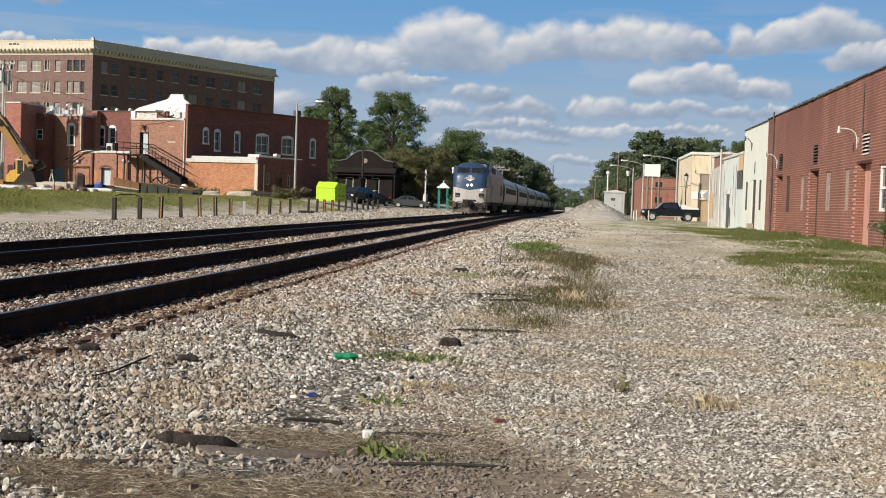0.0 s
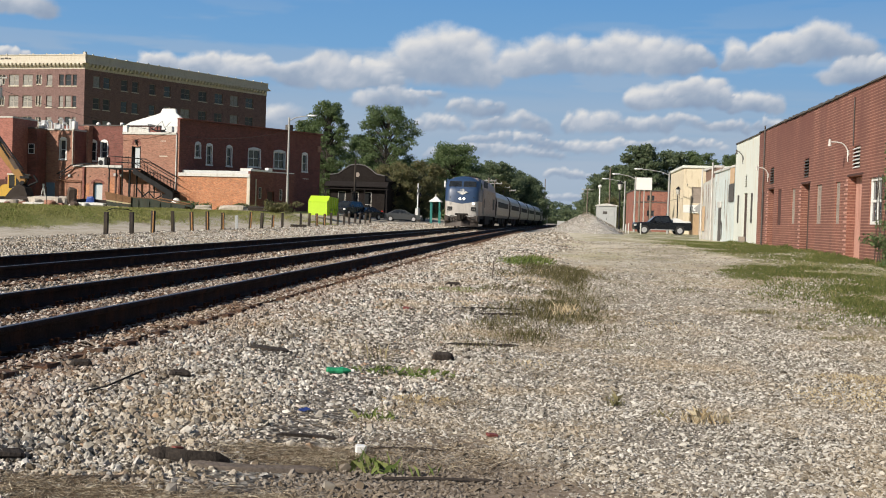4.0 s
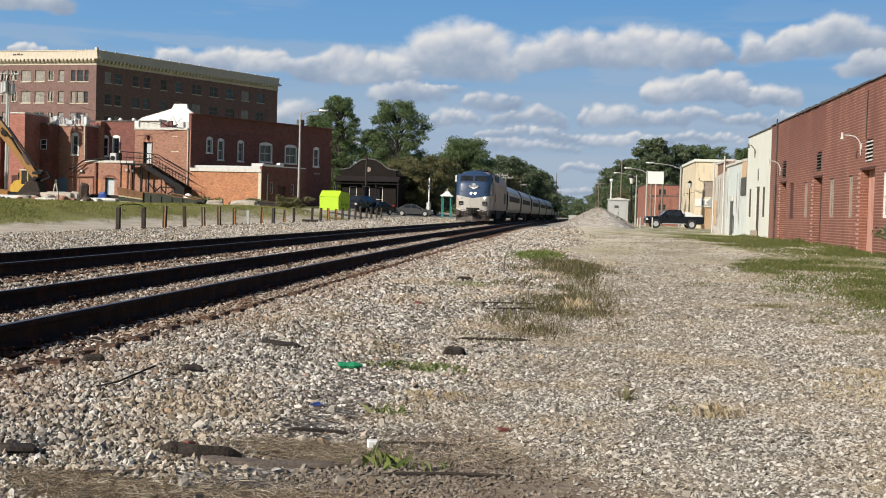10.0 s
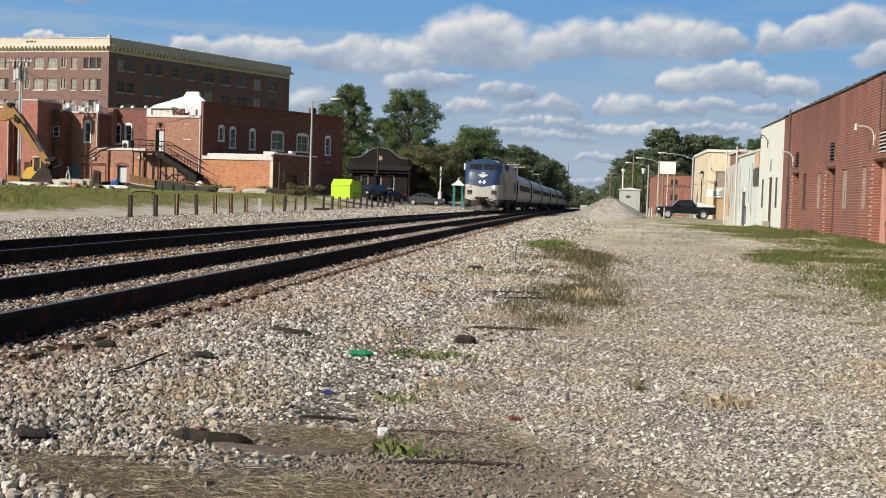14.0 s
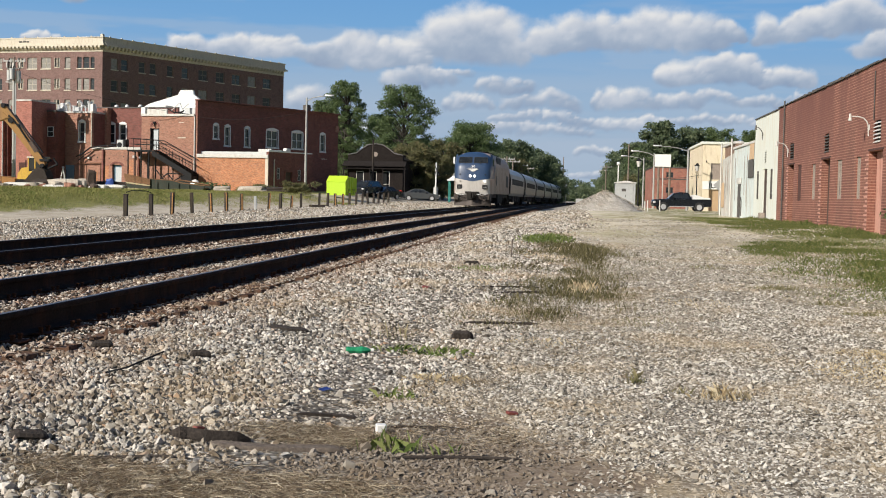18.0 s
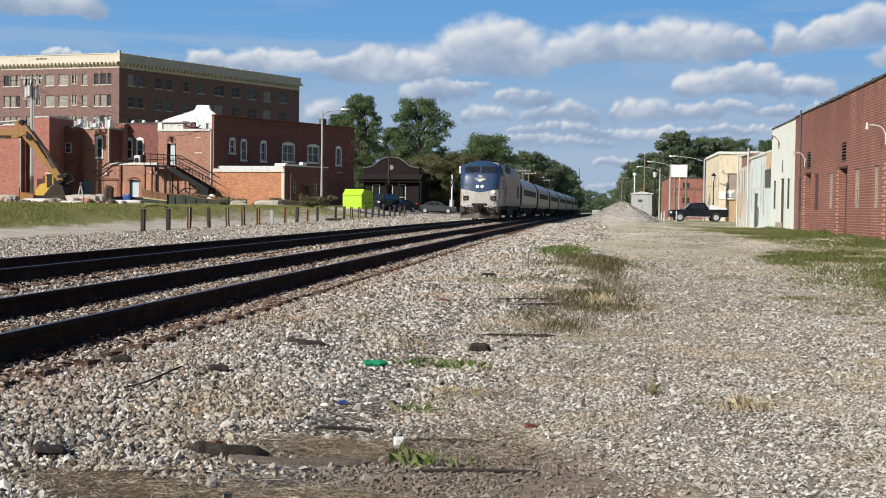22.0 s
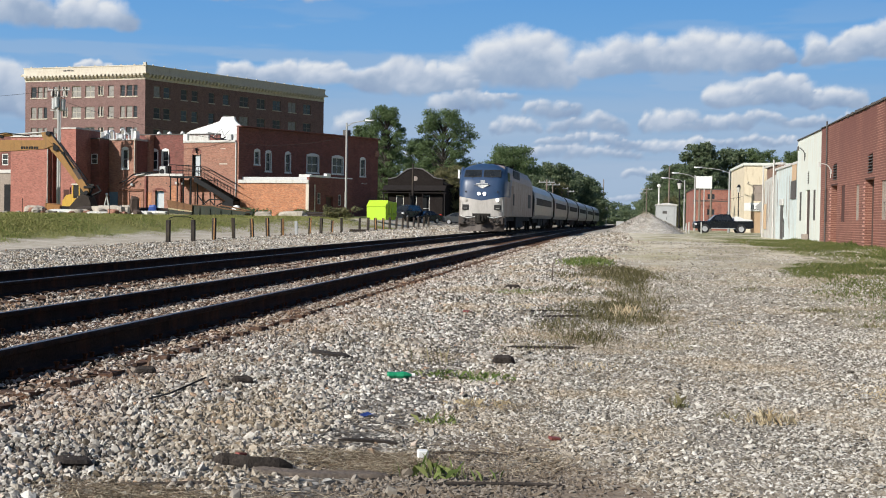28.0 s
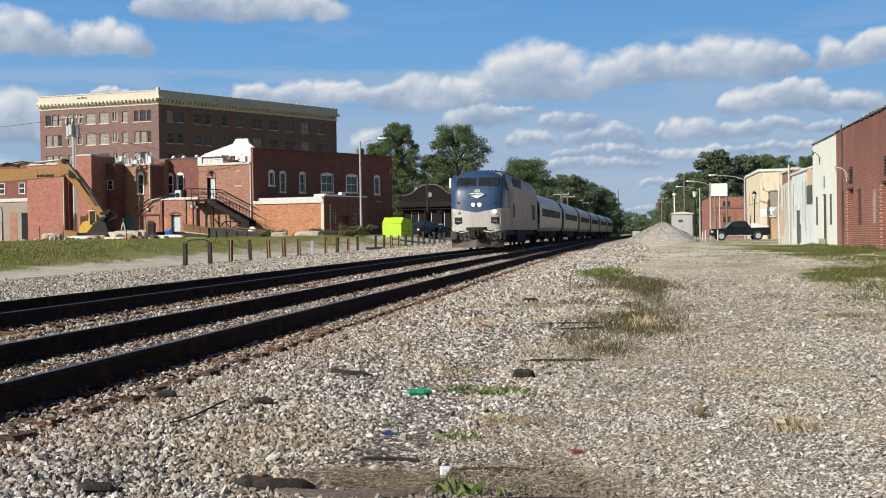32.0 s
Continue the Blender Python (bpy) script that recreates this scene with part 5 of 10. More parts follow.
part("roof", Shape().prism([(-6.43, 0.4), (-0.35, 0.4), deep(19, -0.4), deep(19, -6.43)], 2, 7.45, 7.6), M_OLDWHITE, block, "pale flat roof")
gable = [(-10.46, 7.5), (-10.46, 9.05), (-9.7, 9.5), (-6.9, 10.25), (-6.1, 10.5), (-5.81, 11.0), (-4.34, 11.0), (-4.2, 10.5), (-3.4, 9.9), (-0.8, 9.4), (-0.8, 7.5)]
part("gable_wall", Shape().prism(gable, 1, 7.0, 7.35), M_WHITE, block, "white painted stepped gable")
part("pipe", Shape().tube((-0.28, -0.09, 0.3), (-0.28, -0.09, 7.7), 0.07, n=8), M_OLDWHITE, block, "pale downpipe")
part("back_wall", Shape().prism([deep(19, -6.43), deep(19, -0.4), deep(19.3, -0.4), deep(19.3, -6.43)], 2, -0.4, 8.6), M_BRICKDARK_SHADED, block)
part("satellite_arm", Shape().path([(-4.1, 1.2, 8.5), (-3.2, 1.0, 8.12), (-2.3, 1.0, 8.2), (-2.1, 1.0, 8.35)], 0.07).tube((-3.1, 1.0, 7.6), (-3.1, 1.0, 8.6), 0.05, n=6), M_IRON, block)
part("roof_frame", Shape().path([(-3.9, 1.6, 8.4), (-2.9, 1.6, 9.2), (-2.6, 1.6, 8.5), (-1.9, 1.6, 9.1)], 0.035), M_GALV, block, "bent conduit on the roof")
for x in (-2.0, -1.2):
    part("roof_box", Shape().box(x, 1.0, 7.6, x + 0.6, 1.6, 8.62, 0.04), M_GALV, block)
part("chimney", Shape().box(17.2, 0.5, 9.0, 17.9, 1.1, 10.15, 0.03), M_COPING, block, at=sm)
part("corbel", Shape().box(21.6, -0.15, 7.3, 22.25, 0.0, 8.0, 0.04), M_BRICKTAN, block, at=sm)
for k in range(5):
    part("wall_mark", Shape().box(19.2 + 0.22 * k, -0.012, 4.05 - 0.04 * (k % 2), 19.34 + 0.22 * k, 0.0, 4.13), M_STONE, block, "pale scrawl on the brick", sm)

# low orange annex at the corner
annex = thing("orange_brick_annex", BASE, "low orange brick annex with a pale roof edge", "building annex")
AW = 7.95
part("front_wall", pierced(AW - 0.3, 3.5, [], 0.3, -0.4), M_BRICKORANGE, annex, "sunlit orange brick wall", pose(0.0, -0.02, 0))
ah = [(1.28, 1.43, 1.70, 2.57), (2.48, -0.1, 3.54, 2.2), (4.42, 1.35, 4.84, 2.47)]
am = pose(AW, 0, 0, 0, 0, 90 - SKEW)
# Annex side is coloured for shade, its front keeps the orange brick.
wall(annex, "side_wall", am, 6.6, 4.15, ah, M_BRICKDARK_SHADED, 0.3, "shaded brick side", -0.4)
for h in (ah[0], ah[2]):
    window(annex, am, *h, M_OLDWHITE, M_CURTAIN, 0.06, 0, 1, 0.05, label="narrow arched window filled in")
part("door", Shape().box(2.5, 0.2, -0.1, 3.52, 0.26, 2.18), M_DARKWOOD, annex, "dark door", am)
hood(annex, am, *ah[1], M_BRICKDARK_SHADED, 0.2, 0.1)
part("roof_edge", Shape().box(-0.0, -0.14, 3.5, AW, 0.35, 3.85, 0.03), M_OLDWHITE, annex, "white roof edge")
part("roof_curb", Shape().box(0.1, 0.5, 3.7, AW - 0.2, 0.7, 4.15, 0.03), M_GALV, annex, "grey roof kerb")
part("raised_parapet", Shape().box(0.0, -0.06, 4.15, 3.2, 0.4, 4.35, 0.03).box(2.55, -0.06, 4.35, 3.2, 0.4, 4.6, 0.03).box(3.2, -0.04, 4.15, 6.6, 0.4, 4.25, 0.03), M_WHITE, annex, "white stepped parapet", am)
part("parapet_block", Shape().box(AW - 1.5, 0.75, 3.7, AW - 0.1, 1.05, 4.45, 0.03), M_OLDWHITE, annex, "pale roof block")
part("roof", Shape().prism([(0.01, 0.35), (AW - 0.3, 0.35), deep(6.2, AW - 0.4), deep(6.2, 0.1)], 2, 3.3, 3.45), M_TAR, annex)
part("corner_pier", Shape().box(AW - 0.34, -0.06, -0.4, AW, 0.06, 3.5, 0.01), M_STONE, annex, "pale corner pier")
part("corner_pipe", Shape().tube((0.75, -0.1, 0.0), (0.75, -0.1, 3.4), 0.06, n=8), M_STONE, annex, "pale pipe", am)
part("footing", Shape().box(0.0, -0.12, -0.4, AW, -0.04, 0.15, 0.02), M_STONE, annex)
rg3 = random.Random(4)
for k in range(26):
    u, z = rg3.uniform(0.2, 7.2), rg3.uniform(0.2, 3.3)
    part("worn_brick", Shape().box(u, -0.03, z, u + 0.22, -0.021, z + 0.07), M_BRICKTAN, annex)

# one-storey rear wing with roof terrace, between the blocks
wing = thing("rear_wing", BASE, "single-storey patched brick rear wing with a flat roof", "building annex")
wm = pose(-17.4, -0.06, 0)
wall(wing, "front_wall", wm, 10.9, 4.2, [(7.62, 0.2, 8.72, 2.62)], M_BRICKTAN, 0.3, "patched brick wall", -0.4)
part("door", Shape().box(7.95, 0.15, 0.2, 8.7, 0.21, 2.35), M_PALEDOOR, wing, "pale blue-grey door", wm)
part("door_void", Shape().box(7.63, 0.24, 0.2, 8.71, 0.29, 2.6), M_BLUEDOOR, wing, "dark blue doorway", wm)
arch = Shape()
for i in range(7):
    t0, t1 = math.pi * i / 7, math.pi * (i + 1) / 7
    c_ = (8.17, 2.5)
    arch.loft([[(c_[0] + r * math.cos(t), y, c_[1] + 0.55 * r * math.sin(t)) for r, t in ((0.55, t0), (0.55, t1), (0.82, t1), (0.82, t0))] for y in (-0.06, 0.05)])
part("arch", arch, M_BRICKDARK_SHADED, wing, "dark brick arch", wm)
part("roof", Shape().box(-12.2, 0.3, 3.95, -6.45, 3.2, 4.1), M_OLDWHITE, wing, "pale flat roof")
part("roof_edge", Shape().box(-12.2, -0.16, 4.2, -6.45, 0.3, 4.45, 0.02), M_OLDWHITE, wing, "stained pale roof edge")
for u, lo, hi, w_ in ((6.7, 0.9, 2.5, 0.5), (5.55, 0.4, 1.9, 0.35), (9.5, 1.2, 3.2, 0.6), (10.3, 0.5, 1.6, 0.5)):
    part("patch", Shape().box(u, -0.012, lo, u + w_, 0.02, hi), M_BRICKORANGE, wing, "newer orange brick patch", wm)
for x, w in ((6.45, 0.22), (10.7, 0.15)):
    part("pier", Shape().box(x, -0.2, -0.4, x + w, 0, 4.2, 0.01), M_BRICKDARK_SHADED, wing, "dark stained brick pier", wm)
part("pipe_run", Shape().path([(3.4, -0.2, 2.72), (6.35, -0.2, 2.75), (6.35, -0.2, 0.6)], 0.05).path([(4.4, -0.2, 2.7), (4.4, -0.2, 0.5)], 0.04), M_RUSTPIPE, wing, "rusty pipe run", wm)
part("fallen_duct", Shape().path([(3.6, -0.5, 3.4), (4.4, -0.45, 3.75), (5.2, -0.4, 4.35), (6.6, -0.3, 4.55), (8.0, -0.1, 4.6)], 0.07).path([(3.9, -0.5, 3.0), (4.6, -0.45, 3.6), (5.3, -0.4, 3.95)], 0.05), M_IRON, wing, "dark fallen duct and cables", wm)
for u, z in ((4.75, 3.15), (10.1, 3.35), (10.85, 3.3)):
    part("floodlight", Shape().box(u, -0.25, z, u + 0.3, -0.02, z + 0.25, 0.04), M_GALV, wing, "small pale floodlight", wm)
for u, z in ((8.9, 3.4), (5.8, 3.3), (7.2, 3.2), (9.3, 3.05)):
    part("wall_hole", Shape().box(u, -0.012, z, u + 0.12, 0.01, z + 0.12), M_BLACK, wing, at=wm)

# recessed wall behind the wing
recess = thing("brick_recess", BASE, "brick upper wall in a shade-toned colour with two arched windows", "commercial building")
rm = pose(-16.4, 3.23, 0)
rh = [(4.15, 5.05, 4.85, 7.0), (5.5, 5.05, 6.2, 7.0)]
# Darker brick puts the recess's shade into the wall colour.
wall(recess, "wall", rm, 12.4, 8.75, rh, M_BRICKDARK_SHADED, 0.3, "dark shaded brick wall", -0.4)
for h in rh:
    w = window(recess, rm, *h, M_OLDWHITE, M_GLASS, 0.1, 0, 1, 0.06)
    hood(w, pose(0, 0, 0), *h, M_WHITE, 0.2, 0.12)
part("parapet_cap", Shape().box(0, -0.06, 8.75, 12.4, 0.36, 8.87, 0.02), M_COPING, recess, at=rm)
part("roof", Shape().box(0, 0.3, 8.2, 12.4, 13, 8.35), M_TAR, recess, at=rm)
part("back_wall", Shape().box(0, 12.7, -0.4, 12.4, 13, 8.6), M_BRICKDARK_SHADED, recess, at=rm)
part("chimney_pier", Shape().box(3.95, -0.85, 4.1, 4.45, -0.05, 8.5, 0.02).box(3.85, -0.95, 8.5, 4.55, 0.0, 8.7, 0.03), M_BRICKTAN, recess, "stained brick chimney pier", rm)
for k, x in enumerate((4.3, 5.6, 7.2)):
    part("roof_vent", Shape().tube((x, 1.2, 8.35), (x, 1.2, 8.95), 0.16, n=10).ball((x, 1.2, 9.0), 0.24, 8), M_WHITE, recess, "round white roof vent", rm)
part("roof_unit", Shape().box(8.3, 1.2, 8.35, 10.3, 2.8, 9.15, 0.04), M_WHITE, recess, "white roof unit", rm)

# sunlit bay with one arched window
bay = thing("brick_bay", BASE, "narrow two-storey brick bay with an arched window and roof ducts", "commercial building")
bm_ = pose(-17.4, 0.0, 0)
bh = [(3.62, 5.0, 4.25, 7.0)]
wall(bay, "wall", bm_, 5.15, 8.0, bh, M_BRICKTAN, 0.3, "sunlit brick wall", 4.2)
w = window(bay, bm_, *bh[0], M_WHITE, M_GLASS, 0.1, 0, 1, 0.06)
hood(w, pose(0, 0, 0), *bh[0], M_WHITE, 0.2, 0.13)
# Bay cheek: shade is painted in by the darker brick.
part("side_wall", Shape().box(4.86, 0.3, 3.9, 5.15, 3.2, 8.0), M_BRICKDARK_SHADED, bay, at=bm_)
part("cap", Shape().box(-0.1, -0.08, 8.0, 5.22, 3.2, 8.17, 0.02), M_OLDWHITE, bay, "pale parapet cap", bm_)
part("corner_pipe", Shape().tube((5.1, -0.06, 4.4), (5.1, -0.06, 8.1), 0.06, n=8), M_STONE, bay, "pale corner pipe", bm_)
part("corner_block", Shape().box(4.95, -0.1, 8.17, 5.3, 0.5, 8.95, 0.04), M_WHITE, bay, "white corner stack", bm_)
link = Shape().box(0.86, -1.78, -0.4, 1.95, -0.08, 8.0)
# Projection gets the darker brick so its colour holds the shade.
part("link_wall", link, M_BRICKDARK_SHADED, bay, "shaded brick projection", bm_)
part("link_cap", Shape().box(0.8, -1.84, 8.0, 2.0, -0.08, 8.14, 0.02), M_COPING, bay, at=bm_)
window(bay, bm_ @ pose(0, -1.80, 0), 0.98, 5.4, 1.72, 6.45, M_WHITE, M_GLASS, 0.0, 0, 1, 0.06, label="small white-framed window")
part("shut_door", Shape().box(0.2, -0.14, 0.2, 1.2, -0.08, 2.5), M_BLUEDOOR, bay, "dark blue door", bm_ @ pose(1.9, 0, 0))
rng = random.Random(8)
for k in range(10):
    x, h = 0.6 + 0.46 * k, rng.uniform(0.35, 0.95)
    kind_ = k % 4
    if kind_ == 0:
        s = Shape().tube((x, 0.9, 8.17), (x, 0.9, 8.17 + h * 1.3), 0.24, n=12).tube((x, 0.9, 8.17 + h * 1.3), (x, 0.9, 8.3 + h * 1.3), 0.3, n=12)
    elif kind_ == 1:
        s = Shape().box(x - 0.25, 0.6, 8.17, x + 0.25, 1.1, 8.17 + h, 0.03).box(x - 0.18, 0.58, 8.25, x + 0.18, 0.6, 8.1 + h)
    else:
        s = Shape().tube((x, 0.8, 8.17), (x, 0.8, 8.17 + h), 0.09, n=8).path([(x, 0.8, 8.17 + h), (x - 0.15, 0.7, 8.35 + h), (x - 0.32, 0.6, 8.3 + h), (x - 0.4, 0.55, 8.12 + h)], 0.09, 8)
    part("roof_duct", s, M_DUCT, bay, "galvanised roof duct", bm_)

# tall blank block in two sections with a slot between
M_ROSY = brick_mat("rosy_brick", lin(0.30, 0.105, 0.078), lin(0.35, 0.13, 0.098), lin(0.33, 0.17, 0.135), lin(0.25, 0.088, 0.066), 0.075, 0.22, stain_at=0.7)
blank = thing("blank_brick_block", BASE, "tall blank brick block with a pale drain pipe", "commercial building")
part("front_wall", pierced(4.75, 8.1, [], 0.3, -0.5), M_ROSY, blank, "rosy painted brick front wall", pose(-24.6, -4.4, 0))
part("front_cap", Shape().box(-24.65, -4.5, 8.1, -19.8, -3.9, 8.28, 0.03), M_OLDWHITE, blank, "pale parapet cap")
part("front_wall", pierced(2.0, 8.9, [], 0.3, -0.5), M_ROSY, blank, "rosy painted brick front wall", pose(-18.54, -4.4, 0))
# Slot back and cheeks carry painted shade; the outer fronts stay rosy.
part("slot_wall", Shape().box(-19.86, -3.2, -0.5, -18.5, -2.9, 8.5), M_BRICKDARK_SHADED, blank, "recessed wall in shade-toned brick")
part("slot_cheek", Shape().box(-19.86, -4.1, -0.5, -19.6, -3.2, 8.1).box(-18.54, -4.1, -0.5, -18.3, -2.9, 8.9), M_BRICKDARK_SHADED, blank)
part("side_wall", Shape().box(-16.84, -4.1, -0.5, -16.54, -0.1, 8.9), M_ROSY, blank, "shaded brick side wall")
part("cap", Shape().box(-18.6, -4.47, 8.9, -16.48, -0.1, 9.05, 0.02), M_OLDWHITE, blank, "pale parapet cap")
part("back_wall", Shape().box(-24.6, -0.4, -0.5, -18.55, -0.1, 8.0), M_BRICKDARK_SHADED, blank)
part("corner_strip", Shape().tube((-19.95, -4.48, 0.1), (-19.95, -4.48, 8.1), 0.06, n=8), M_OLDWHITE, blank, "pale drain pipe")
part("door_void", Shape().box(-18.0, -4.415, 0.1, -17.3, -4.39, 2.6), M_BLOCKFILL, blank, "dark filled doorway")
shopb = thing("grey_brick_shop", BASE, "two-storey dark brick shop with a pale storefront band", "commercial building")
gm = pose(-44.6, -3.0, 0)
gh = [(17.72 - 2.6 * k, 5.2, 18.58 - 2.6 * k, 6.45) for k in range(5)]
wall(shopb, "front_wall", gm, 20.0, 8.4, gh, M_BRICKDARK_SHADED, 0.3, "dark brick front", 4.3)
for h in gh:
    window(shopb, gm, *h, M_WHITE, M_GLASS, 0.1, 0, 1, 0.1, label="white-framed sash window")
part("band", Shape().box(0, -0.2, 4.35, 20.0, 0.05, 4.72, 0.03), M_OLDWHITE, shopb, "pale storefront band", gm)
part("storefront", Shape().box(0.0, -0.10, -0.5, 20.0, 0.25, 4.35, 0.02), M_GREYWOOD, shopb, "greyed storefront", gm)
part("filled_door", Shape().box(16.66, -0.13, 0.1, 17.6, -0.10, 3.2), M_BRICKTAN, shopb, "brick-filled doorway", gm)
part("shut_door", Shape().box(18.2, -0.13, 0.1, 19.0, -0.10, 3.15), M_IRON, shopb, "dark shop door", gm)
part("pipe", Shape().path([(15.4, -0.2, 3.9), (15.65, -0.2, 3.5), (15.65, -0.2, 0.2)], 0.07), M_OLDWHITE, shopb, "bent pale pipe", gm)
part("roof", Shape().box(0, 0.3, 8.0, 20.0, 9, 8.2), M_TAR, shopb, at=gm)
part("back_wall", Shape().box(0, 8.7, -0.5, 20.0, 9, 8.0), M_BRICKDARK_SHADED, shopb, at=gm)

# iron fire stair on the sunlit front
stair = thing("fire_stair", BASE, "black iron outside stair with a railed landing", "stairs")
LZ = 4.12
part("landing", Shape().box(-6.95, -1.9, LZ - 0.16, -4.1, -0.4, LZ), M_IRON, stair)
n = 18
for k in range(n):
    x, z = -4.1 + 4.5 * k / n, LZ - 2.35 * k / n
    part("tread", Shape().box(x, -1.85, z - 0.16, x + 0.3, -0.45, z - 0.10), M_IRON, stair)
for y in (-1.9, -0.45):
    part("stringer", Shape().loft([[(-4.1, y + e, LZ), (-4.1, y + e, LZ - 0.55), (0.4, y + e, LZ - 2.9), (0.4, y + e, LZ - 2.35)] for e in (-0.03, 0.03)]), M_IRON, stair)
    part("handrail", Shape().path([(-6.95, y, LZ + 1.2), (-3.5, y, LZ + 1.0), (0.46, y, LZ - 0.95)], 0.04), M_IRON, stair)
    part("handrail", Shape().path([(-6.95, y, LZ + 0.6), (-4.1, y, LZ + 0.55), (0.46, y, LZ - 1.6)], 0.03), M_IRON, stair)
for x in (-6.95, -6.2, -5.4, -4.7, -4.1):
    part("baluster", Shape().tube((x, -1.9, LZ), (x, -1.9, LZ + 1.2), 0.03, n=6), M_IRON, stair)
for k in range(12):
    x = -3.6 + 0.37 * k
    z = LZ - 2.35 * (x + 4.1) / 4.5
    part("baluster", Shape().tube((x, -1.9, z - 0.1), (x, -1.9, z + 1.15), 0.025, n=6), M_IRON, stair)
for x, top in ((-6.85, LZ), (-5.35, LZ), (-4.45, LZ), (0.35, 1.8)):
    for y in (-1.85, -0.5):
        part("post", Shape().tube((x, y, -0.4), (x, y, top), 0.07, n=6), M_IRON, stair)
for a, b in (((-4.4, 0.0), (-0.6, 1.9)), ((-4.4, 2.2), (-2.4, 0.0)), ((-4.45, 3.9), (-4.45, 0.0)), ((-2.4, 0.0), (-2.4, 3.1))):
    part("brace", Shape().tube((a[0], -0.6, a[1]), (b[0], -0.6, b[1]), 0.06, n=6), M_IRON, stair)
part("end_box", Shape().box(-0.9, -1.8, -0.4, 0.4, -0.6, 1.6, 0.02), M_IRON, stair, "dark enclosed foot of the stair")
part("lower_rail", Shape().path([(-4.6, -2.1, 0.0), (-2.2, -2.1, 1.75), (-0.9, -2.1, 1.75)], 0.06).path([(-2.2, -2.1, 1.75), (-0.7, -2.1, 0.2)], 0.06), M_IRON, stair, "sloping lower rail")
ac = thing("air_conditioner", BASE @ pose(-9.4, 1.2, 4.12), "grey air-conditioning unit on the flat roof", "air conditioner")
part("casing", Shape().box(-0.45, -0.35, 0, 0.3, 0.35, 1.15, 0.05), M_GALV, ac)
part("fan_grille", Shape().tube((-0.1, -0.38, 0.6), (-0.1, -0.35, 0.6), 0.28, n=16), M_IRON, ac)
part("side_panel", Shape().box(0.3, -0.33, 0.05, 0.62, 0.33, 1.2, 0.03), M_IRON, ac, "dark side panel")


# ---- trees ----
def leaf_mat(name, dark, mid, light):
    m, nt, b = material(name)
    geo = nt.nodes.new("ShaderNodeNewGeometry")
    nt.links.new(ramp(nt, geo.outputs["Random Per Island"], [(0.0, dark), (0.55, mid), (1.0, light)]), b.inputs["Base Color"])
    b.inputs["Roughness"].default_value = 0.6
    b.inputs["Specular IOR Level"].default_value = 0.3
    b.inputs["Subsurface Weight"].default_value = 0.0
    tr = nt.nodes.new("ShaderNodeBsdfTranslucent")
    tr.inputs[0].default_value = tuple(c * 1.6 for c in mid[:3]) + (1,)
    ms = nt.nodes.new("ShaderNodeMixShader")
    ms.inputs[0].default_value = 0.42
    nt.links.new(b.outputs[0], ms.inputs[1])
    nt.links.new(tr.outputs[0], ms.inputs[2])
    nt.links.new(ms.outputs[0], nt.nodes["Material Output"].inputs[0])
    return m


M_BARK = plain("bark", lin(0.04, 0.034, 0.028), lin(0.10, 0.085, 0.07), 0.95, 0, 14, 2, 0.6)
M_LEAF = leaf_mat("oak_leaf", lin(0.055, 0.085, 0.038), lin(0.115, 0.162, 0.068), lin(0.20, 0.245, 0.112))
M_LEAF2 = leaf_mat("autumn_leaf", lin(0.075, 0.083, 0.038), lin(0.155, 0.155, 0.07), lin(0.27, 0.22, 0.115))
M_LEAF3 = leaf_mat("pine_leaf", lin(0.066, 0.092, 0.055), lin(0.13, 0.168, 0.093), lin(0.23, 0.26, 0.15))


def raw_mesh(name, verts, faces, mat, smooth_faces=False):
    me = bpy.data.meshes.new(name)
    n = len(verts)
    k = faces.shape[1]
    me.vertices.add(n)
    me.vertices.foreach_set("co", verts.astype(np.float32).ravel())
    me.loops.add(faces.size)
    me.loops.foreach_set("vertex_index", faces.astype(np.int32).ravel())
    me.polygons.add(len(faces))
    me.polygons.foreach_set("loop_start", np.arange(0, faces.size, k, dtype=np.int32))
    me.polygons.foreach_set("use_smooth", np.full(len(faces), smooth_faces, dtype=bool))
    me.update(calc_edges=True)
    me.materials.append(mat)
    return me


def leaves(rs, centres, radii, count, size, droop=0.0):
    """Many small leaf sprays scattered through clumps; returns verts and quads."""
    weight = np.array(radii) ** 2.2
    pick = rs.choice(len(centres), count, p=weight / weight.sum())
    d = rs.normal(size=(count, 3))
    d /= np.linalg.norm(d, axis=1)[:, None]
    rad = np.array(radii)[pick] * (0.2 + 0.9 * rs.random(count) ** 0.7)
    c = np.array(centres)[pick] + d * rad[:, None] * (1, 1, 0.55)
    nrm = d + rs.normal(scale=0.7, size=(count, 3)) + (0, 0, 0.3)
    nrm /= np.linalg.norm(nrm, axis=1)[:, None]
    u = np.cross(nrm, rs.normal(size=(count, 3)))
    u /= np.linalg.norm(u, axis=1)[:, None]
    w = np.cross(nrm, u)
    s = size * rs.uniform(0.55, 1.35, count)[:, None]
    v = np.stack([c - u * s, c - w * s * 0.5 + nrm * s * 0.12, c + u * s, c + w * s * 0.5 + nrm * s * 0.12], 1).reshape(-1, 3)
    return v, np.arange(4 * count).reshape(-1, 4)


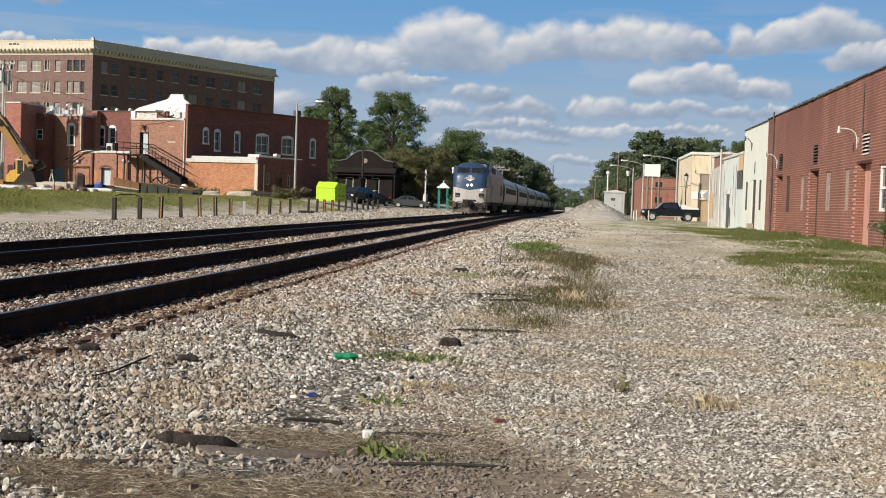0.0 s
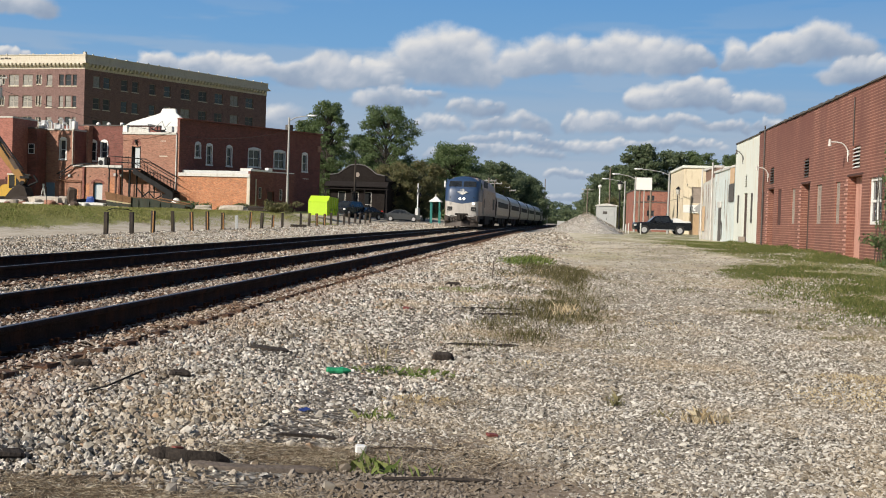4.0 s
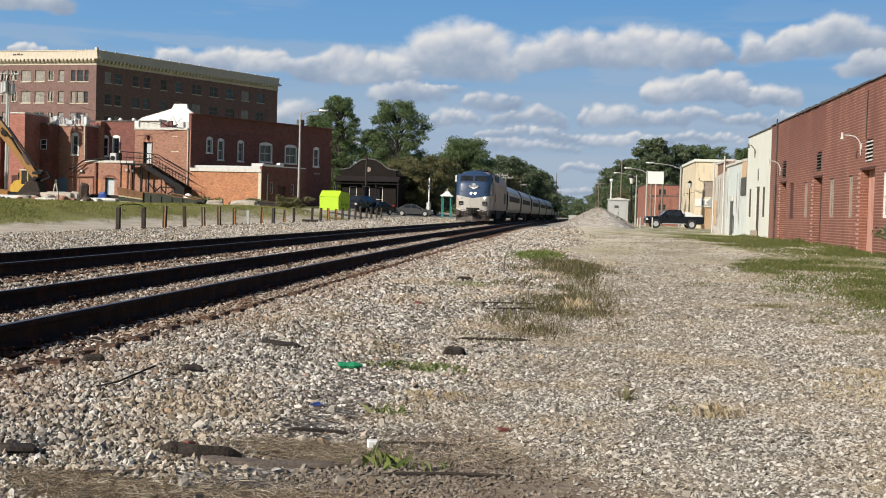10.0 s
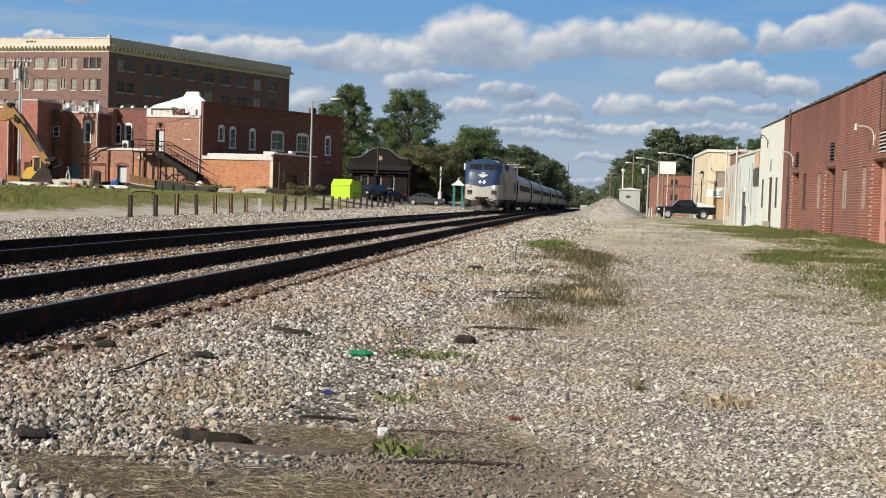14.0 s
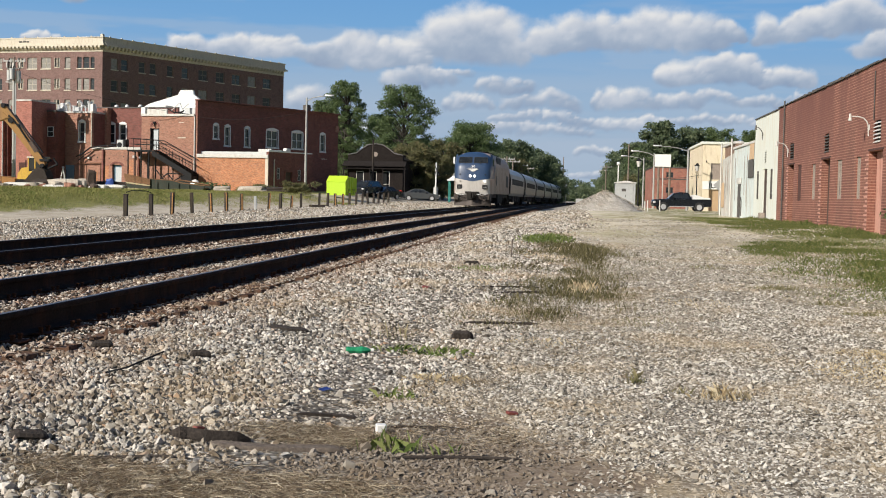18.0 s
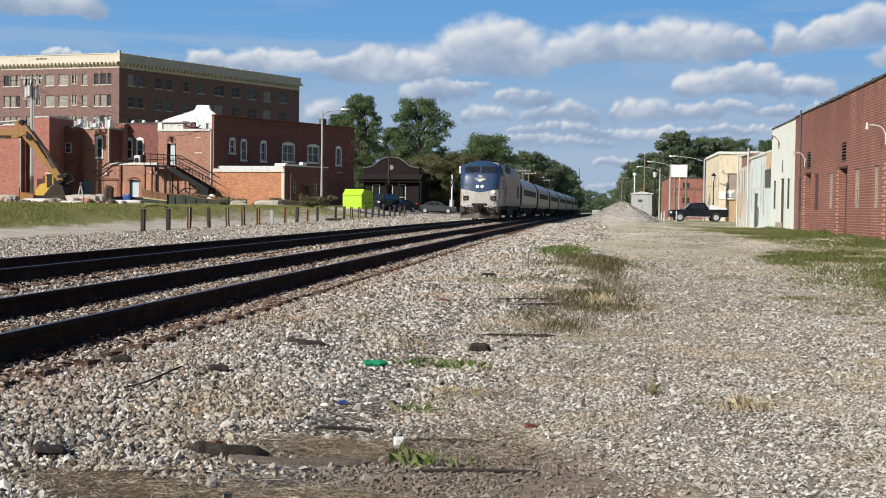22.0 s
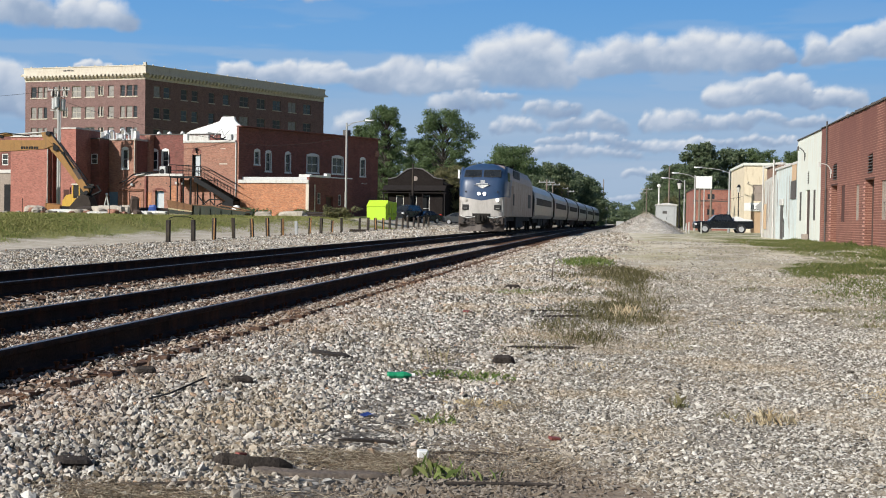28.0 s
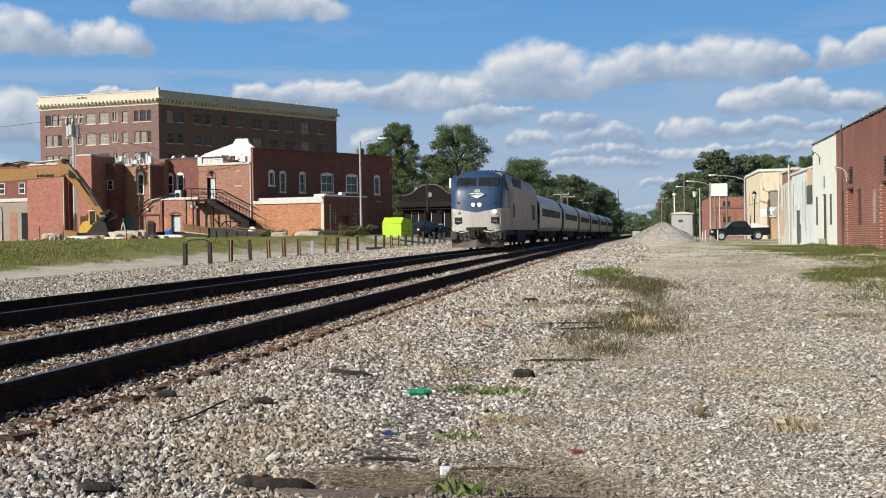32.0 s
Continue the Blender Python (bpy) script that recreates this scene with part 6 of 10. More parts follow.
def tree(h, spread, seed, mat, clear=0.3, clumps=26, count=9000, size=0.3, wide_low=0.7, label="tall leafy green tree", puff=(0.13, 0.27)):
    """A tapered trunk with limbs, and a crown of leaf clumps with gaps."""
    rs, rg = np.random.RandomState(seed), random.Random(seed)
    t = thing("tree", pose(0, 0, 0), label, "tree", "trees")
    trunk = Shape()
    pts = [Vector((rg.uniform(-0.02, 0.02) * h * i / 4, rg.uniform(-0.02, 0.02) * h * i / 4, h * 0.78 * i / 5)) for i in range(6)]
    pts[0].z = -0.4
    r0 = 0.022 * h
    for i in range(5):
        trunk.tube(pts[i], pts[i + 1], r0 * (1 - i / 5.5), r0 * (1 - (i + 1) / 5.5), 9)
    cs, rad = [], []
    for i in range(clumps):
        f = clear + (0.93 - clear) * ((i + rg.random()) / clumps)
        width = spread * (math.sin(math.pi * min(1, (f - clear + 0.12) / (1.05 - clear + 0.12))) ** 0.6) * (wide_low + (1 - wide_low) * (1 - f))
        a = i * 2.4 + rg.uniform(-0.5, 0.5)
        r = width * rg.uniform(0.35, 0.9)
        c = Vector((r * math.cos(a), r * math.sin(a), h * f))
        cs.append(c)
        rad.append(spread * rg.uniform(*puff))
        base = Vector((0, 0, 0)).lerp(Vector((0, 0, h)), max(clear * 0.8, f - 0.16))
        mid = base.lerp(c, 0.5) + Vector((0, 0, 0.03 * h))
        trunk.tube(base, mid, r0 * 0.26, r0 * 0.15, 5, False).tube(mid, c, r0 * 0.15, r0 * 0.05, 5, False)
    part("trunk", trunk, M_BARK, t, "rough brown trunk and limbs")
    v, f = leaves(rs, [tuple(c) for c in cs], rad, count, size)
    part("crown", raw_mesh("crown", v, f, mat), None, t, "leafy crown")
    return t


def plant(t, x, y, turn=0.0, k=1.0, dz=0.0):
    t.matrix_basis = pose(x, y, ground_z(x, y) + dz, 0, 0, turn)
    t.scale = (k, k, k)
    return t


def again(t, x, y, turn, k=1.0):
    c = copy_thing(t, pose(0, 0, 0))
    c.matrix_basis = pose(x, y, ground_z(x, y), 0, 0, turn)
    c.scale = (k, k, k)
    return c


oak = plant(tree(16.3, 4.7, 1, M_LEAF, 0.16, 120, 24000, 0.13, puff=(0.11, 0.22)), -32.6, 168)
oak2 = plant(tree(15.2, 6.0, 2, M_LEAF, 0.32, 96, 21000, 0.135, puff=(0.10, 0.20), label="tall tree with open branches and gaps"), -24.6, 169, 0, 1.06)
round_ = plant(tree(14.6, 7.4, 3, M_LEAF, 0.06, 170, 30000, 0.2, wide_low=0.9, label="broad rounded green tree"), -19.8, 222)
low = plant(tree(7.6, 4.2, 4, M_LEAF2, 0.12, 54, 14000, 0.13, label="low spreading tree turning yellow-green"), -21.6, 158)
dark = plant(tree(13.4, 6.6, 5, M_LEAF3, 0.05, 110, 14000, 0.27, wide_low=0.85, label="dense dark green tree"), -13.9, 252)
pine = plant(tree(14.5, 5.0, 6, M_LEAF3, 0.12, 80, 11000, 0.25, label="dense dark evergreen tree"), 12.6, 196)
for t, x, y, a, k in ((low, -18.6, 160, 80, 0.85), (dark, -23.6, 186, 30, 0.68), (low, -20.4, 182, 140, 1.2), (dark, -15.2, 218, 310, 0.70), (low, -12.6, 226, 100, 1.15), (dark, -6.4, 275, 210, 0.72), (dark, -11.2, 276, 10, 0.95), (low, -25.5, 176, 200, 1.1), (oak, -37.0, 174, 120, 0.86), (dark, -9.0, 262, 90, 0.85), (dark, -8.0, 300, 180, 0.9), (round_, -24.0, 262, 90, 0.9),
                      (dark, -17.0, 270, 40, 0.95), (dark, -28.5, 190, 40, 0.75), (round_, -42.0, 205, 60, 0.9), (oak2, -29.5, 180, 77, 0.8),
                      (pine, 18.0, 200, 60, 0.95), (oak2, 22.5, 204, 30, 0.92), (oak, 28.0, 206, 160, 0.85), (oak2, 32.5, 204, 210, 0.8), (pine, 14.6, 215, 130, 0.92), (round_, 13.6, 240, 200, 0.82),
                      (dark, 12.5, 268, 20, 0.95), (pine, 13.0, 300, 75, 0.85), (dark, 13.5, 335, 250, 0.9), (round_, 14.5, 375, 10, 0.8), (dark, 16.5, 420, 100, 0.9), (pine, 11.0, 252, 15, 0.95), (dark, 10.6, 285, 140, 1.0), (pine, 10.2, 320, 260, 0.85), (dark, 10.2, 360, 70, 0.9), (round_, 10.4, 410, 130, 0.75), (dark, 10.8, 470, 200, 0.85), (dark, 11.2, 540, 310, 0.9), (dark, 9.8, 232, 300, 0.55), (low, 9.2, 205, 0, 0.75)):
    again(t, x, y, a, k)
far_rs = np.random.RandomState(40)
cs, rad = [], []
for i in range(60):
    x, y = -22 + 40 * far_rs.random(), 520 + 60 * far_rs.random()
    if abs(x - 10) < 6:
        y += 180
    for k in range(4):
        cs.append((x + far_rs.normal() * 2.5, y, 1.0 + 2.6 * k * (0.6 + 0.5 * far_rs.random())))
        rad.append(2.6)
v, f = leaves(far_rs, cs, rad, 16000, 0.6)
tagged(part("far_woods", raw_mesh("far_woods", v, f, M_LEAF3), None), "distant dark green woods along the line", "woods", kind="stuff")

# ---- posts between the ballast and the lane ----
M_POST = plain("creosoted_post", lin(0.015, 0.012, 0.010), lin(0.045, 0.033, 0.026), 0.85, 0, 30, 3, 0.3, lin(0.10, 0.075, 0.03))
M_POSTO = plain("orange_worn_post", lin(0.20, 0.10, 0.035), lin(0.50, 0.27, 0.09), 0.85, 0, 24, 2, 0.3, lin(0.05, 0.035, 0.025))
post = []
for k, (mt, lb) in enumerate(((M_POST, "dark creosoted timber post in the ballast"), (M_POSTO, "timber post with a worn orange face"), (M_GALV, "silvery metal post in the ballast"))):
    post.append((Shape().box(-0.09, -0.09, -0.3, 0.09, 0.09, 1.08, 0.02), mt, lb))
strip = Shape().box(0.022, -0.096, 0.0, 0.085, -0.084, 1.06, 0.004)
rng = random.Random(21)
for k in range(25):
    if k == 12:
        continue
    y = 52.2 + 3.12 * k + rng.uniform(-0.1, 0.1)
    s, mt, lb = post[2 if k == 7 else 0]
    worn = k in (2, 4, 5, 6, 8, 10, 15, 16)
    p = thing("post", pose(-20, y, ground_z(-20, y), rng.uniform(-3, 3), rng.uniform(-3, 3), rng.uniform(-14, 14)), "timber post with a worn orange face" if worn else lb, "post", "row of posts")
    part("shaft", s, mt, p)
    if k != 7:
        part("worn_edge", strip, M_POSTO if worn else M_POST, p, "worn edge")
    p.scale = (1, 1, rng.uniform(0.93, 1.05) * (0.85 if k in (7, 10) else 1))
arc = Shape().path([(-20, 52.2, 1.25), (-20, 52.8, 1.33), (-20, 54.7, 1.33), (-20, 55.3, 1.26)], 0.02)
mesh_thing("cable_loop", arc, M_IRON, pose(0, 0, 0), "dark cable bent between two timber posts", "cable")
mesh_thing("timber_block", Shape().box(-0.6, -0.15, 0, 0.6, 0.15, 0.22, 0.03), M_POST, pose(-19.4, 89.2, ground_z(-19.4, 89.2), 0, 0, 15), "dark timber block lying on the ballast", "timber")

# ---- poles and lamps ----
M_POLE = plain("pole_wood", lin(0.13, 0.10, 0.08), lin(0.27, 0.23, 0.19), 0.9, 0, 20, 2, 0.3)
M_GREYPOLE = plain("grey_pole", lin(0.33, 0.33, 0.32), lin(0.47, 0.47, 0.45), 0.55, 0.3, 16, 1, 0.05)


def cobra(x, y, h, reach, label, base=None):
    t = thing("street_lamp", pose(x, y, ground_z(x, y) if base is None else base), label, "street lamp", "street lamps")
    part("pole", Shape().tube((0, 0, -0.3), (0, 0, h), 0.14, 0.09, 10), M_GREYPOLE, t)
    s = 1 if reach > 0 else -1
    part("arm", Shape().path([(0, 0, h - 0.35), (reach * 0.3, 0, h - 0.02), (reach * 0.7, 0, h + 0.15), (reach, 0, h + 0.2)], 0.045), M_GREYPOLE, t)
    part("lamp_head", Shape().loft([[(reach + s * d, -w, h + 0.2 - e), (reach + s * d, w, h + 0.2 - e), (reach + s * d, w * 0.8, h + 0.34 - e), (reach + s * d, -w * 0.8, h + 0.34 - e)] for d, w, e in ((-0.1, 0.07, 0), (0.2, 0.16, 0.02), (0.6, 0.15, 0.02), (0.8, 0.05, 0))]), M_GALV, t, "pale cobra lamp head")
    return t


cobra(-27.8, 122, 11.2 - ground_z(-27.8, 122), 2.0, "tall grey street lamp with a curved arm")
cobra(11.75, 135, 6.8, -3.0, "grey street lamp with a long arm beside the store")
cobra(9.0, 150, 6.8, -2.0, "grey street lamp with a curved arm")
cobra(8.9, 172, 7.0, -2.4, "grey street lamp with a curved arm")


def lantern(x, y, h):
    t = thing("lantern_post", pose(x, y, ground_z(x, y)), "black iron lantern post", "street lamp", "lantern posts")
    part("post", Shape().tube((0, 0, -0.2), (0, 0, h - 0.6), 0.07, 0.05, 8).tube((0, 0, 0), (0, 0, 0.8), 0.14, 0.09, 8), M_IRON, t)
    g_ = part("globe", Shape().tube((0, 0, h - 0.6), (0, 0, h - 0.1), 0.12, 0.22, 8), M_OLDWHITE, t, "milky lantern glass")
    part("cap", Shape().tube((0, 0, h - 0.1), (0, 0, h + 0.2), 0.26, 0.04, 8), M_IRON, t)
    return t


lantern(5.3, 111, 4.6)
lantern(11.8, 125, 4.7)
globe = thing("globe_lamp", pose(4.4, 140, ground_z(4.4, 140)), "pale pole with a round white lamp", "street lamp")
part("pole", Shape().tube((0, 0, -0.2), (0, 0, 5.0), 0.07, n=8), M_WHITE, globe)
part("lamp", Shape().ball((0, 0, 5.15), 0.22, 10), M_WHITE, globe)


def utility_pole(x, y, h, arms=1, z=None, label="weathered wooden utility pole with a crossarm", wood=M_POLE):
    t = thing("utility_pole", pose(x, y, ground_z(x, y) if z is None else z), label, "utility pole", "utility poles")
    part("pole", Shape().tube((0, 0, -0.5), (0, 0, h), 0.17, 0.11, 9), wood, t)
    for k in range(arms):
        arm = part("crossarm", Shape().box(-1.2, -0.06, h - 0.5 - 0.8 * k, 1.2, 0.06, h - 0.36 - 0.8 * k, 0.01), M_GREYPOLE, t, "pale crossarm")
        for xx in (-1.1, -0.4, 0.4, 1.1):
            part("insulator", Shape().tube((xx, 0, h - 0.36 - 0.8 * k), (xx, 0, h - 0.16 - 0.8 * k), 0.05, n=6), M_GALV, arm)
    return t


up = utility_pole(-57.1, 118, 13.1, 1, label="utility pole with transformers and a crossarm")
part("sleeve", Shape().tube((0, 0, 0), (0, 0, 10.6), 0.20, 0.17, 10), M_GREYPOLE, up, "pale grey lower pole")
part("riser", Shape().tube((0.22, -0.1, 0), (0.22, -0.1, 10.8), 0.06, n=8), M_GALV, up, "pale cable riser")
for dx, dy, lo in ((-0.48, -0.1, 10.7), (0.48, -0.1, 10.6), (0.02, -0.5, 10.8)):
    can = part("transformer", Shape().tube((dx, dy, lo), (dx, dy, lo + 1.0), 0.25, n=12).tube((dx, dy, lo + 1.0), (dx, dy, lo + 1.06), 0.28, n=12), M_GALV, up, "grey transformer can")
    for e in (-0.1, 0.1):
        part("bushing", Shape().tube((dx + e, dy, lo + 1.06), (dx + e * 1.6, dy, lo + 1.35), 0.04, n=6), M_IRON, can)
part("bracket", Shape().box(-0.85, -0.15, 10.5, 0.85, 0.1, 10.62).box(-0.7, -0.1, 11.9, 0.7, 0.05, 12.0), M_GREYPOLE, up)
for dx in (-0.6, -0.2, 0.25, 0.62):
    part("jumper", Shape().path([(dx, -0.05, 12.7), (dx * 0.8, -0.3, 12.35), (dx * 0.9, -0.2, 11.95)], 0.03), M_IRON, up)
for dx in (-0.68, 0.0, 0.68):
    part("cutout", Shape().box(dx - 0.08, -0.3, 12.0, dx + 0.08, -0.15, 12.5, 0.02), M_OLDWHITE, up)
for y in (186, 200, 225, 248, 270, 294):
    utility_pole(-10.9 + 0.011 * (y - 200), y, 7.2, 1)
utility_pole(-9.5 + bend(330), 340, 13.0, 0, label="tall bare wooden pole")
utility_pole(7.9, 200, 10.2, 0, label="tall wooden utility pole")
utility_pole(10.9, 150, 6.2, 0, label="short grey wooden pole beside the shop")
utility_pole(9.3, 146, 6.3, 0, label="pale pole carrying a sign panel")
utility_pole(-24.95, 146, 6.6, 0, label="dark wooden pole before the old depot", wood=M_POST)
utility_pole(5.6, 260, 8.5, 1)
utility_pole(6.4, 330, 9.5, 1)
wire = Shape()
for a, b, sag in (((-57.1, 118, 14.1), (-110, 118, 13.0), 1.0), ((-57.2, 118, 13.2), (-38.9, 121.2, 9.2), 0.6), ((-38.9, 121.2, 9.0), (-27.8, 122, 9.8), 0.5), ((7.9, 200, 10.2), (5.6, 262, 8.6), 1.0), ((9.3, 146, 4.2), (14, 138, 4.6), 0.2)):
    pts = [Vector(a).lerp(Vector(b), i / 8) - Vector((0, 0, sag * (1 - (i / 4 - 1) ** 2))) for i in range(9)]
    mesh_thing("overhead_wire", Shape().path(pts, 0.022, 4), M_IRON, pose(0, 0, 0), "thin dark overhead wire", "wire", "overhead wires")
sign = thing("blank_sign", pose(9.75, 145, ground_z(9.75, 145)), "blank white rectangular sign on a post", "sign")
part("post", Shape().tube((0, 0, -0.2), (0, 0, 5.3), 0.06, n=8), M_GALV, sign)
part("panel", Shape().box(-0.95, -0.08, 5.05, 0.9, -0.02, 6.5, 0.02), M_WHITE, sign, "blank white panel")
stop = thing("road_sign", pose(14.7, 131, ground_z(14.7, 131)), "back of a grey diamond road sign on a post", "sign")
part("post", Shape().tube((0, 0, -0.2), (0, 0, 3.0), 0.04, n=6), M_GREYPOLE, stop)
part("plate", Shape().box(-0.42, -0.02, -0.42, 0.42, 0.02, 0.42, 0, pose(0, -0.06, 2.8, 0, 45, 0)), M_GREYPOLE, stop)
for x, y, h in ((6.0, 112, 0.9), (6.3, 113, 1.0), (7.2, 110, 1.0)):
    mesh_thing("bollard", Shape().tube((0, 0, -0.2), (0, 0, h), 0.06, 0.055, 8), M_OLDWHITE, pose(x, y, ground_z(x, y)), "short white painted bollard by the cabinet", "bollard", "bollards")

# ---- gravel heap and signal cabinet ----
def heap(name, rx, ry, h, seed, mat, m, label, category, n=26):
    rs = np.random.RandomState(seed)
    vs, fs = [], []
    for j in range(n + 1):
        r = j / n
        for i in range(2 * n):
            a = math.pi * i / n
            rr = r * (1 + 0.10 * math.sin(2 * a + seed) + 0.06 * math.sin(5 * a))
            z = h * (1 - r) ** 0.95 * (1 if r > 0.12 else 0.93 + r * 0.5) + (rs.rand() - 0.5) * 0.07
            vs.append((rx * rr * math.cos(a), ry * rr * math.sin(a), z - 0.05 if j < n else -0.15))
    for j in range(n):
        for i in range(2 * n):
            k = (i + 1) % (2 * n)
            fs.append((j * 2 * n + i, j * 2 * n + k, (j + 1) * 2 * n + k, (j + 1) * 2 * n + i))
    s = Shape().add(vs, fs)
    return mesh_thing(name, s, mat, m, label, category, kind="stuff")


def heap_mat():
    m, nt, b = material("heap_gravel")
    col, h = gravel_field(nt, coords(nt), 14, lin(0.38, 0.36, 0.33), lin(0.54, 0.52, 0.475), lin(0.70, 0.675, 0.62), lin(0.40, 0.33, 0.25))
    nt.links.new(col, b.inputs["Base Color"])
    b.inputs["Roughness"].default_value = 0.95
    bump(nt, b, h, -0.8, 0.08)
    return m


M_HEAP = heap_mat()
heap("gravel_pile", 3.3, 3.6, 1.72, 4, M_HEAP, pose(2.15, 99, ground_z(2.1, 99)), "conical pile of pale crushed stone", "gravel pile")
cab = thing("signal_cabinet", pose(4.25, 113, ground_z(4.25, 113)), "pale grey metal railway signal cabinet", "cabinet")
part("body", Shape().box(-0.92, 0, 0.05, 0.92, 2.2, 2.55, 0.02), M_GALV, cab)
part("roof", Shape().prism([(-1.02, 2.5), (-1.0, 2.58), (0, 2.74), (1.0, 2.58), (1.02, 2.5)], 1, -0.1, 2.3), M_OLDWHITE, cab, "low peaked roof")
part("door", Shape().box(-0.15, -0.025, 0.2, 0.72, -0.002, 2.35, 0.01), M_GALV, cab)
part("label_plate", Shape().box(-0.35, -0.03, 1.75, 0.05, -0.004, 2.0), M_COPING, cab, "small dark plate")
part("handle", Shape().box(0.0, -0.06, 1.2, 0.04, -0.02, 1.4), M_IRON, cab)
part("plinth", Shape().box(-1.0, -0.08, -0.2, 1.0, 2.3, 0.05), M_STONE, cab)

# ---- vehicles ----
M_TYRE = plain("tyre", lin(0.012, 0.012, 0.012), lin(0.035, 0.035, 0.035), 0.85, 0, 40, 3, 0.2)
M_RIM = plain("rim", lin(0.42, 0.42, 0.43), lin(0.56, 0.56, 0.57), 0.35, 0.25, 30, 3, 0.05)
M_TAIL = plain("tail_lens", lin(0.35, 0.02, 0.015), lin(0.5, 0.04, 0.03), 0.25)
M_LENS = plain("head_lens", lin(0.5, 0.5, 0.5), lin(0.7, 0.7, 0.7), 0.15)


def paint(name, c):
    return plain(name, lin(*[v * 0.85 for v in c]), lin(*c), 0.25, 0.2, 30, 1.0, 0.01)


def wheel(parent, x, y, r, w):
    s = 1 if y > 0 else -1
    y += s * 0.03
    t = part("wheel", Shape().tube((x, y, r), (x, y + s * w, r), r * 0.66, n=18), M_RIM, parent)
    rings = []
    for d, rr in ((0, 0.66), (0, 0.95), (0.15, 1.0), (0.85, 1.0), (1.0, 0.95), (1.0, 0.66)):
        rings.append([(x + r * rr * math.cos(2 * math.pi * i / 22), y + s * w * d * 1.04, r + r * rr * math.sin(2 * math.pi * i / 22)) for i in range(22)])
    part("tyre", Shape().loft(rings, caps=False, smooth=True), M_TYRE, t, "black tyre")
    return t


def vehicle(name, m, label, category, lower, cabin, half, mat, wheels, r, glass_rows, group=""):
    """A vehicle along x (nose at 0): lower body and cabin as rounded side profiles."""
    t = thing(name, m, label, category, group)
    body = Shape().loft([[(x, y, z if abs(y) < half else 0.30 + (z - 0.30) * 0.97) for x, z in lower] for y in (-half, -half + 0.08, half - 0.08, half)])
    part("body", body, mat, t)
    zc_ = min(z for _, z in cabin)
    top = max(z for _, z in cabin)
    wid = lambda z: half - 0.06 - 0.20 * (z - zc_) / max(0.1, top - zc_)
    left, right = [(x, -wid(z), z) for x, z in cabin], [(x, wid(z), z) for x, z in cabin]
    part("cabin", Shape().loft([left, right]), mat, t)
    for sg in (-1, 1):
        for q in glass_rows:
            s = Shape().add([(x, sg * (wid(z) + 0.006), z) for x, z in q] + [(x, sg * (wid(z) - 0.03), z) for x, z in q],
                            [(0, 1, 2, 3), (7, 6, 5, 4)] + [(i, (i + 1) % 4, 4 + (i + 1) % 4, 4 + i) for i in range(4)])
            part("side_window", s, M_CABGLASS, t, "dark side window")
        part("mirror", Shape().box(cabin[0][0] + 0.45, sg * (half + 0.12) - 0.1, zc_ + 0.05, cabin[0][0] + 0.6, sg * (half + 0.12) + 0.1, zc_ + 0.25, 0.03), mat, t)
        for x in wheels:
            wheel(t, x, sg * (half - 0.22), r, 0.22)
            arch_ = Shape().tube((x, sg * (half - 0.05), r + 0.02), (x, sg * (half + 0.004), r + 0.02), r * 1.13, n=20)
            part("wheel_arch", arch_, M_BLACK, t)
        front_z = [z for x, z in lower if x < 0.4]
        part("headlight", Shape().box(-0.02, sg * (half - 0.12) - 0.18, 0.55 * max(front_z) + 0.15, 0.2, sg * (half - 0.12) + 0.08, 0.55 * max(front_z) + 0.35, 0.03), M_LENS, t)
        xe = max(x for x, _ in lower)
        part("tail_light", Shape().box(xe - 0.1, sg * (half - 0.16) - 0.1, 0.78, xe + 0.02, sg * (half - 0.16) + 0.16, 1.1, 0.02), M_TAIL, t, "red tail light")
    # front and rear glass
    for (xa, za), (xb, zb) in ((cabin[0], cabin[1]), (cabin[-1], cabin[-2])):
        dx = -0.012 if xa < xb else 0.012
        a, b = 0.12, 0.92
        q = [(xa + (xb - xa) * k + dx, sg * (wid(za + (zb - za) * k) - 0.08), za + (zb - za) * k + 0.01) for k, sg in ((a, -1), (a, 1), (b, 1), (b, -1))]
        part("windscreen", Shape().add(q + [(x - dx * 2, y, z - 0.02) for x, y, z in q], [(0, 1, 2, 3), (7, 6, 5, 4)] + [(i, (i + 1) % 4, 4 + (i + 1) % 4, 4 + i) for i in range(4)]), M_CABGLASS, t)
    return t


sedan_low = [(0.0, 0.35), (-0.02, 0.62), (0.12, 0.78), (1.3, 0.95), (3.6, 1.0), (4.55, 0.98), (4.68, 0.75), (4.66, 0.36), (4.4, 0.28), (0.25, 0.26)]
sedan_cab = [(1.15, 0.94), (2.0, 1.40), (2.5, 1.46), (3.1, 1.44), (4.1, 1.0)]
sedan_glass = [[(1.55, 1.0), (2.05, 1.34), (2.55, 1.39), (2.55, 1.0)], [(2.63, 1.0), (2.63, 1.39), (3.1, 1.37), (3.65, 1.04)]]
vehicle("car", pose(-16.75, 146.5, ground_z(-19, 147), 0, 0, 184), "grey sedan parked beside the platform", "car", sedan_low, sedan_cab, 0.9, paint("grey_paint", (0.075, 0.08, 0.085)), (0.9, 3.7), 0.33, sedan_glass, "parked cars")
suv_low = [(0.0, 0.4), (-0.02, 0.8), (0.1, 1.0), (1.2, 1.1), (4.5, 1.1), (4.6, 0.9), (4.6, 0.42), (0.2, 0.34)]
suv_cab = [(1.05, 1.08), (1.75, 1.66), (2.4, 1.74), (4.1, 1.70), (4.5, 1.1)]
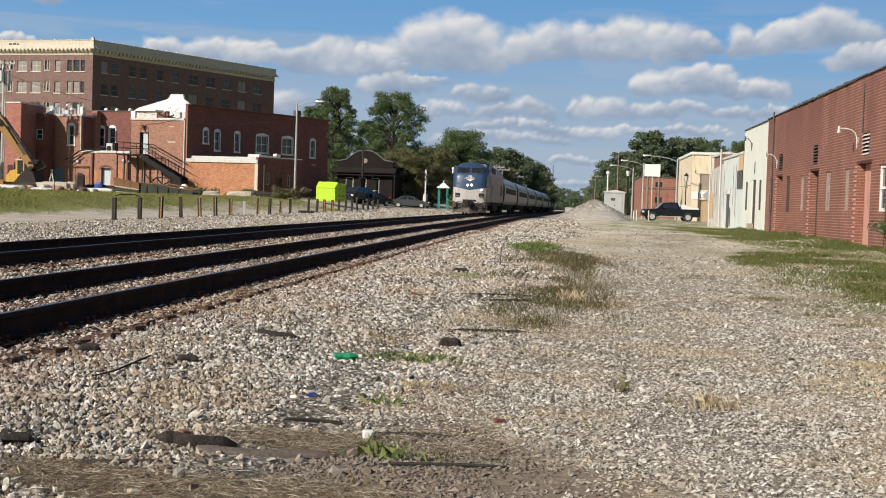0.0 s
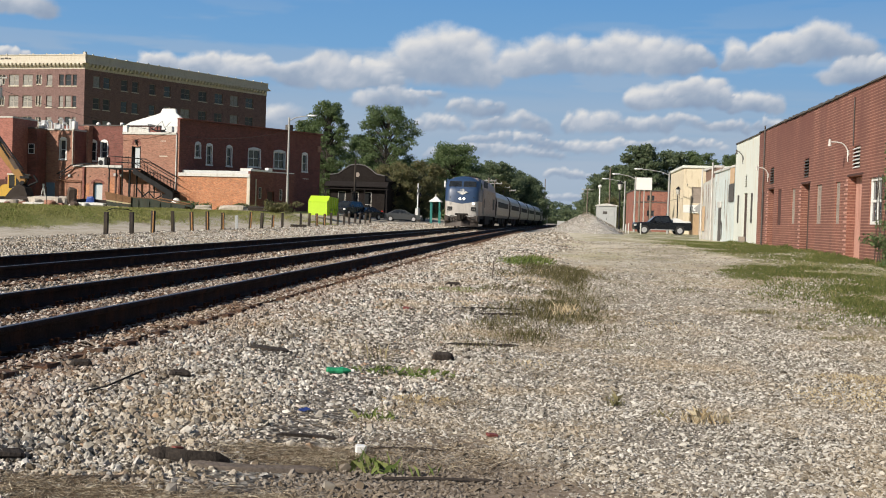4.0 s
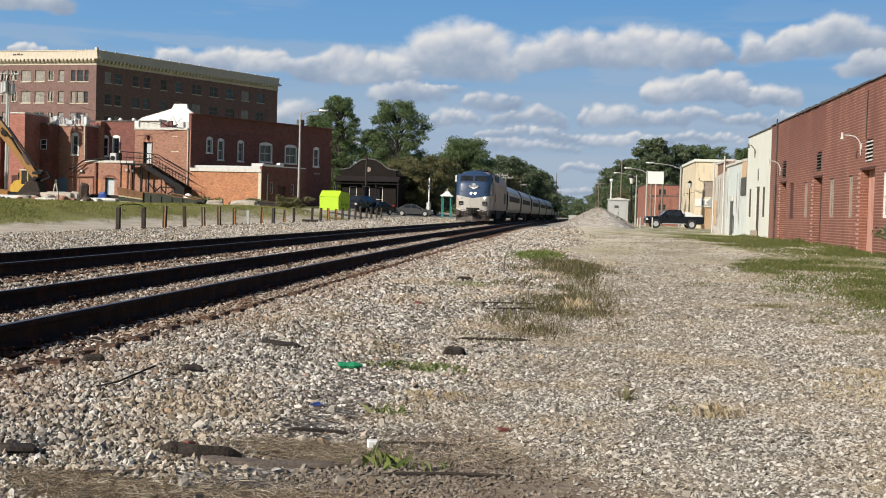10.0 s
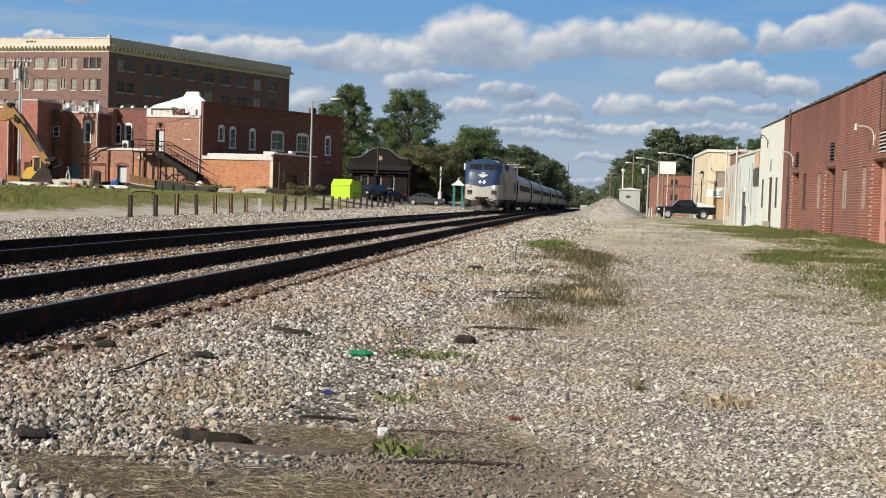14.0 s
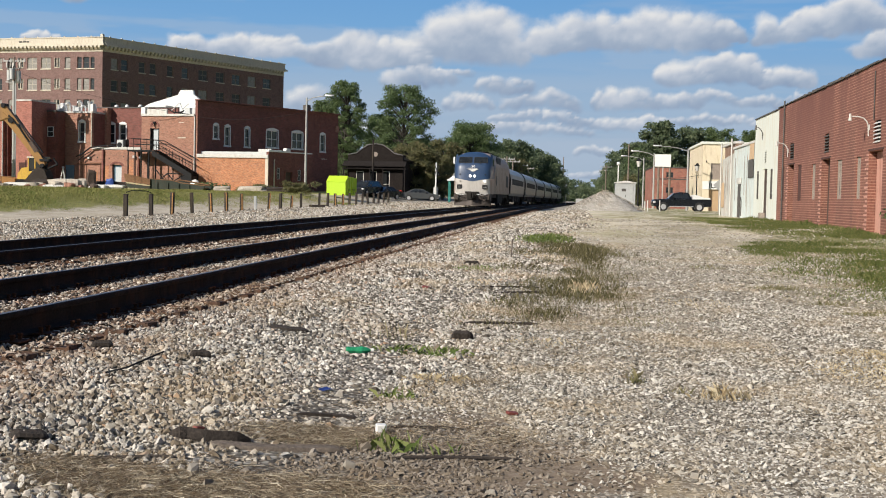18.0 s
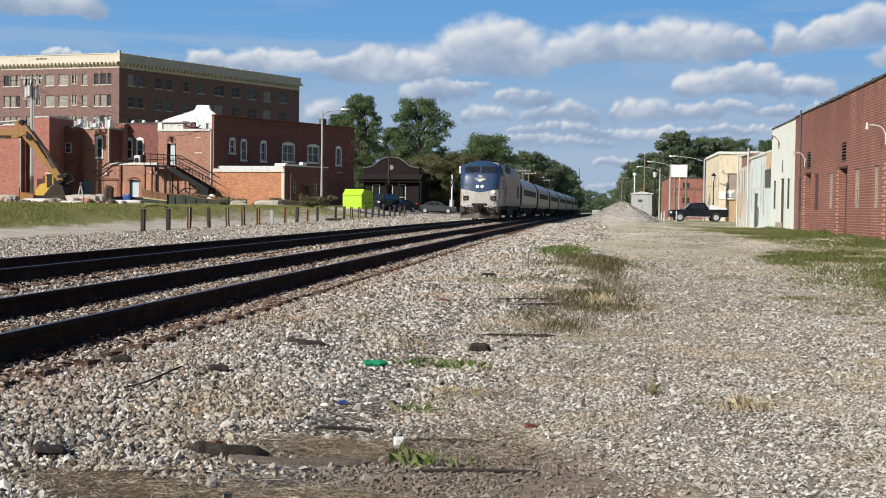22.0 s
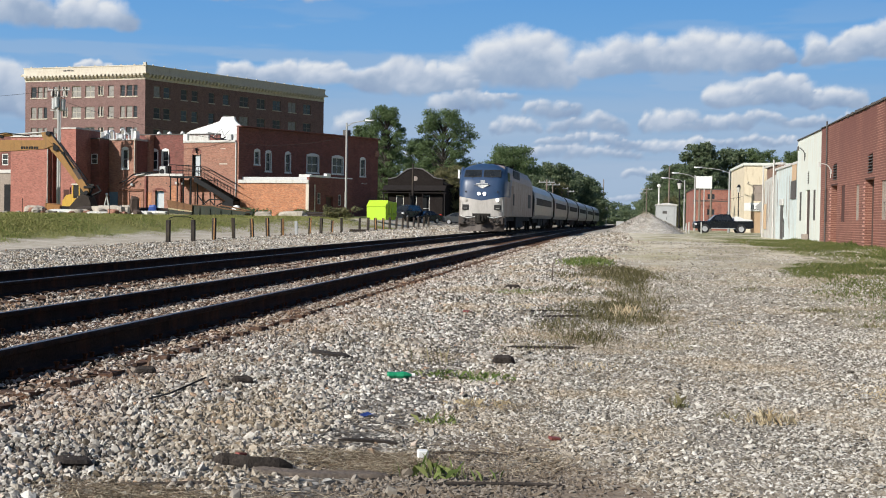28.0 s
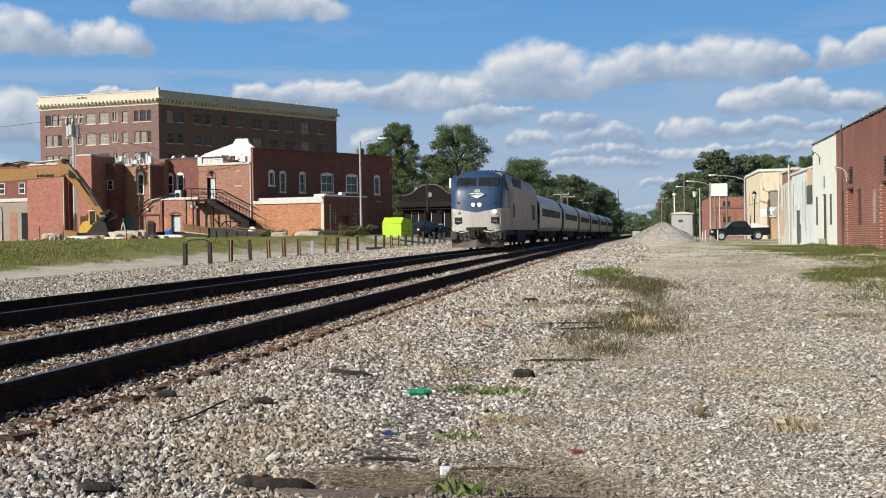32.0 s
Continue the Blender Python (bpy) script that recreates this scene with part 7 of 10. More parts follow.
suv_glass = [[(1.45, 1.16), (1.85, 1.60), (2.6, 1.66), (2.6, 1.16)], [(2.7, 1.16), (2.7, 1.66), (3.7, 1.64), (3.8, 1.16)]]
vehicle("suv", pose(-24.6, 133, ground_z(-24, 134), 0, 0, 70), "dark parked utility vehicle by the old depot", "car", suv_low, suv_cab, 0.92, paint("black_paint", (0.018, 0.02, 0.025)), (0.9, 3.6), 0.37, suv_glass, "parked cars")
vehicle("car", pose(-23.3, 135.5, ground_z(-22, 136), 0, 0, 62), "dark sedan parked by the old depot", "car", sedan_low, sedan_cab, 0.9, paint("dark_paint", (0.02, 0.02, 0.022)), (0.9, 3.7), 0.33, sedan_glass, "parked cars")
truck_low = [(0.0, 0.5), (-0.02, 0.95), (0.1, 1.14), (1.6, 1.22), (3.75, 1.22), (5.72, 1.24), (5.8, 1.1), (5.8, 0.55), (5.5, 0.45), (0.2, 0.42)]
truck_cab = [(1.45, 1.2), (2.1, 1.80), (2.7, 1.90), (3.5, 1.88), (3.85, 1.22)]
truck_glass = [[(1.85, 1.28), (2.15, 1.72), (2.72, 1.80), (2.72, 1.28)], [(2.82, 1.28), (2.82, 1.80), (3.4, 1.78), (3.55, 1.28)]]
truck = vehicle("pickup_truck", pose(7.45, 125.4, ground_z(10, 126), 0, 0, 4), "black crew-cab pickup truck with a white load in the bed", "pickup truck", truck_low, truck_cab, 0.98, paint("truck_black", (0.012, 0.014, 0.018)), (1.0, 4.6), 0.41, truck_glass)
part("running_board", Shape().box(1.6, -1.06, 0.42, 4.0, -0.94, 0.5, 0.02), M_RIM, truck, "bright running board")
part("bed_cover", Shape().prism([(3.95, 1.2), (3.95, 1.62), (4.3, 1.68), (5.0, 1.42), (5.7, 1.38), (5.7, 1.2)], 1, -0.8, 0.8), M_WHITE, truck, "white load in the bed")

# ---- lime skip, sheds and depot ----
M_LIME = plain("lime_paint", lin(0.37, 0.57, 0.02), lin(0.46, 0.67, 0.035), 0.45, 0, 20, 1.2, 0.03)
M_LIMESIDE = plain("lime_side", lin(0.22, 0.36, 0.02), lin(0.28, 0.44, 0.03), 0.5, 0, 20, 1.2, 0.05)
skip = thing("dumpster", pose(-23.3, 118, ground_z(-23.3, 118.5) + 0.3, 0, 0, -14) @ Matrix.Scale(0.98, 4), "lime green metal dumpster with sloped lids", "dumpster")
part("body", Shape().prism([(0.0, 0.05), (-0.05, 1.35), (0.55, 1.95), (2.6, 1.85), (2.6, 0.05)], 0, -1.6, 0.5), M_LIME, skip)
for y in (0.3, 0.85, 1.4, 1.95, 2.45):
    part("rib", Shape().box(0.5, y, 0.1, 0.56, y + 0.09, 1.8), M_LIME, skip)
for x in (-0.6,):
    part("lid", Shape().prism([(-0.06, 1.38), (0.55, 1.99), (0.55, 2.03), (-0.09, 1.40)], 0, -1.62, 0.52), M_LIME, skip, "lime lid")
part("fork_pocket", Shape().box(0.52, 0.6, 0.5, 0.62, 1.1, 0.75, 0.02), M_LIMESIDE, skip)
part("fork_pocket", Shape().box(0.52, 1.6, 0.5, 0.62, 2.1, 0.75, 0.02), M_LIMESIDE, skip)

M_DEPOT = plain("dark_depot_wall", lin(0.011, 0.0095, 0.009), lin(0.030, 0.024, 0.022), 0.9, 0, 12, 1, 0.2)
M_GREYPALE = plain("worn_grey_edge", lin(0.10, 0.095, 0.09), lin(0.22, 0.21, 0.20), 0.85, 0, 12, 1, 0.2)
M_DEPOTROOF = plain("depot_roof", lin(0.014, 0.012, 0.012), lin(0.03, 0.026, 0.025), 0.85, 0, 12, 1, 0.2)
for mt in (M_DEPOT, M_DEPOTROOF):
    mt.node_tree.nodes["Principled BSDF"].inputs["Specular IOR Level"].default_value = 0.1
depot = thing("old_depot", pose(-28.6, 152, 1.0, 0, 0, -6), "dark old depot with a curved gable and white windows", "building")
dh = [(1.1, 0.25, 2.1, 3.45), (2.8, 0.25, 3.8, 3.45), (4.5, 0.25, 5.5, 3.45)]
wall(depot, "wall", pose(-0.6, 0, 0), 7.2, 5.0, dh, M_DEPOT, 0.3, "dark brick front", -0.3)
for h in dh:
    window(depot, pose(-0.6, 0, 0), *h, M_OLDWHITE, M_COACHGLASS, 0.08, 0, 1, 0.08, None, label="white-framed window")
gab = [(-0.6, 5.0), (-0.6, 5.5), (0.5, 5.7), (1.3, 6.3), (2.0, 6.75), (3.0, 6.9), (4.0, 6.75), (4.7, 6.3), (5.5, 5.7), (6.6, 5.5), (6.6, 5.0)]
part("gable", Shape().prism(gab, 1, 0.0, 0.35), M_DEPOT, depot, "curved dark gable")
part("gable_edge", Shape().path([(x, -0.03, z + 0.03) for x, z in gab[1:-1]], 0.07), M_GREYPALE, depot, "worn pale gable edge")
part("eave_tiles", Shape().prism([(-0.75, 4.2), (-0.05, 4.75), (-0.05, 4.6), (-0.75, 4.05)], 0, -1.1, 7.1), M_DEPOTROOF, depot, "dark tiled eave")
for u in (-1.0, 2.45, 4.15, 7.0):
    part("porch_post", Shape().box(u - 0.07, -0.65, -0.3, u + 0.07, -0.5, 3.72), M_DEPOTROOF, depot)
part("medallion", Shape().tube((3.0, -0.06, 5.6), (3.0, 0.0, 5.6), 0.30, n=16), M_GREYWOOD, depot, "pale round medallion")
part("porch_roof", Shape().box(-1.2, -0.6, 3.72, 7.2, 0.0, 3.86, 0.03), M_DEPOTROOF, depot)
part("roof", Shape().prism([(-0.8, 4.9), (3.0, 6.5), (6.8, 4.9)], 1, 0.36, 16), M_DEPOTROOF, depot, "dark pitched roof")
part("side_wall", Shape().box(6.3, 0.3, -0.3, 6.6, 16, 4.9), M_DEPOT, depot)
part("side_wall", Shape().box(-0.6, 0.3, -0.3, -0.3, 16, 4.9), M_DEPOT, depot)

M_TEAL = plain("teal_paint", lin(0.02, 0.16, 0.14), lin(0.04, 0.24, 0.21), 0.5, 0, 20, 1.5, 0.05)
shelter = thing("platform_shelter", pose(-14.6, 142, ground_z(-14.6, 142)), "small platform shelter with teal posts and a white peaked roof", "shelter")
for x in (-0.5, 0.5):
    for y in (-0.7, 0.7):
        part("post", Shape().box(x - 0.06, y - 0.06, -0.2, x + 0.06, y + 0.06, 2.5), M_TEAL, shelter, "teal post")
part("roof", Shape().loft([[(-k, -k, z), (k, -k, z), (k, k, z), (-k, k, z)] for k, z in ((0.72, 2.5), (0.72, 2.62), (0.45, 2.78), (0.16, 3.1))]), M_WHITE, shelter, "white peaked roof")
part("finial", Shape().tube((0, 0, 3.1), (0, 0, 3.4), 0.06, n=6), M_WHITE, shelter)
mast = thing("crossing_mast", pose(-17.2, 146, ground_z(-17.2, 146), 0, 0, 72), "white railway mast with a small dark lamp", "signal mast")
part("pole", Shape().tube((0, 0, -0.2), (0, 0, 4.7), 0.09, n=8), M_WHITE, mast)
for a_ in (45, -45):
    part("crossbuck_board", Shape().box(-0.75, -0.02, -0.09, 0.75, 0.0, 0.09, 0, pose(-0.1, -0.12 - 0.0006 * a_, 3.7, 0, a_, 0)), M_GREYPALE, mast, "grey back of a crossing board")
part("lamp", Shape().box(0.1, -0.1, 3.4, 0.7, 0.1, 3.6, 0.02).box(0.5, -0.12, 3.1, 0.8, 0.1, 3.45, 0.04), M_IRON, mast)
part("box", Shape().box(-0.25, -0.2, 0.8, 0.25, 0.2, 1.7, 0.03), M_GALV, mast)
mast2 = thing("signal_mast", pose(-3.2, 300, ground_z(-3.2, 300)), "pale trackside signal mast far down the line", "signal mast")
part("pole", Shape().tube((0, 0, -0.2), (0, 0, 5.5), 0.1, n=8), M_GALV, mast2)
part("head", Shape().box(-0.3, -0.15, 3.6, 0.3, 0.1, 5.2, 0.05), M_GALV, mast2)
utility = thing("relay_case", pose(0.2, 300, ground_z(0.2, 300)), "low pale relay case far down the line", "cabinet")
part("body", Shape().box(-0.9, -0.5, 0, 0.9, 0.5, 1.4, 0.05), M_GALV, utility)

# ---- demolition yard: excavator, loader, rubble ----
M_YELLOW_M = plain("machine_yellow", lin(0.23, 0.115, 0.026), lin(0.36, 0.19, 0.04), 0.55, 0, 20, 1.2, 0.05, lin(0.14, 0.075, 0.03))
M_DARKMUD = plain("dark_mud", lin(0.02, 0.015, 0.012), lin(0.05, 0.036, 0.028), 0.9, 0, 20, 2, 0.4)
M_MUD = plain("muddy_steel", lin(0.05, 0.035, 0.028), lin(0.12, 0.085, 0.065), 0.9, 0, 20, 2, 0.4)
EY = 112.0
ez = ground_z(-70, EY)
ex = thing("excavator", pose(0, EY, 0), "yellow tracked excavator with its arm lowered", "excavator")
boom = [(-71.5, 3.2), (-70.6, 2.7), (-66.5, 6.2), (-62.0, 7.35), (-55.6, 7.75), (-54.6, 8.1), (-55.2, 8.6), (-62.0, 8.6), (-66.0, 8.2)]
part("boom", Shape().prism(boom, 1, -0.32, 0.32), M_YELLOW_M, ex, "yellow curved boom")
stick = [(-55.9, 9.35), (-55.1, 9.45), (-53.9, 8.0), (-51.0, 4.0), (-50.95, 3.5), (-51.4, 3.5), (-54.3, 7.0), (-55.6, 8.4)]
part("stick", Shape().prism(stick, 1, -0.24, 0.24), M_YELLOW_M, ex, "yellow dipper stick")
for k, (a, b, r) in enumerate((((-62.5, 8.95), (-59.0, 9.15), 0.17), ((-59.0, 9.15), (-55.7, 9.4), 0.09), ((-67.5, 3.2), (-63.5, 7.0), 0.17))):
    part("hydraulic_cylinder", Shape().tube((a[0], 0, a[1]), (b[0], 0, b[1]), r, n=10), M_YELLOW_M if k != 1 else M_GREYPOLE, ex)
part("hydraulic_cylinder", Shape().tube((-54.0, -0.1, 8.4), (-51.2, -0.1, 4.75), 0.07, n=8), M_IRON, ex)
part("linkage", Shape().path([(-50.2, 0, 4.3), (-49.8, 0, 3.7), (-50.9, 0, 3.2)], 0.1), M_IRON, ex)
part("hose", Shape().path([(-66, -0.35, 8.5), (-62, -0.38, 9.0), (-59.5, -0.3, 9.3), (-57.0, -0.3, 9.0)], 0.05), M_IRON, ex)
part("bucket", Shape().prism([(-51.3, 3.4), (-50.75, 3.1), (-50.5, 2.4), (-50.7, 1.75), (-51.6, 1.4), (-53.3, 1.45), (-52.4, 2.5), (-51.8, 3.2)], 1, -0.75, 0.75), M_DARKMUD, ex, "dark muddy bucket")
for x, z, r in ((-55.15, 9.25, 0.22), (-54.35, 7.85, 0.28), (-51.2, 3.55, 0.2), (-53.6, 7.35, 0.14)):
    part("pivot_pin", Shape().tube((x, -0.4, z), (x, 0.4, z), r, n=12), M_IRON, ex, "black pivot pin")
part("stick_plate", Shape().prism([(-52.75, 5.9), (-52.3, 5.95), (-51.6, 4.9), (-52.0, 4.8)], 1, -0.27, -0.245), M_MUD, ex, "muddy dark plate")
part("stick_hose", Shape().path([(-54.6, -0.3, 8.3), (-53.6, -0.3, 7.3), (-52.9, -0.3, 6.3), (-52.6, -0.3, 5.9)], 0.09), M_IRON, ex, "black hydraulic hose")
part("bucket_link", Shape().tube((-51.9, 0.0, 4.9), (-50.7, 0, 4.05), 0.07, n=8).tube((-50.7, 0, 4.05), (-51.0, 0, 3.2), 0.1, n=8).box(-51.5, -0.3, 3.95, -50.5, 0.3, 4.2, 0.05), M_IRON, ex)
part("hose_bundle", Shape().path([(-61.6, -0.3, 9.0), (-61.0, -0.35, 9.15), (-60.3, -0.3, 8.95), (-59.8, -0.3, 8.85)], 0.13), M_IRON, ex, "bundle of black hoses")
bars = Shape()
for k in range(7):
    bars.box(-57.94 + 0.265 * k, -0.34, 7.74, -57.74 + 0.265 * k, -0.322, 7.98)
part("lettering_bars", bars, M_IRON, ex)
part("house", Shape().box(-77.5, -1.4, 1.0 + ez, -71.0, 1.4, 2.9 + ez, 0.12), M_YELLOW_M, ex)
part("operator_cab", Shape().box(-72.8, -1.4, 2.0 + ez, -71.0, -0.3, 4.1 + ez, 0.12), M_IRON, ex)
for y in (-1.5, 0.9):
    part("crawler", Shape().prism([(-76.6, 0.5 + ez), (-76.2, 0.95 + ez), (-71.4, 0.95 + ez), (-71.0, 0.5 + ez), (-71.4, ez - 0.02), (-76.2, ez - 0.02)], 1, y, y + 0.6), M_IRON, ex)
M_RUSTBLADE = plain("rusty_blade", lin(0.22, 0.10, 0.03), lin(0.42, 0.22, 0.07), 0.8, 0.1, 20, 1.5, 0.2)
M_LOADER = plain("loader_yellow", lin(0.48, 0.29, 0.03), lin(0.66, 0.42, 0.05), 0.5, 0, 20, 1.2, 0.05, lin(0.2, 0.11, 0.04))
LX, LY = -53.0, 113.6
lg = ground_z(LX, LY)
ld = thing("bulldozer", pose(LX, LY, lg), "small yellow crawler bulldozer behind the rubble", "bulldozer")
lz = lambda z: z - lg
part("blade", Shape().prism([(-2.75, lz(1.6)), (-2.85, lz(2.5)), (-2.6, lz(2.45)), (-1.3, lz(2.25)), (-1.3, lz(1.7))], 1, -1.1, 1.1), M_RUSTBLADE, ld, "rusty orange blade")
part("hood", Shape().prism([(-1.35, lz(1.9)), (-1.3, lz(2.75)), (-0.9, lz(3.3)), (-0.25, lz(3.45)), (-0.25, lz(1.9))], 1, -0.55, 0.55), M_LOADER, ld, "rounded yellow hood")
part("body", Shape().box(-0.25, -0.7, lz(1.9), 1.45, 0.7, lz(3.0), 0.1), M_LOADER, ld, "yellow body")
part("cab", Shape().box(-0.15, -0.6, lz(3.0), 1.2, 0.6, lz(4.3), 0.05), M_CABGLASS, ld, "dark glazed cab")
part("cab_roof", Shape().box(-0.3, -0.75, lz(4.3), 1.4, 0.75, lz(4.45), 0.04), M_STONE, ld, "pale cab roof")
for x in (-0.18, 0.5, 1.18):
    part("cab_post", Shape().box(x - 0.05, -0.64, lz(2.9), x + 0.05, -0.55, lz(4.3)), M_LOADER, ld)
part("exhaust", Shape().tube((-0.72, 0, lz(3.2)), (-0.72, 0, lz(4.1)), 0.06, n=8), M_IRON, ld)
part("engine_cover", Shape().box(0.3, -0.74, lz(2.5), 1.3, -0.68, lz(3.15), 0.03), M_STONE, ld, "pale side cover")
for y in (-1.0, 0.6):
    part("crawler", Shape().prism([(-1.4, 0.4), (-1.1, 0.75), (1.3, 0.75), (1.6, 0.4), (1.3, 0.0), (-1.1, 0.0)], 1, y, y + 0.4), M_IRON, ld)

M_BLUETARP = plain("blue_tarpaulin", lin(0.03, 0.07, 0.26), lin(0.06, 0.12, 0.42), 0.5, 0, 20, 4, 0.3)
M_CONC = plain("broken_concrete", lin(0.36, 0.32, 0.27), lin(0.54, 0.49, 0.42), 0.95, 0, 10, 1.0, 0.4, lin(0.22, 0.18, 0.14))


def chunk(name, x, y, sx_, sy_, sz_, seed, mat, label, category, turn=0, lift=0.0, tilt=0, group="rubble"):
    rg = random.Random(seed)
    s = Shape()
    n = 9
    rings = []
    for k in range(5):
        w = (0.72, 1, 1, 0.97, 0.7)[k]
        rings.append([(sx_ * 0.5 * w * math.copysign(abs(math.cos(t)) ** 0.5, math.cos(t)) * rg.uniform(0.85, 1.1), sy_ * 0.5 * w * math.copysign(abs(math.sin(t)) ** 0.5, math.sin(t)) * rg.uniform(0.85, 1.1),
                       sz_ * (0, 0.2, 0.5, 0.85, 1)[k] * rg.uniform(0.93, 1.05)) for t in (2 * math.pi * i / n for i in range(n))])
    s.loft(rings)
    return mesh_thing(name, s, mat, pose(x, y, ground_z(x, y) + lift, 0, tilt, turn), label, category, group)


chunk("concrete_slab", -47.0, 107.5, 3.4, 1.1, 0.75, 1, M_CONC, "long broken concrete slab on the rubble", "concrete slab", -4, 0.12)
chunk("concrete_slab", -47.6, 106.6, 2.2, 0.9, 0.3, 3, M_OLDWHITE, "flat pale concrete slab", "concrete slab", -5)
chunk("concrete_slab", -54.4, 107.5, 1.9, 1.2, 0.75, 2, M_CONC, "heap of broken pale concrete", "concrete slab", 12)
chunk("concrete_slab", -51.6, 108, 3.6, 1.0, 0.45, 4, M_OLDWHITE, "flat pale broken slab", "concrete slab", 3)
chunk("concrete_slab", -43.0, 107.5, 3.6, 0.9, 0.42, 6, M_OLDWHITE, "long pale slab edge", "concrete slab", -3)
chunk("concrete_slab", -44.7, 107.9, 0.9, 0.8, 1.75, 5, M_MUD, "jagged upright lump of twisted scrap", "scrap", 30)
chunk("concrete_slab", -45.4, 107.7, 0.9, 0.8, 0.9, 15, M_CONC, "jagged broken concrete lump", "concrete slab", 10)
chunk("soil_mound", -49.3, 108.6, 3.0, 1.6, 0.75, 9, M_DARKMUD, "dark heap of soil and scrap", "soil heap", 0)
chunk("soil_mound", -43.6, 109.5, 4.5, 1.6, 0.7, 10, M_DARKMUD, "dark mound of soil under the wall", "soil heap", 5)
chunk("tarp", -43.2, 108.6, 0.8, 0.5, 0.95, 12, M_BLUETARP, "crumpled blue tarpaulin on the rubble", "tarpaulin", 8)
chunk("concrete_slab", -30.6, 112, 2.8, 1.0, 0.55, 7, M_CONC, "broken kerb pieces in the weeds", "concrete slab", -8)
chunk("concrete_slab", -33.2, 111, 1.6, 0.9, 0.5, 8, M_CONC, "broken kerb piece in the weeds", "concrete slab", 12)
chunk("soil_mound", -29.0, 114.5, 4.5, 1.6, 0.5, 11, M_DARKMUD, "low dark mound by the annex", "soil heap", 5)
rgr = random.Random(31)
for k in range(30):
    u = rgr.uniform(-57.5, -42.0)
    sz_ = rgr.uniform(0.25, 0.85)
    chunk("rubble_piece", u, rgr.uniform(106.2, 109.5), sz_ * 1.5, sz_, sz_ * 0.7, 100 + k, rgr.choice((M_CONC, M_CONC, M_OLDWHITE, M_MUD, M_BRICKTAN)), "broken lump of rubble in the weeds", "rubble", rgr.uniform(0, 180), 0.0, rgr.uniform(-12, 12))
M_SCRAPGREEN = plain("scraped_dark_green", lin(0.012, 0.020, 0.014), lin(0.04, 0.05, 0.032), 0.7, 0.1, 20, 1.2, 0.2, lin(0.07, 0.035, 0.018))
M_PALESTRIP = plain("pale_worn_strip", lin(0.34, 0.31, 0.18), lin(0.52, 0.47, 0.30), 0.8, 0, 18, 1.5, 0.2)
M_RUSTBROWN = plain("rust_brown", lin(0.13, 0.065, 0.03), lin(0.27, 0.15, 0.075), 0.85, 0.1, 18, 1.5, 0.3, lin(0.08, 0.035, 0.018))
body = thing("scrap_tipper_body", pose(-40.2, 107.5, ground_z(-40.2, 107.5)), "rusty dark green tipper body lying in the weeds", "tipper body")
tz = lambda z: z - ground_z(-40.2, 107.5)
hull = [(1.1, tz(0.9)), (1.1, tz(2.46)), (3.3, tz(2.36)), (4.3, tz(2.12)), (5.6, tz(1.98)), (6.4, tz(1.92)), (6.35, tz(1.7)), (5.9, tz(1.3)), (5.4, tz(0.9))]
for y in (-0.05, 2.1):
    part("side_panel", Shape().prism(hull, 1, y, y + 0.09), M_SCRAPGREEN, body, "dark green side panel")
part("floor", Shape().prism([(1.0, tz(1.9)), (6.1, tz(1.75)), (6.1, tz(1.65)), (1.0, tz(1.8))], 1, 0.0, 2.1), M_RUSTBROWN, body, "rusty floor")
for rim_line, r in (([(1.2, -0.02, tz(2.46)), (3.3, -0.02, tz(2.36)), (4.3, -0.02, tz(2.12)), (6.4, -0.02, tz(1.92))], 0.05), ([(3.2, 2.1, tz(2.45)), (4.6, 2.1, tz(2.25)), (6.2, 2.1, tz(1.98))], 0.07)):
    part("rust_rim", Shape().path(rim_line, r), M_RUSTBROWN, body, "rusty red rim")
for x in (1.9, 2.9, 3.9, 4.9):
    part("rib", Shape().box(x, -0.14, tz(0.95), x + 0.12, -0.04, tz(2.3) - 0.07 * x, 0.02), M_SCRAPGREEN, body)
for lo, hi, mt, lab in ((0.95, 1.42, M_RUSTBROWN, "worn brown tail board"), (1.46, 1.62, M_PALESTRIP, "pale worn strip"), (1.66, 1.98, M_SCRAPGREEN, "dark green tail board"), (2.02, 2.14, M_PALESTRIP, "pale worn strip"), (2.18, 2.92, M_RUSTBROWN, "worn brown tail board")):
    lean = lambda z: -0.75 - 0.22 * (z - 1.0)
    drop = lambda z: 0.28 * max(0.0, z - 1.2)
    part("tail_board", Shape().prism([(lean(lo), tz(lo)), (1.3, tz(lo) - drop(lo)), (1.3, tz(hi) - drop(hi)), (lean(hi), tz(hi))], 1, -0.2, -0.06), mt, body, lab)
mesh_thing("white_barrel", Shape().ball((0, 0, 0.55), 0.55, 12, (0.9, 0.9, 1)), M_WHITE, pose(-38.3, 118.6, ground_z(-38.3, 118.6)), "round white container under the stair", "container")
for k, (x, y, h) in enumerate(((-46.3, 106, 1.7), (-51.5, 104, 1.4), (-53.8, 104, 1.4), (-57.5, 104, 1.9))):
    mesh_thing("stake", Shape().tube((0, 0, -0.2), (0, 0, h), 0.035, n=6), M_IRON, pose(x, y, ground_z(x, y)), "thin dark stake in the grass", "stake", "stakes")
mesh_thing("tripod", Shape().tube((-0.4, 0, 0), (0, 0, 1.9), 0.06, n=6).tube((0.4, 0, 0), (0, 0, 1.9), 0.06, n=6).tube((0, 0.4, 0), (0, 0, 1.9), 0.06, n=6).ball((0, 0, 1.95), 0.14, 8), M_OLDWHITE, pose(-49.45, 112.5, ground_z(-49.45, 112.5)), "pale three-legged stand by the rubble", "stand")


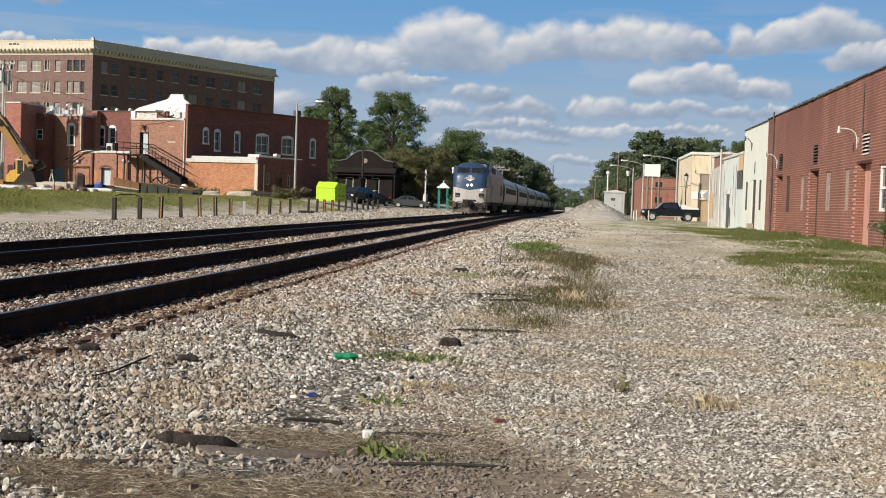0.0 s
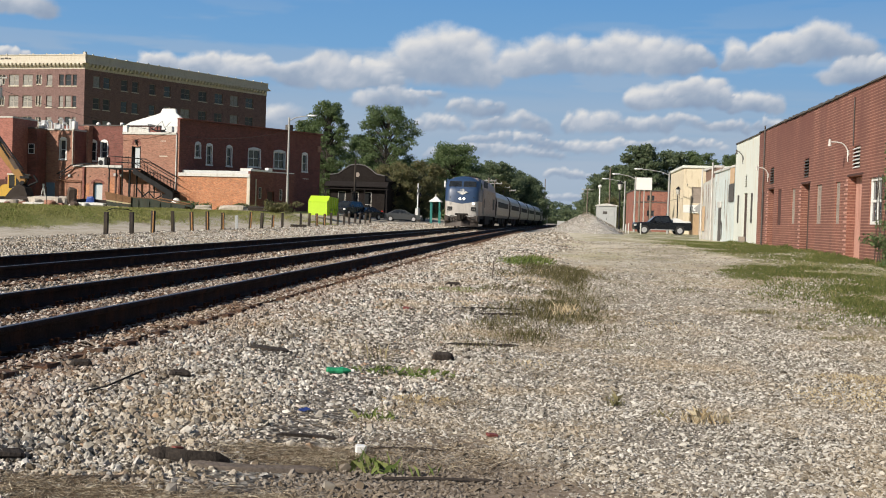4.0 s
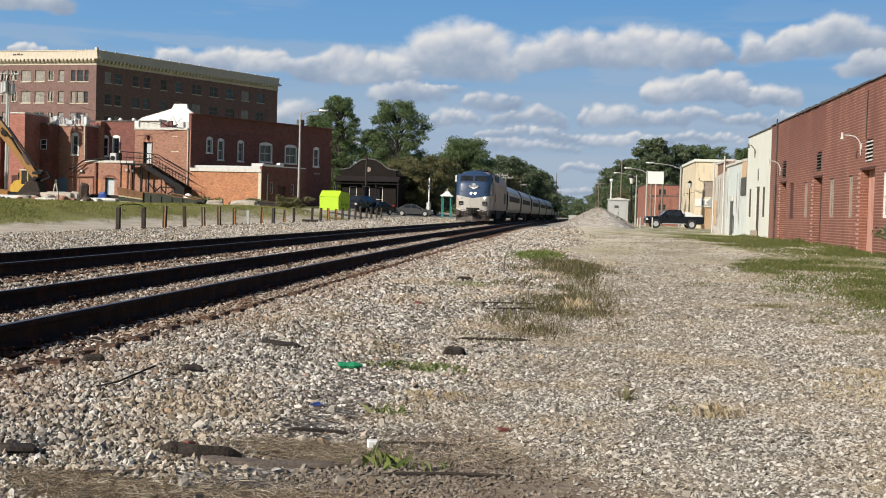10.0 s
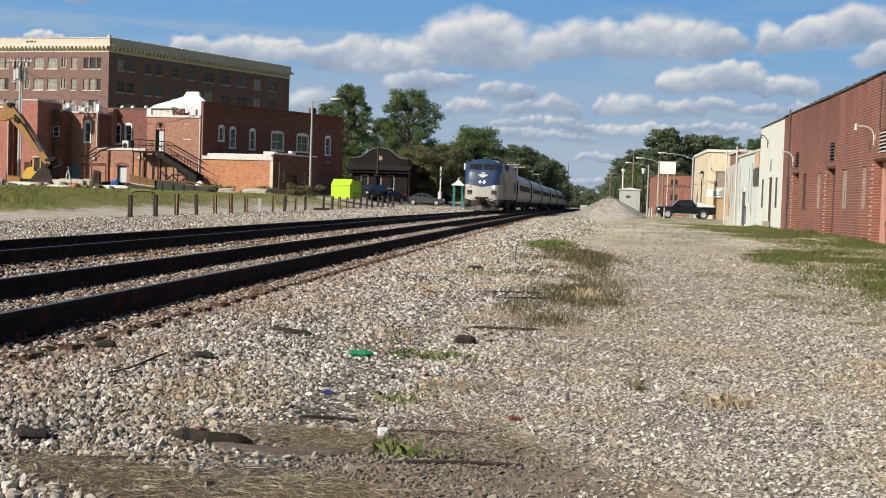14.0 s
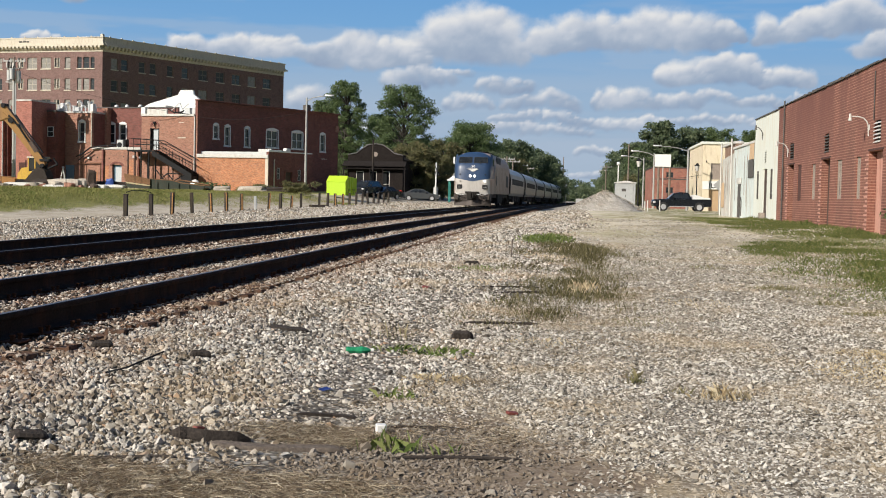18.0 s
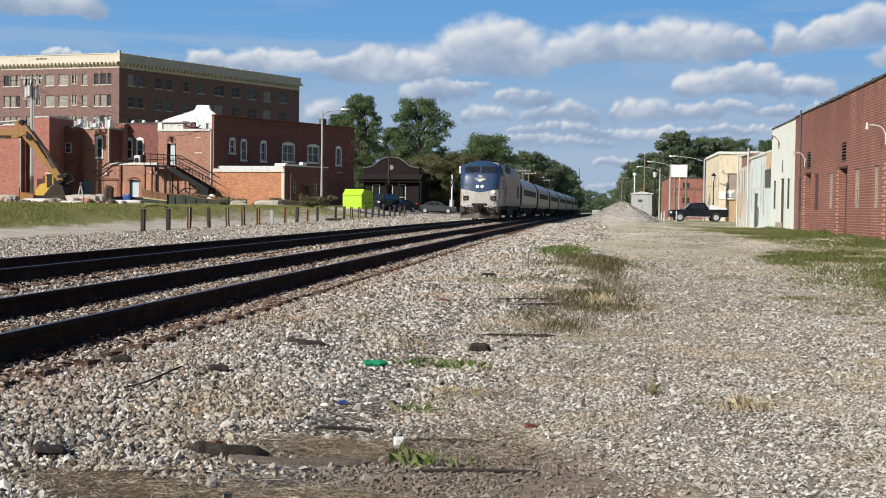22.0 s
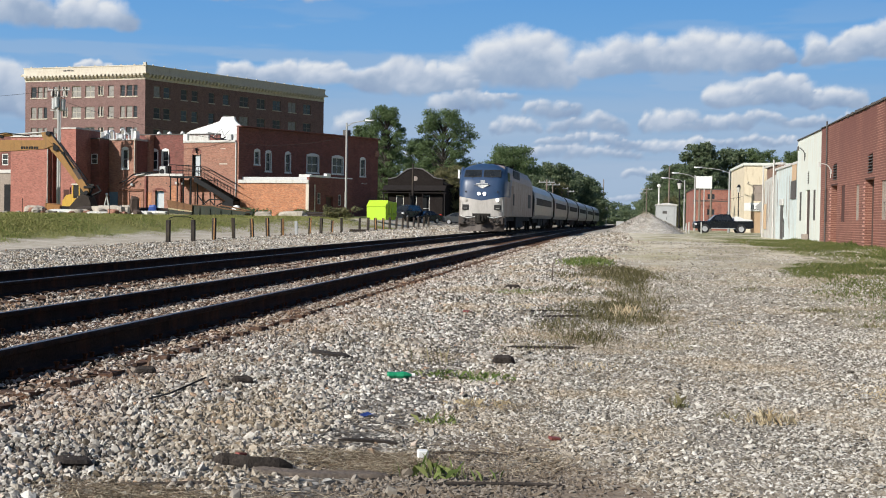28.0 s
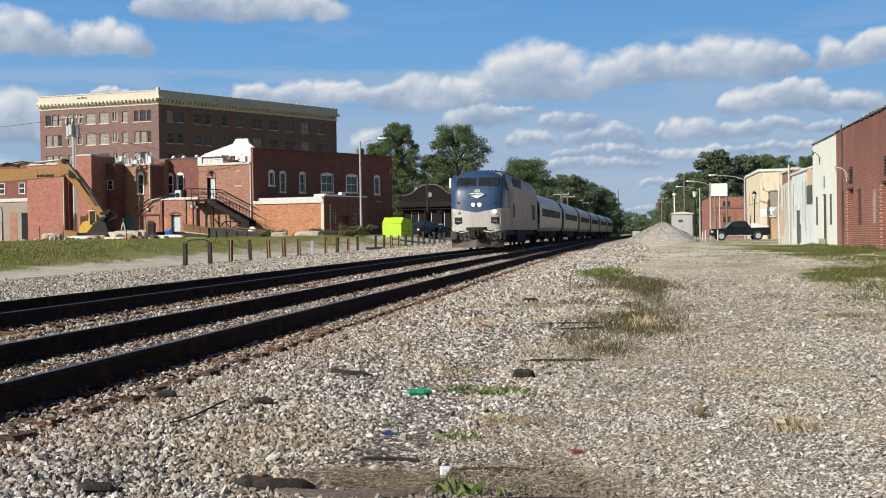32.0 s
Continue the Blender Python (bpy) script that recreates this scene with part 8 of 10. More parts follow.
# ---- sky backdrop with drifting cumulus ----
CLOUDS_HIGH = [(-13.4, -9.9, 5.88, 7.71), (-10.4, -7.8, 5.98, 7.49), (-8.2, -3.3, 6.23, 9.03), (-3.5, -0.9, 6.75, 8.48), (-2.0, 1.2, 6.9, 8.83), (0.8, 5.2, 6.85, 9.08), (4.8, 6.4, 7.32, 8.33),
               (7.0, 9.1, 7.2, 8.59), (8.3, 10.5, 7.46, 8.83), (10.3, 13.3, 7.57, 9.46), (11.8, 14.6, 6.57, 8.17), (2.9, 5.1, 5.32, 6.61), (4.6, 7.4, 5.41, 6.94), (7.2, 9.7, 5.23, 6.32),
               (-20.0, -17.4, 6.11, 7.33), (-17.9, -15.6, 6.22, 7.55), (-16.3, -13.6, 6.19, 7.55), (-26.0, -24.6, 6.43, 7.04)]
CLOUDS_LOW = [(-9.9, -6.7, 5.17, 6.35), (-7.8, -5.9, 5.62, 6.19), (-5.6, -3.2, 4.91, 5.88), (-7.2, -4.8, 4.2, 4.91), (-4.3, -1.1, 4.17, 5.17), (-4.8, -0.3, 3.52, 4.23), (-0.3, 2.8, 4.28, 5.27),
              (2.3, 4.7, 4.33, 5.11), (4.5, 6.4, 4.5, 5.19), (6.2, 8.3, 4.4, 5.04), (8.4, 10.4, 4.56, 5.19), (-6.6, -0.2, 2.96, 3.68), (-1.3, 2.4, 3.34, 4.13), (1.1, 7.5, 3.57, 4.14),
              (-0.7, 1.4, 2.15, 2.63), (-14.0, -12.7, 3.92, 5.23), (-11.1, -9.5, 2.6, 3.52), (-1.5, 1.1, 1.08, 1.56)]
CLOUDS_SIDE = [(-31.5, -27.5, 8.23, 10.48), (-27.2, -23.9, 8.34, 9.97), (-23.8, -19.6, 10.06, 11.94), (-20.2, -14.7, 9.99, 11.64), (-30.6, -28.5, 4.26, 6.87), (-32.5, -30.0, 2.01, 4.0),
               (-40.0, -33.0, 6.0, 9.0), (16.0, 22.0, 6.8, 9.4), (20.0, 28.0, 5.0, 7.2), (30.0, 40.0, 6.0, 10.0)]


def fractal(rs, shape, cells, octaves=5):
    """Smooth value noise summed over octaves, about zero."""
    out = np.zeros(shape)
    for o in range(octaves):
        n0, n1 = int(cells[0] * 2 ** o) + 2, int(cells[1] * 2 ** o) + 2
        lat = rs.rand(n0, n1) - 0.5
        a = np.linspace(0, n0 - 1.001, shape[0])
        b = np.linspace(0, n1 - 1.001, shape[1])
        i, j = a.astype(int), b.astype(int)
        fa, fb = a - i, b - j
        fa, fb = (fa * fa * (3 - 2 * fa))[:, None], (fb * fb * (3 - 2 * fb))[None]
        v = (lat[i][:, j] * (1 - fa) + lat[i + 1][:, j] * fa) * (1 - fb) + (lat[i][:, j + 1] * (1 - fa) + lat[i + 1][:, j + 1] * fa) * fb
        out += v * 0.55 ** o
    return out


def sky_backdrop():
    rs = np.random.RandomState(12)
    az = np.arange(-46, 46.01, 0.115)
    el = np.concatenate([np.arange(-1.0, 13.0, 0.1), np.arange(13.0, 46.0, 1.5)])
    A, E = np.meshgrid(az, el)
    warp = fractal(rs, A.shape, (12, 60), 5)
    warp2 = fractal(rs, A.shape, (12, 60), 5)
    a2, e2 = A + 0.55 * warp, E + 0.42 * warp2
    dens, shade = np.full(A.shape, -1.0), np.zeros(A.shape)
    for layer, soft in ((CLOUDS_HIGH + CLOUDS_SIDE, 1.0), (CLOUDS_LOW, 0.9)):
        for a0, a1, base, top in layer:
            w, h = a1 - a0, top - base
            n = int(10 + 5 * w)
            for k in range(n):
                f = (k + rs.rand()) / n
                hump = (0.45 + 0.55 * math.sin(math.pi * f) ** 0.7)
                r = h * rs.uniform(0.22, 0.42) * (0.6 + 0.5 * hump)
                ca, ce = a0 + w * f, base + 0.12 * h + (h * 1.0 * hump - r) * rs.uniform(0.25, 1.0)
                ce = min(ce, base + h - r)
                win = (slice(None), slice(max(0, int((ca - 3 * r - az[0]) / 0.115)), int((ca + 3 * r - az[0]) / 0.115) + 1))
                da, de = (a2[win] - ca) / (r * 1.35), (e2[win] - ce) / r
                e3 = 0.65 * E[win] + 0.35 * e2[win]
                foot = base + 0.16 * h
                flat = np.where(e3 < foot, (foot - e3) / ((0.34 if soft == 1.0 else 0.55) * h), 0)
                d = (1 - np.sqrt(da * da + np.where(de < 0, 0.35, 1.0) * de * de) - flat) * (1.0 if soft == 1.0 else 0.7)
                lit = np.clip(0.52 + 0.42 * de - 0.26 * da, 0, 1) * np.clip(0.08 + 1.25 * (e3 - base) / h, 0.0, 1.0)
                lit = lit + 0.10 * soft
                take = d > dens[win]
                mixw = np.clip((d - dens[win]) * 2.2, 0, 1)
                shade[win] = np.where(take, shade[win] * (1 - mixw) + lit * mixw, shade[win])
                dens[win] = np.maximum(dens[win], d)
    haze = np.clip(fractal(rs, A.shape, (26, 9), 5) * 1.7 + 0.50, 0, 0.9) * np.exp(-((E - 2.6) / 3.2) ** 2)
    haze = np.maximum(haze, np.clip(fractal(rs, A.shape, (20, 14), 5) * 2.0 + 0.05, 0, 0.45) * np.exp(-((E - 6.5) / 3.0) ** 2))
    shade += 0.30 * warp * (dens > -0.3)
    R = 4000.0
    v = np.stack([R * np.sin(np.radians(A)), R * np.cos(np.radians(A)), R * np.tan(np.radians(E))], -1).reshape(-1, 3)
    ny, nx = A.shape
    i = np.arange((ny - 1) * (nx - 1))
    q = (i // (nx - 1)) * nx + i % (nx - 1)
    me = raw_mesh("sky_backdrop", v, np.stack([q, q + 1, q + nx + 1, q + nx], 1), None, True)
    me.materials.clear()
    for name, val in (("cloud_cover", dens), ("cloud_shade", shade), ("cloud_haze", haze), ("sky_height", E)):
        at = me.attributes.new(name, "FLOAT", "POINT")
        at.data.foreach_set("value", val.astype(np.float32).ravel())
    m, nt, b = material("sky_and_cloud")
    nt.nodes.remove(b)

    def attr(name):
        n = nt.nodes.new("ShaderNodeAttribute")
        n.attribute_name = name
        return n.outputs["Fac"]

    hgt = nt.nodes.new("ShaderNodeMapRange")
    hgt.inputs[1].default_value, hgt.inputs[2].default_value = 0.0, 20.0
    nt.links.new(attr("sky_height"), hgt.inputs[0])
    blue = ramp(nt, hgt.outputs[0], [(0.0, srgb("b0bcc8")), (0.10, srgb("a9bacc")), (0.24, srgb("98b6d2")), (0.40, srgb("7cacd8")), (0.6, srgb("659dd4")), (1.0, srgb("4a86ca"))])
    v3 = coords(nt)
    fine = noise_tex(nt, v3, 0.020, 9, 0.68)
    add = nt.nodes.new("ShaderNodeMath")
    add.operation = "MULTIPLY_ADD"
    add.inputs[1].default_value = 0.55
    nt.links.new(fine, add.inputs[0])
    nt.links.new(attr("cloud_cover"), add.inputs[2])
    alpha = nt.nodes.new("ShaderNodeMapRange")
    alpha.interpolation_type = "SMOOTHSTEP"
    alpha.inputs[1].default_value, alpha.inputs[2].default_value = 0.10, 0.88
    nt.links.new(add.outputs[0], alpha.inputs[0])
    sh = nt.nodes.new("ShaderNodeMath")
    sh.operation = "MULTIPLY_ADD"
    sh.inputs[1].default_value = 0.30
    nt.links.new(noise_tex(nt, v3, 0.010, 6, 0.6), sh.inputs[0])
    nt.links.new(attr("cloud_shade"), sh.inputs[2])
    white = ramp(nt, sh.outputs[0], [(0.14, srgb("93a4bc")), (0.40, srgb("a9b6c7")), (0.66, srgb("cbd0d8")), (0.95, srgb("ebe9e6"))])
    hz = mix(nt, attr("cloud_haze"), blue, srgb("b0bfd0"))
    col = mix(nt, alpha.outputs[0], hz, white)
    em = nt.nodes.new("ShaderNodeEmission")
    nt.links.new(col, em.inputs[0])
    em.inputs[1].default_value = 0.755
    nt.links.new(em.outputs[0], nt.nodes["Material Output"].inputs[0])
    me.materials.append(m)
    ob = new("backdrop", me)
    return tagged(ob, "blue sky with drifting white cumulus clouds", "sky", kind="structure")


backdrop = sky_backdrop()


# ---- crushed stone, grass and litter ----
def stone_mat(name, stops):
    m, nt, b = material(name)
    geo = nt.nodes.new("ShaderNodeNewGeometry")
    col = ramp(nt, geo.outputs["Random Per Island"], stops)
    v = coords(nt)
    col = mix(nt, ramp(nt, noise_tex(nt, v, 45, 6, 0.75), [(0.38, lin(0, 0, 0)), (0.72, lin(0.5, 0.5, 0.5))]), col, lin(0.20, 0.165, 0.125))
    # dust and dead grass in broad patches, and dark soil trodden into the near hollow
    col = mix(nt, ramp(nt, noise_tex(nt, stretch(nt, v, 0.7, 0.5, 0.5), 1.0, 7, 0.7), [(0.47, lin(0, 0, 0)), (0.62, lin(0.5, 0.5, 0.5))]), col, lin(0.36, 0.275, 0.17))
    mp = nt.nodes.new("ShaderNodeMapping")
    mp.vector_type = "TEXTURE"
    mp.inputs["Location"].default_value, mp.inputs["Scale"].default_value = (-0.75, 5.9, 0), (2.1, 2.0, 1e6)
    nt.links.new(v, mp.inputs[0])
    ln = nt.nodes.new("ShaderNodeVectorMath")
    ln.operation = "LENGTH"
    nt.links.new(mp.outputs[0], ln.inputs[0])
    ad = nt.nodes.new("ShaderNodeMath")
    nt.links.new(ln.outputs["Value"], ad.inputs[0])
    nt.links.new(noise_tex(nt, v, 2.2, 6, 0.7), ad.inputs[1])
    col = mix(nt, ramp(nt, ad.outputs[0], [(0.85, lin(0.74, 0.74, 0.74)), (1.0, lin(0, 0, 0))]), col, lin(0.14, 0.107, 0.076))
    # iron staining beside the rails
    sep = nt.nodes.new("ShaderNodeSeparateXYZ")
    nt.links.new(v, sep.inputs[0])
    near = nt.nodes.new("ShaderNodeMapRange")
    near.inputs[1].default_value, near.inputs[2].default_value = -2.6, -3.7
    nt.links.new(sep.outputs[0], near.inputs[0])
    mul = nt.nodes.new("ShaderNodeMath")
    mul.operation = "MULTIPLY"
    past = nt.nodes.new("ShaderNodeMapRange")
    past.inputs[1].default_value, past.inputs[2].default_value = -11.2, -10.2
    nt.links.new(sep.outputs[0], past.inputs[0])
    both = nt.nodes.new("ShaderNodeMath")
    both.operation = "MULTIPLY"
    nt.links.new(near.outputs[0], both.inputs[0])
    nt.links.new(past.outputs[0], both.inputs[1])
    nt.links.new(both.outputs[0], mul.inputs[0])
    nt.links.new(ramp(nt, noise_tex(nt, v, 2.0, 5), [(0.35, lin(0, 0, 0)), (0.6, lin(0.42, 0.42, 0.42))]), mul.inputs[1])
    col = mix(nt, mul.outputs[0], col, lin(0.27, 0.14, 0.075))
    nt.links.new(col, b.inputs["Base Color"])
    b.inputs["Roughness"].default_value = 0.9
    b.inputs["Specular IOR Level"].default_value = 0.25
    bump(nt, b, noise_tex(nt, v, 70, 5, 0.7), 0.35, 0.004)
    return m


M_STONE_A = stone_mat("ballast_stone", [(0.0, lin(0.035, 0.032, 0.029)), (0.18, lin(0.11, 0.10, 0.088)), (0.42, lin(0.32, 0.30, 0.265)), (0.74, lin(0.54, 0.515, 0.465)), (0.93, lin(0.80, 0.775, 0.72)), (1.0, lin(0.34, 0.21, 0.13))])
M_STONE_B = stone_mat("yard_gravel", [(0.0, lin(0.08, 0.07, 0.058)), (0.25, lin(0.23, 0.21, 0.175)), (0.6, lin(0.47, 0.445, 0.395)), (1.0, lin(0.68, 0.655, 0.60))])
GOLD = (1 + 5 ** 0.5) / 2
LUMP = np.array([(0, u, w * GOLD) for u in (-1, 1) for w in (-1, 1)] + [(u, w * GOLD, 0) for u in (-1, 1) for w in (-1, 1)] + [(w * GOLD, 0, u) for u in (-1, 1) for w in (-1, 1)], float) / (1 + GOLD ** 2) ** 0.5
hull_ = bmesh.new()
for q in LUMP:
    hull_.verts.new(q)
bmesh.ops.convex_hull(hull_, input=hull_.verts)
hull_.verts.index_update()
LUMP_T = np.array([[v_.index for v_ in f_.verts] for f_ in hull_.faces])
hull_.free()
fast_ground = np.vectorize(ground_z)


def stones(rs, pts, lo, hi, flat=0.8, sink=0.35):
    """Angular broken stones of random size and turn lying on the ground at pts (x, y)."""
    n = len(pts)
    s = rs.uniform(lo, hi, n) * (0.75 + 0.7 * rs.rand(n) ** 3)
    v = LUMP[None] * rs.uniform(0.55, 1.15, (n, 12, 1)) + rs.uniform(-0.16, 0.16, (n, 12, 3))
    # broken flat across several faces
    for axis in (0, 1, 2):
        cut = rs.uniform(0.32, 0.8, (n, 1))
        v[:, :, axis] = np.minimum(v[:, :, axis], cut)
    low = rs.uniform(0.35, 0.85, (n, 1))
    v[:, :, 1] = np.maximum(v[:, :, 1], -low)
    v = v * (s[:, None, None] * 0.72) * np.stack([rs.uniform(0.9, 1.35, n), rs.uniform(0.65, 1.0, n), np.full(n, flat) * rs.uniform(0.7, 1.15, n)], -1)[:, None]
    q = rs.normal(size=(n, 4)) * (0.8, 0.8, 1.0, 1.0)
    q /= np.linalg.norm(q, axis=1)[:, None]
    bx, by, bz, w = (q[:, k, None] for k in range(4))
    x, y, z = v[..., 0], v[..., 1], v[..., 2]
    tx, ty, tz = 2 * (by * z - bz * y), 2 * (bz * x - bx * z), 2 * (bx * y - by * x)
    x, y, z = x + w * tx + by * tz - bz * ty, y + w * ty + bz * tx - bx * tz, z + w * tz + bx * ty - by * tx
    g0 = fast_ground(pts[:, 0], pts[:, 1]) + s * flat * (0.5 - sink) * rs.uniform(0.2, 1.5, n)
    out = np.stack([x + pts[:, :1], y + pts[:, 1:], z + g0[:, None]], -1).reshape(-1, 3)
    f = (LUMP_T[None] + 12 * np.arange(n)[:, None, None]).reshape(-1, 3)
    return out, f


OCTA = np.array([(1, 0, 0), (0, 1, 0), (-1, 0, 0), (0, -1, 0), (0, 0, 1), (0, 0, -1)], float)
OCTA_T = np.array([(0, 1, 4), (1, 2, 4), (2, 3, 4), (3, 0, 4), (1, 0, 5), (2, 1, 5), (3, 2, 5), (0, 3, 5)])


def chips(rs, pts, lo, hi, flat=0.5, sink=0.3):
    """Small broken chips lying flat on the ground."""
    n = len(pts)
    s = rs.uniform(lo, hi, n) * (0.75 + 0.8 * rs.rand(n) ** 3)
    v = OCTA[None] * rs.uniform(0.6, 1.1, (n, 6, 1)) + rs.uniform(-0.3, 0.3, (n, 6, 3))
    v = v * s[:, None, None] * 0.62 * np.stack([rs.uniform(0.9, 1.4, n), rs.uniform(0.6, 1.0, n), np.full(n, flat) * rs.uniform(0.7, 1.3, n)], -1)[:, None]
    a = rs.uniform(0, 6.28, n)[:, None]
    ca, sa, tilt = np.cos(a), np.sin(a), rs.normal(scale=0.3, size=n)[:, None]
    x, y = v[..., 0] * ca - v[..., 1] * sa, v[..., 0] * sa + v[..., 1] * ca
    z = v[..., 2] + tilt * x + fast_ground(pts[:, 0], pts[:, 1])[:, None] + (s * flat * (0.5 - sink))[:, None]
    out = np.stack([x + pts[:, :1], y + pts[:, 1:], z], -1).reshape(-1, 3)
    return out, (OCTA_T[None] + 6 * np.arange(n)[:, None, None]).reshape(-1, 3)


def scatter(rs, x0, x1, y0, y1, step, keep=1.0):
    xs_, ys_ = np.meshgrid(np.arange(x0, x1, step), np.arange(y0, y1, step))
    p = np.stack([xs_.ravel(), ys_.ravel()], -1) + rs.uniform(-0.5, 0.5, (xs_.size, 2)) * step * 1.2
    return p[rs.rand(len(p)) < keep]


STRAW = ((-1.75, 5.1, 0.75, 0.34), (-1.15, 5.3, 0.6, 0.36), (-1.35, 6.42, 0.45, 0.26), (0.15, 5.7, 0.5, 0.4), (-0.75, 7.1, 0.38, 0.3))


def off_straw(p):
    """Thins the stones out where straw or bare earth lies."""
    keep = np.ones(len(p), bool)
    for x, y, a, b in STRAW:
        keep &= (((p[:, 0] - x) / a) ** 2 + ((p[:, 1] - y) / b) ** 2 > 1) | (rs.rand(len(p)) < 0.38)
    return p[keep]


def off_rails(p):
    """Leaves the ties and rails of both tracks clear, but for the odd stone between them."""
    keep = np.ones(len(p), bool)
    for base in (TRACK_A, TRACK_B):
        keep &= np.abs(p[:, 0] - base) > 1.25
    return p[keep]


def stuff(name, sets, mat, label, category):
    vs, fs, n = [], [], 0
    for v, f in sets:
        vs.append(v)
        fs.append(f + n)
        n += len(v)
    return tagged(part(name, raw_mesh(name, np.concatenate(vs), np.concatenate(fs), mat), None), label, category, kind="stuff")


rs = np.random.RandomState(77)
verge = lambda p: p[p[:, 0] > -20.6 + 0.35 * np.sin(p[:, 1] * 0.35) + rs.normal(scale=0.45, size=len(p))]
edge = lambda p: p[p[:, 0] < -1.25 + 0.9 * np.sin(p[:, 1] * 0.7) * 0.4 + rs.normal(scale=0.35, size=len(p)) + 0.035 * np.maximum(0, p[:, 1] - 8)]
sets = [stones(rs, off_straw(edge(scatter(rs, -3.62, 0.6, 4.4, 9.5, 0.033))), 0.020, 0.044, 0.85, 0.3), stones(rs, off_straw(edge(scatter(rs, -3.62, 0.6, 4.4, 9.5, 0.034))), 0.016, 0.032), chips(rs, off_straw(edge(scatter(rs, -3.62, 0.6, 4.4, 9.5, 0.042))), 0.018, 0.034, 0.8, 0.4),
        stones(rs, edge(scatter(rs, -3.62, 1.2, 9.5, 15, 0.036)), 0.022, 0.044), chips(rs, edge(scatter(rs, -3.62, 1.2, 9.5, 15, 0.06)), 0.02, 0.04, 0.8, 0.4),
        stones(rs, edge(scatter(rs, -3.5, 1.6, 15, 26, 0.048)), 0.030, 0.056), stones(rs, edge(scatter(rs, -3.5, 2.0, 26, 50, 0.08)), 0.042, 0.078, 0.7),
        stones(rs, off_rails(scatter(rs, -7.6, -6.0, 6, 30, 0.052)), 0.034, 0.062), stones(rs, off_rails(scatter(rs, -7.6, -6.0, 30, 64, 0.11)), 0.06, 0.10), stones(rs, off_rails(scatter(rs, -7.6, -6.0, 64, 110, 0.2)), 0.1, 0.16, 0.5),
        stones(rs, off_rails(scatter(rs, -13, -10.0, 16, 36, 0.068)), 0.034, 0.062), stones(rs, off_rails(verge(scatter(rs, -21.5, -10.0, 36, 64, 0.125))), 0.055, 0.095, 0.7),
        stones(rs, verge(scatter(rs, -21.5, -13.0, 22, 36, 0.10)), 0.045, 0.08, 0.7), stones(rs, off_rails(verge(scatter(rs, -21, -10.0, 64, 100, 0.20))), 0.08, 0.14, 0.6), stones(rs, off_rails(scatter(rs, -20, -10.0, 100, 135, 0.32)), 0.10, 0.17, 0.5),
        stones(rs, scatter(rs, -3.4, 0.6, 50, 95, 0.17), 0.07, 0.12, 0.55)]
# stones lodged between the ties
between = scatter(rs, TRACK_A - 1.2, TRACK_A + 1.25, 6, 34, 0.085)
ph = ((between[:, 1] - 3.0) / 0.52) % 1.0
between = between[(ph > 0.28) & (ph < 0.72)]
sets.append(stones(rs, between, 0.04, 0.075))
# fine broken stone and dust lying over the ties
for base, y0, y1, step, lo, hi in ((TRACK_A, 6, 20, 0.045, 0.022, 0.045), (TRACK_A, 20, 50, 0.09, 0.04, 0.07), (TRACK_B, 14, 60, 0.10, 0.03, 0.055)):
    p = scatter(rs, base - 1.3, base + 1.3, y0, y1, step, 0.7)
    p = p[np.abs(np.abs(p[:, 0] - base) - 0.755) > 0.11]
    v, f = chips(rs, p, lo, hi, 0.6, 0.4)
    sets.append((v + (0, 0, 0.045), f))
stuff("ballast", sets, M_STONE_A, "pale grey crushed stone ballast beside the rails", "ballast")


def patchy(p, k):
    p = off_straw(p)
    f = np.array([noise.noise(Vector((x * 0.8, y * 0.45, 3.0))) for x, y in p])
    return p[f + rs.uniform(-0.35, 0.35, len(p)) > k]


sets = [chips(rs, patchy(scatter(rs, -2.2, 4.6, 4.4, 9.0, 0.0235), -0.6), 0.013, 0.034, 0.5), chips(rs, patchy(scatter(rs, -1.5, 6, 9, 15, 0.034), -0.6), 0.016, 0.040, 0.5),
        chips(rs, patchy(scatter(rs, -1.2, 8, 15, 28, 0.075), -0.4), 0.026, 0.055, 0.5), chips(rs, patchy(scatter(rs, -1, 8.4, 28, 50, 0.16), 0.0), 0.03, 0.06, 0.4)]
sets += [stones(rs, off_straw(scatter(rs, -1.6, 4.6, 4.4, 9.0, 0.056, 0.8)), 0.015, 0.036, 0.6, 0.3), stones(rs, scatter(rs, -1.0, 6, 9, 15, 0.078, 0.8), 0.018, 0.038, 0.6, 0.3), stones(rs, scatter(rs, -0.6, 8, 15, 28, 0.13, 0.7), 0.022, 0.044, 0.5, 0.35),
         stones(rs, scatter(rs, -0.4, 8.2, 28, 50, 0.28, 0.7), 0.03, 0.06, 0.45, 0.35)]
stuff("yard_gravel", sets, M_STONE_B, "small pale gravel trodden into the yard", "gravel")
rs2 = np.random.RandomState(5)
a, r = rs2.uniform(0, 6.28, 6000), 3.2 * np.sqrt(rs2.rand(6000))
v, f = stones(rs2, np.stack([np.zeros(6000), np.full(6000, 99.0)], -1), 0.03, 0.068, 0.7)
off = np.repeat(np.stack([2.15 + r * np.cos(a), r * np.sin(a) * 1.05, 1.72 * (1 - r / 3.3) ** 0.95 + 0.02], -1), 12, 0)
heap_stones = raw_mesh("pile_stones", v + off, f, M_STONE_A)
tagged(part("pile_stones", heap_stones, None), "loose pale stones over the gravel pile", "gravel", kind="stuff")


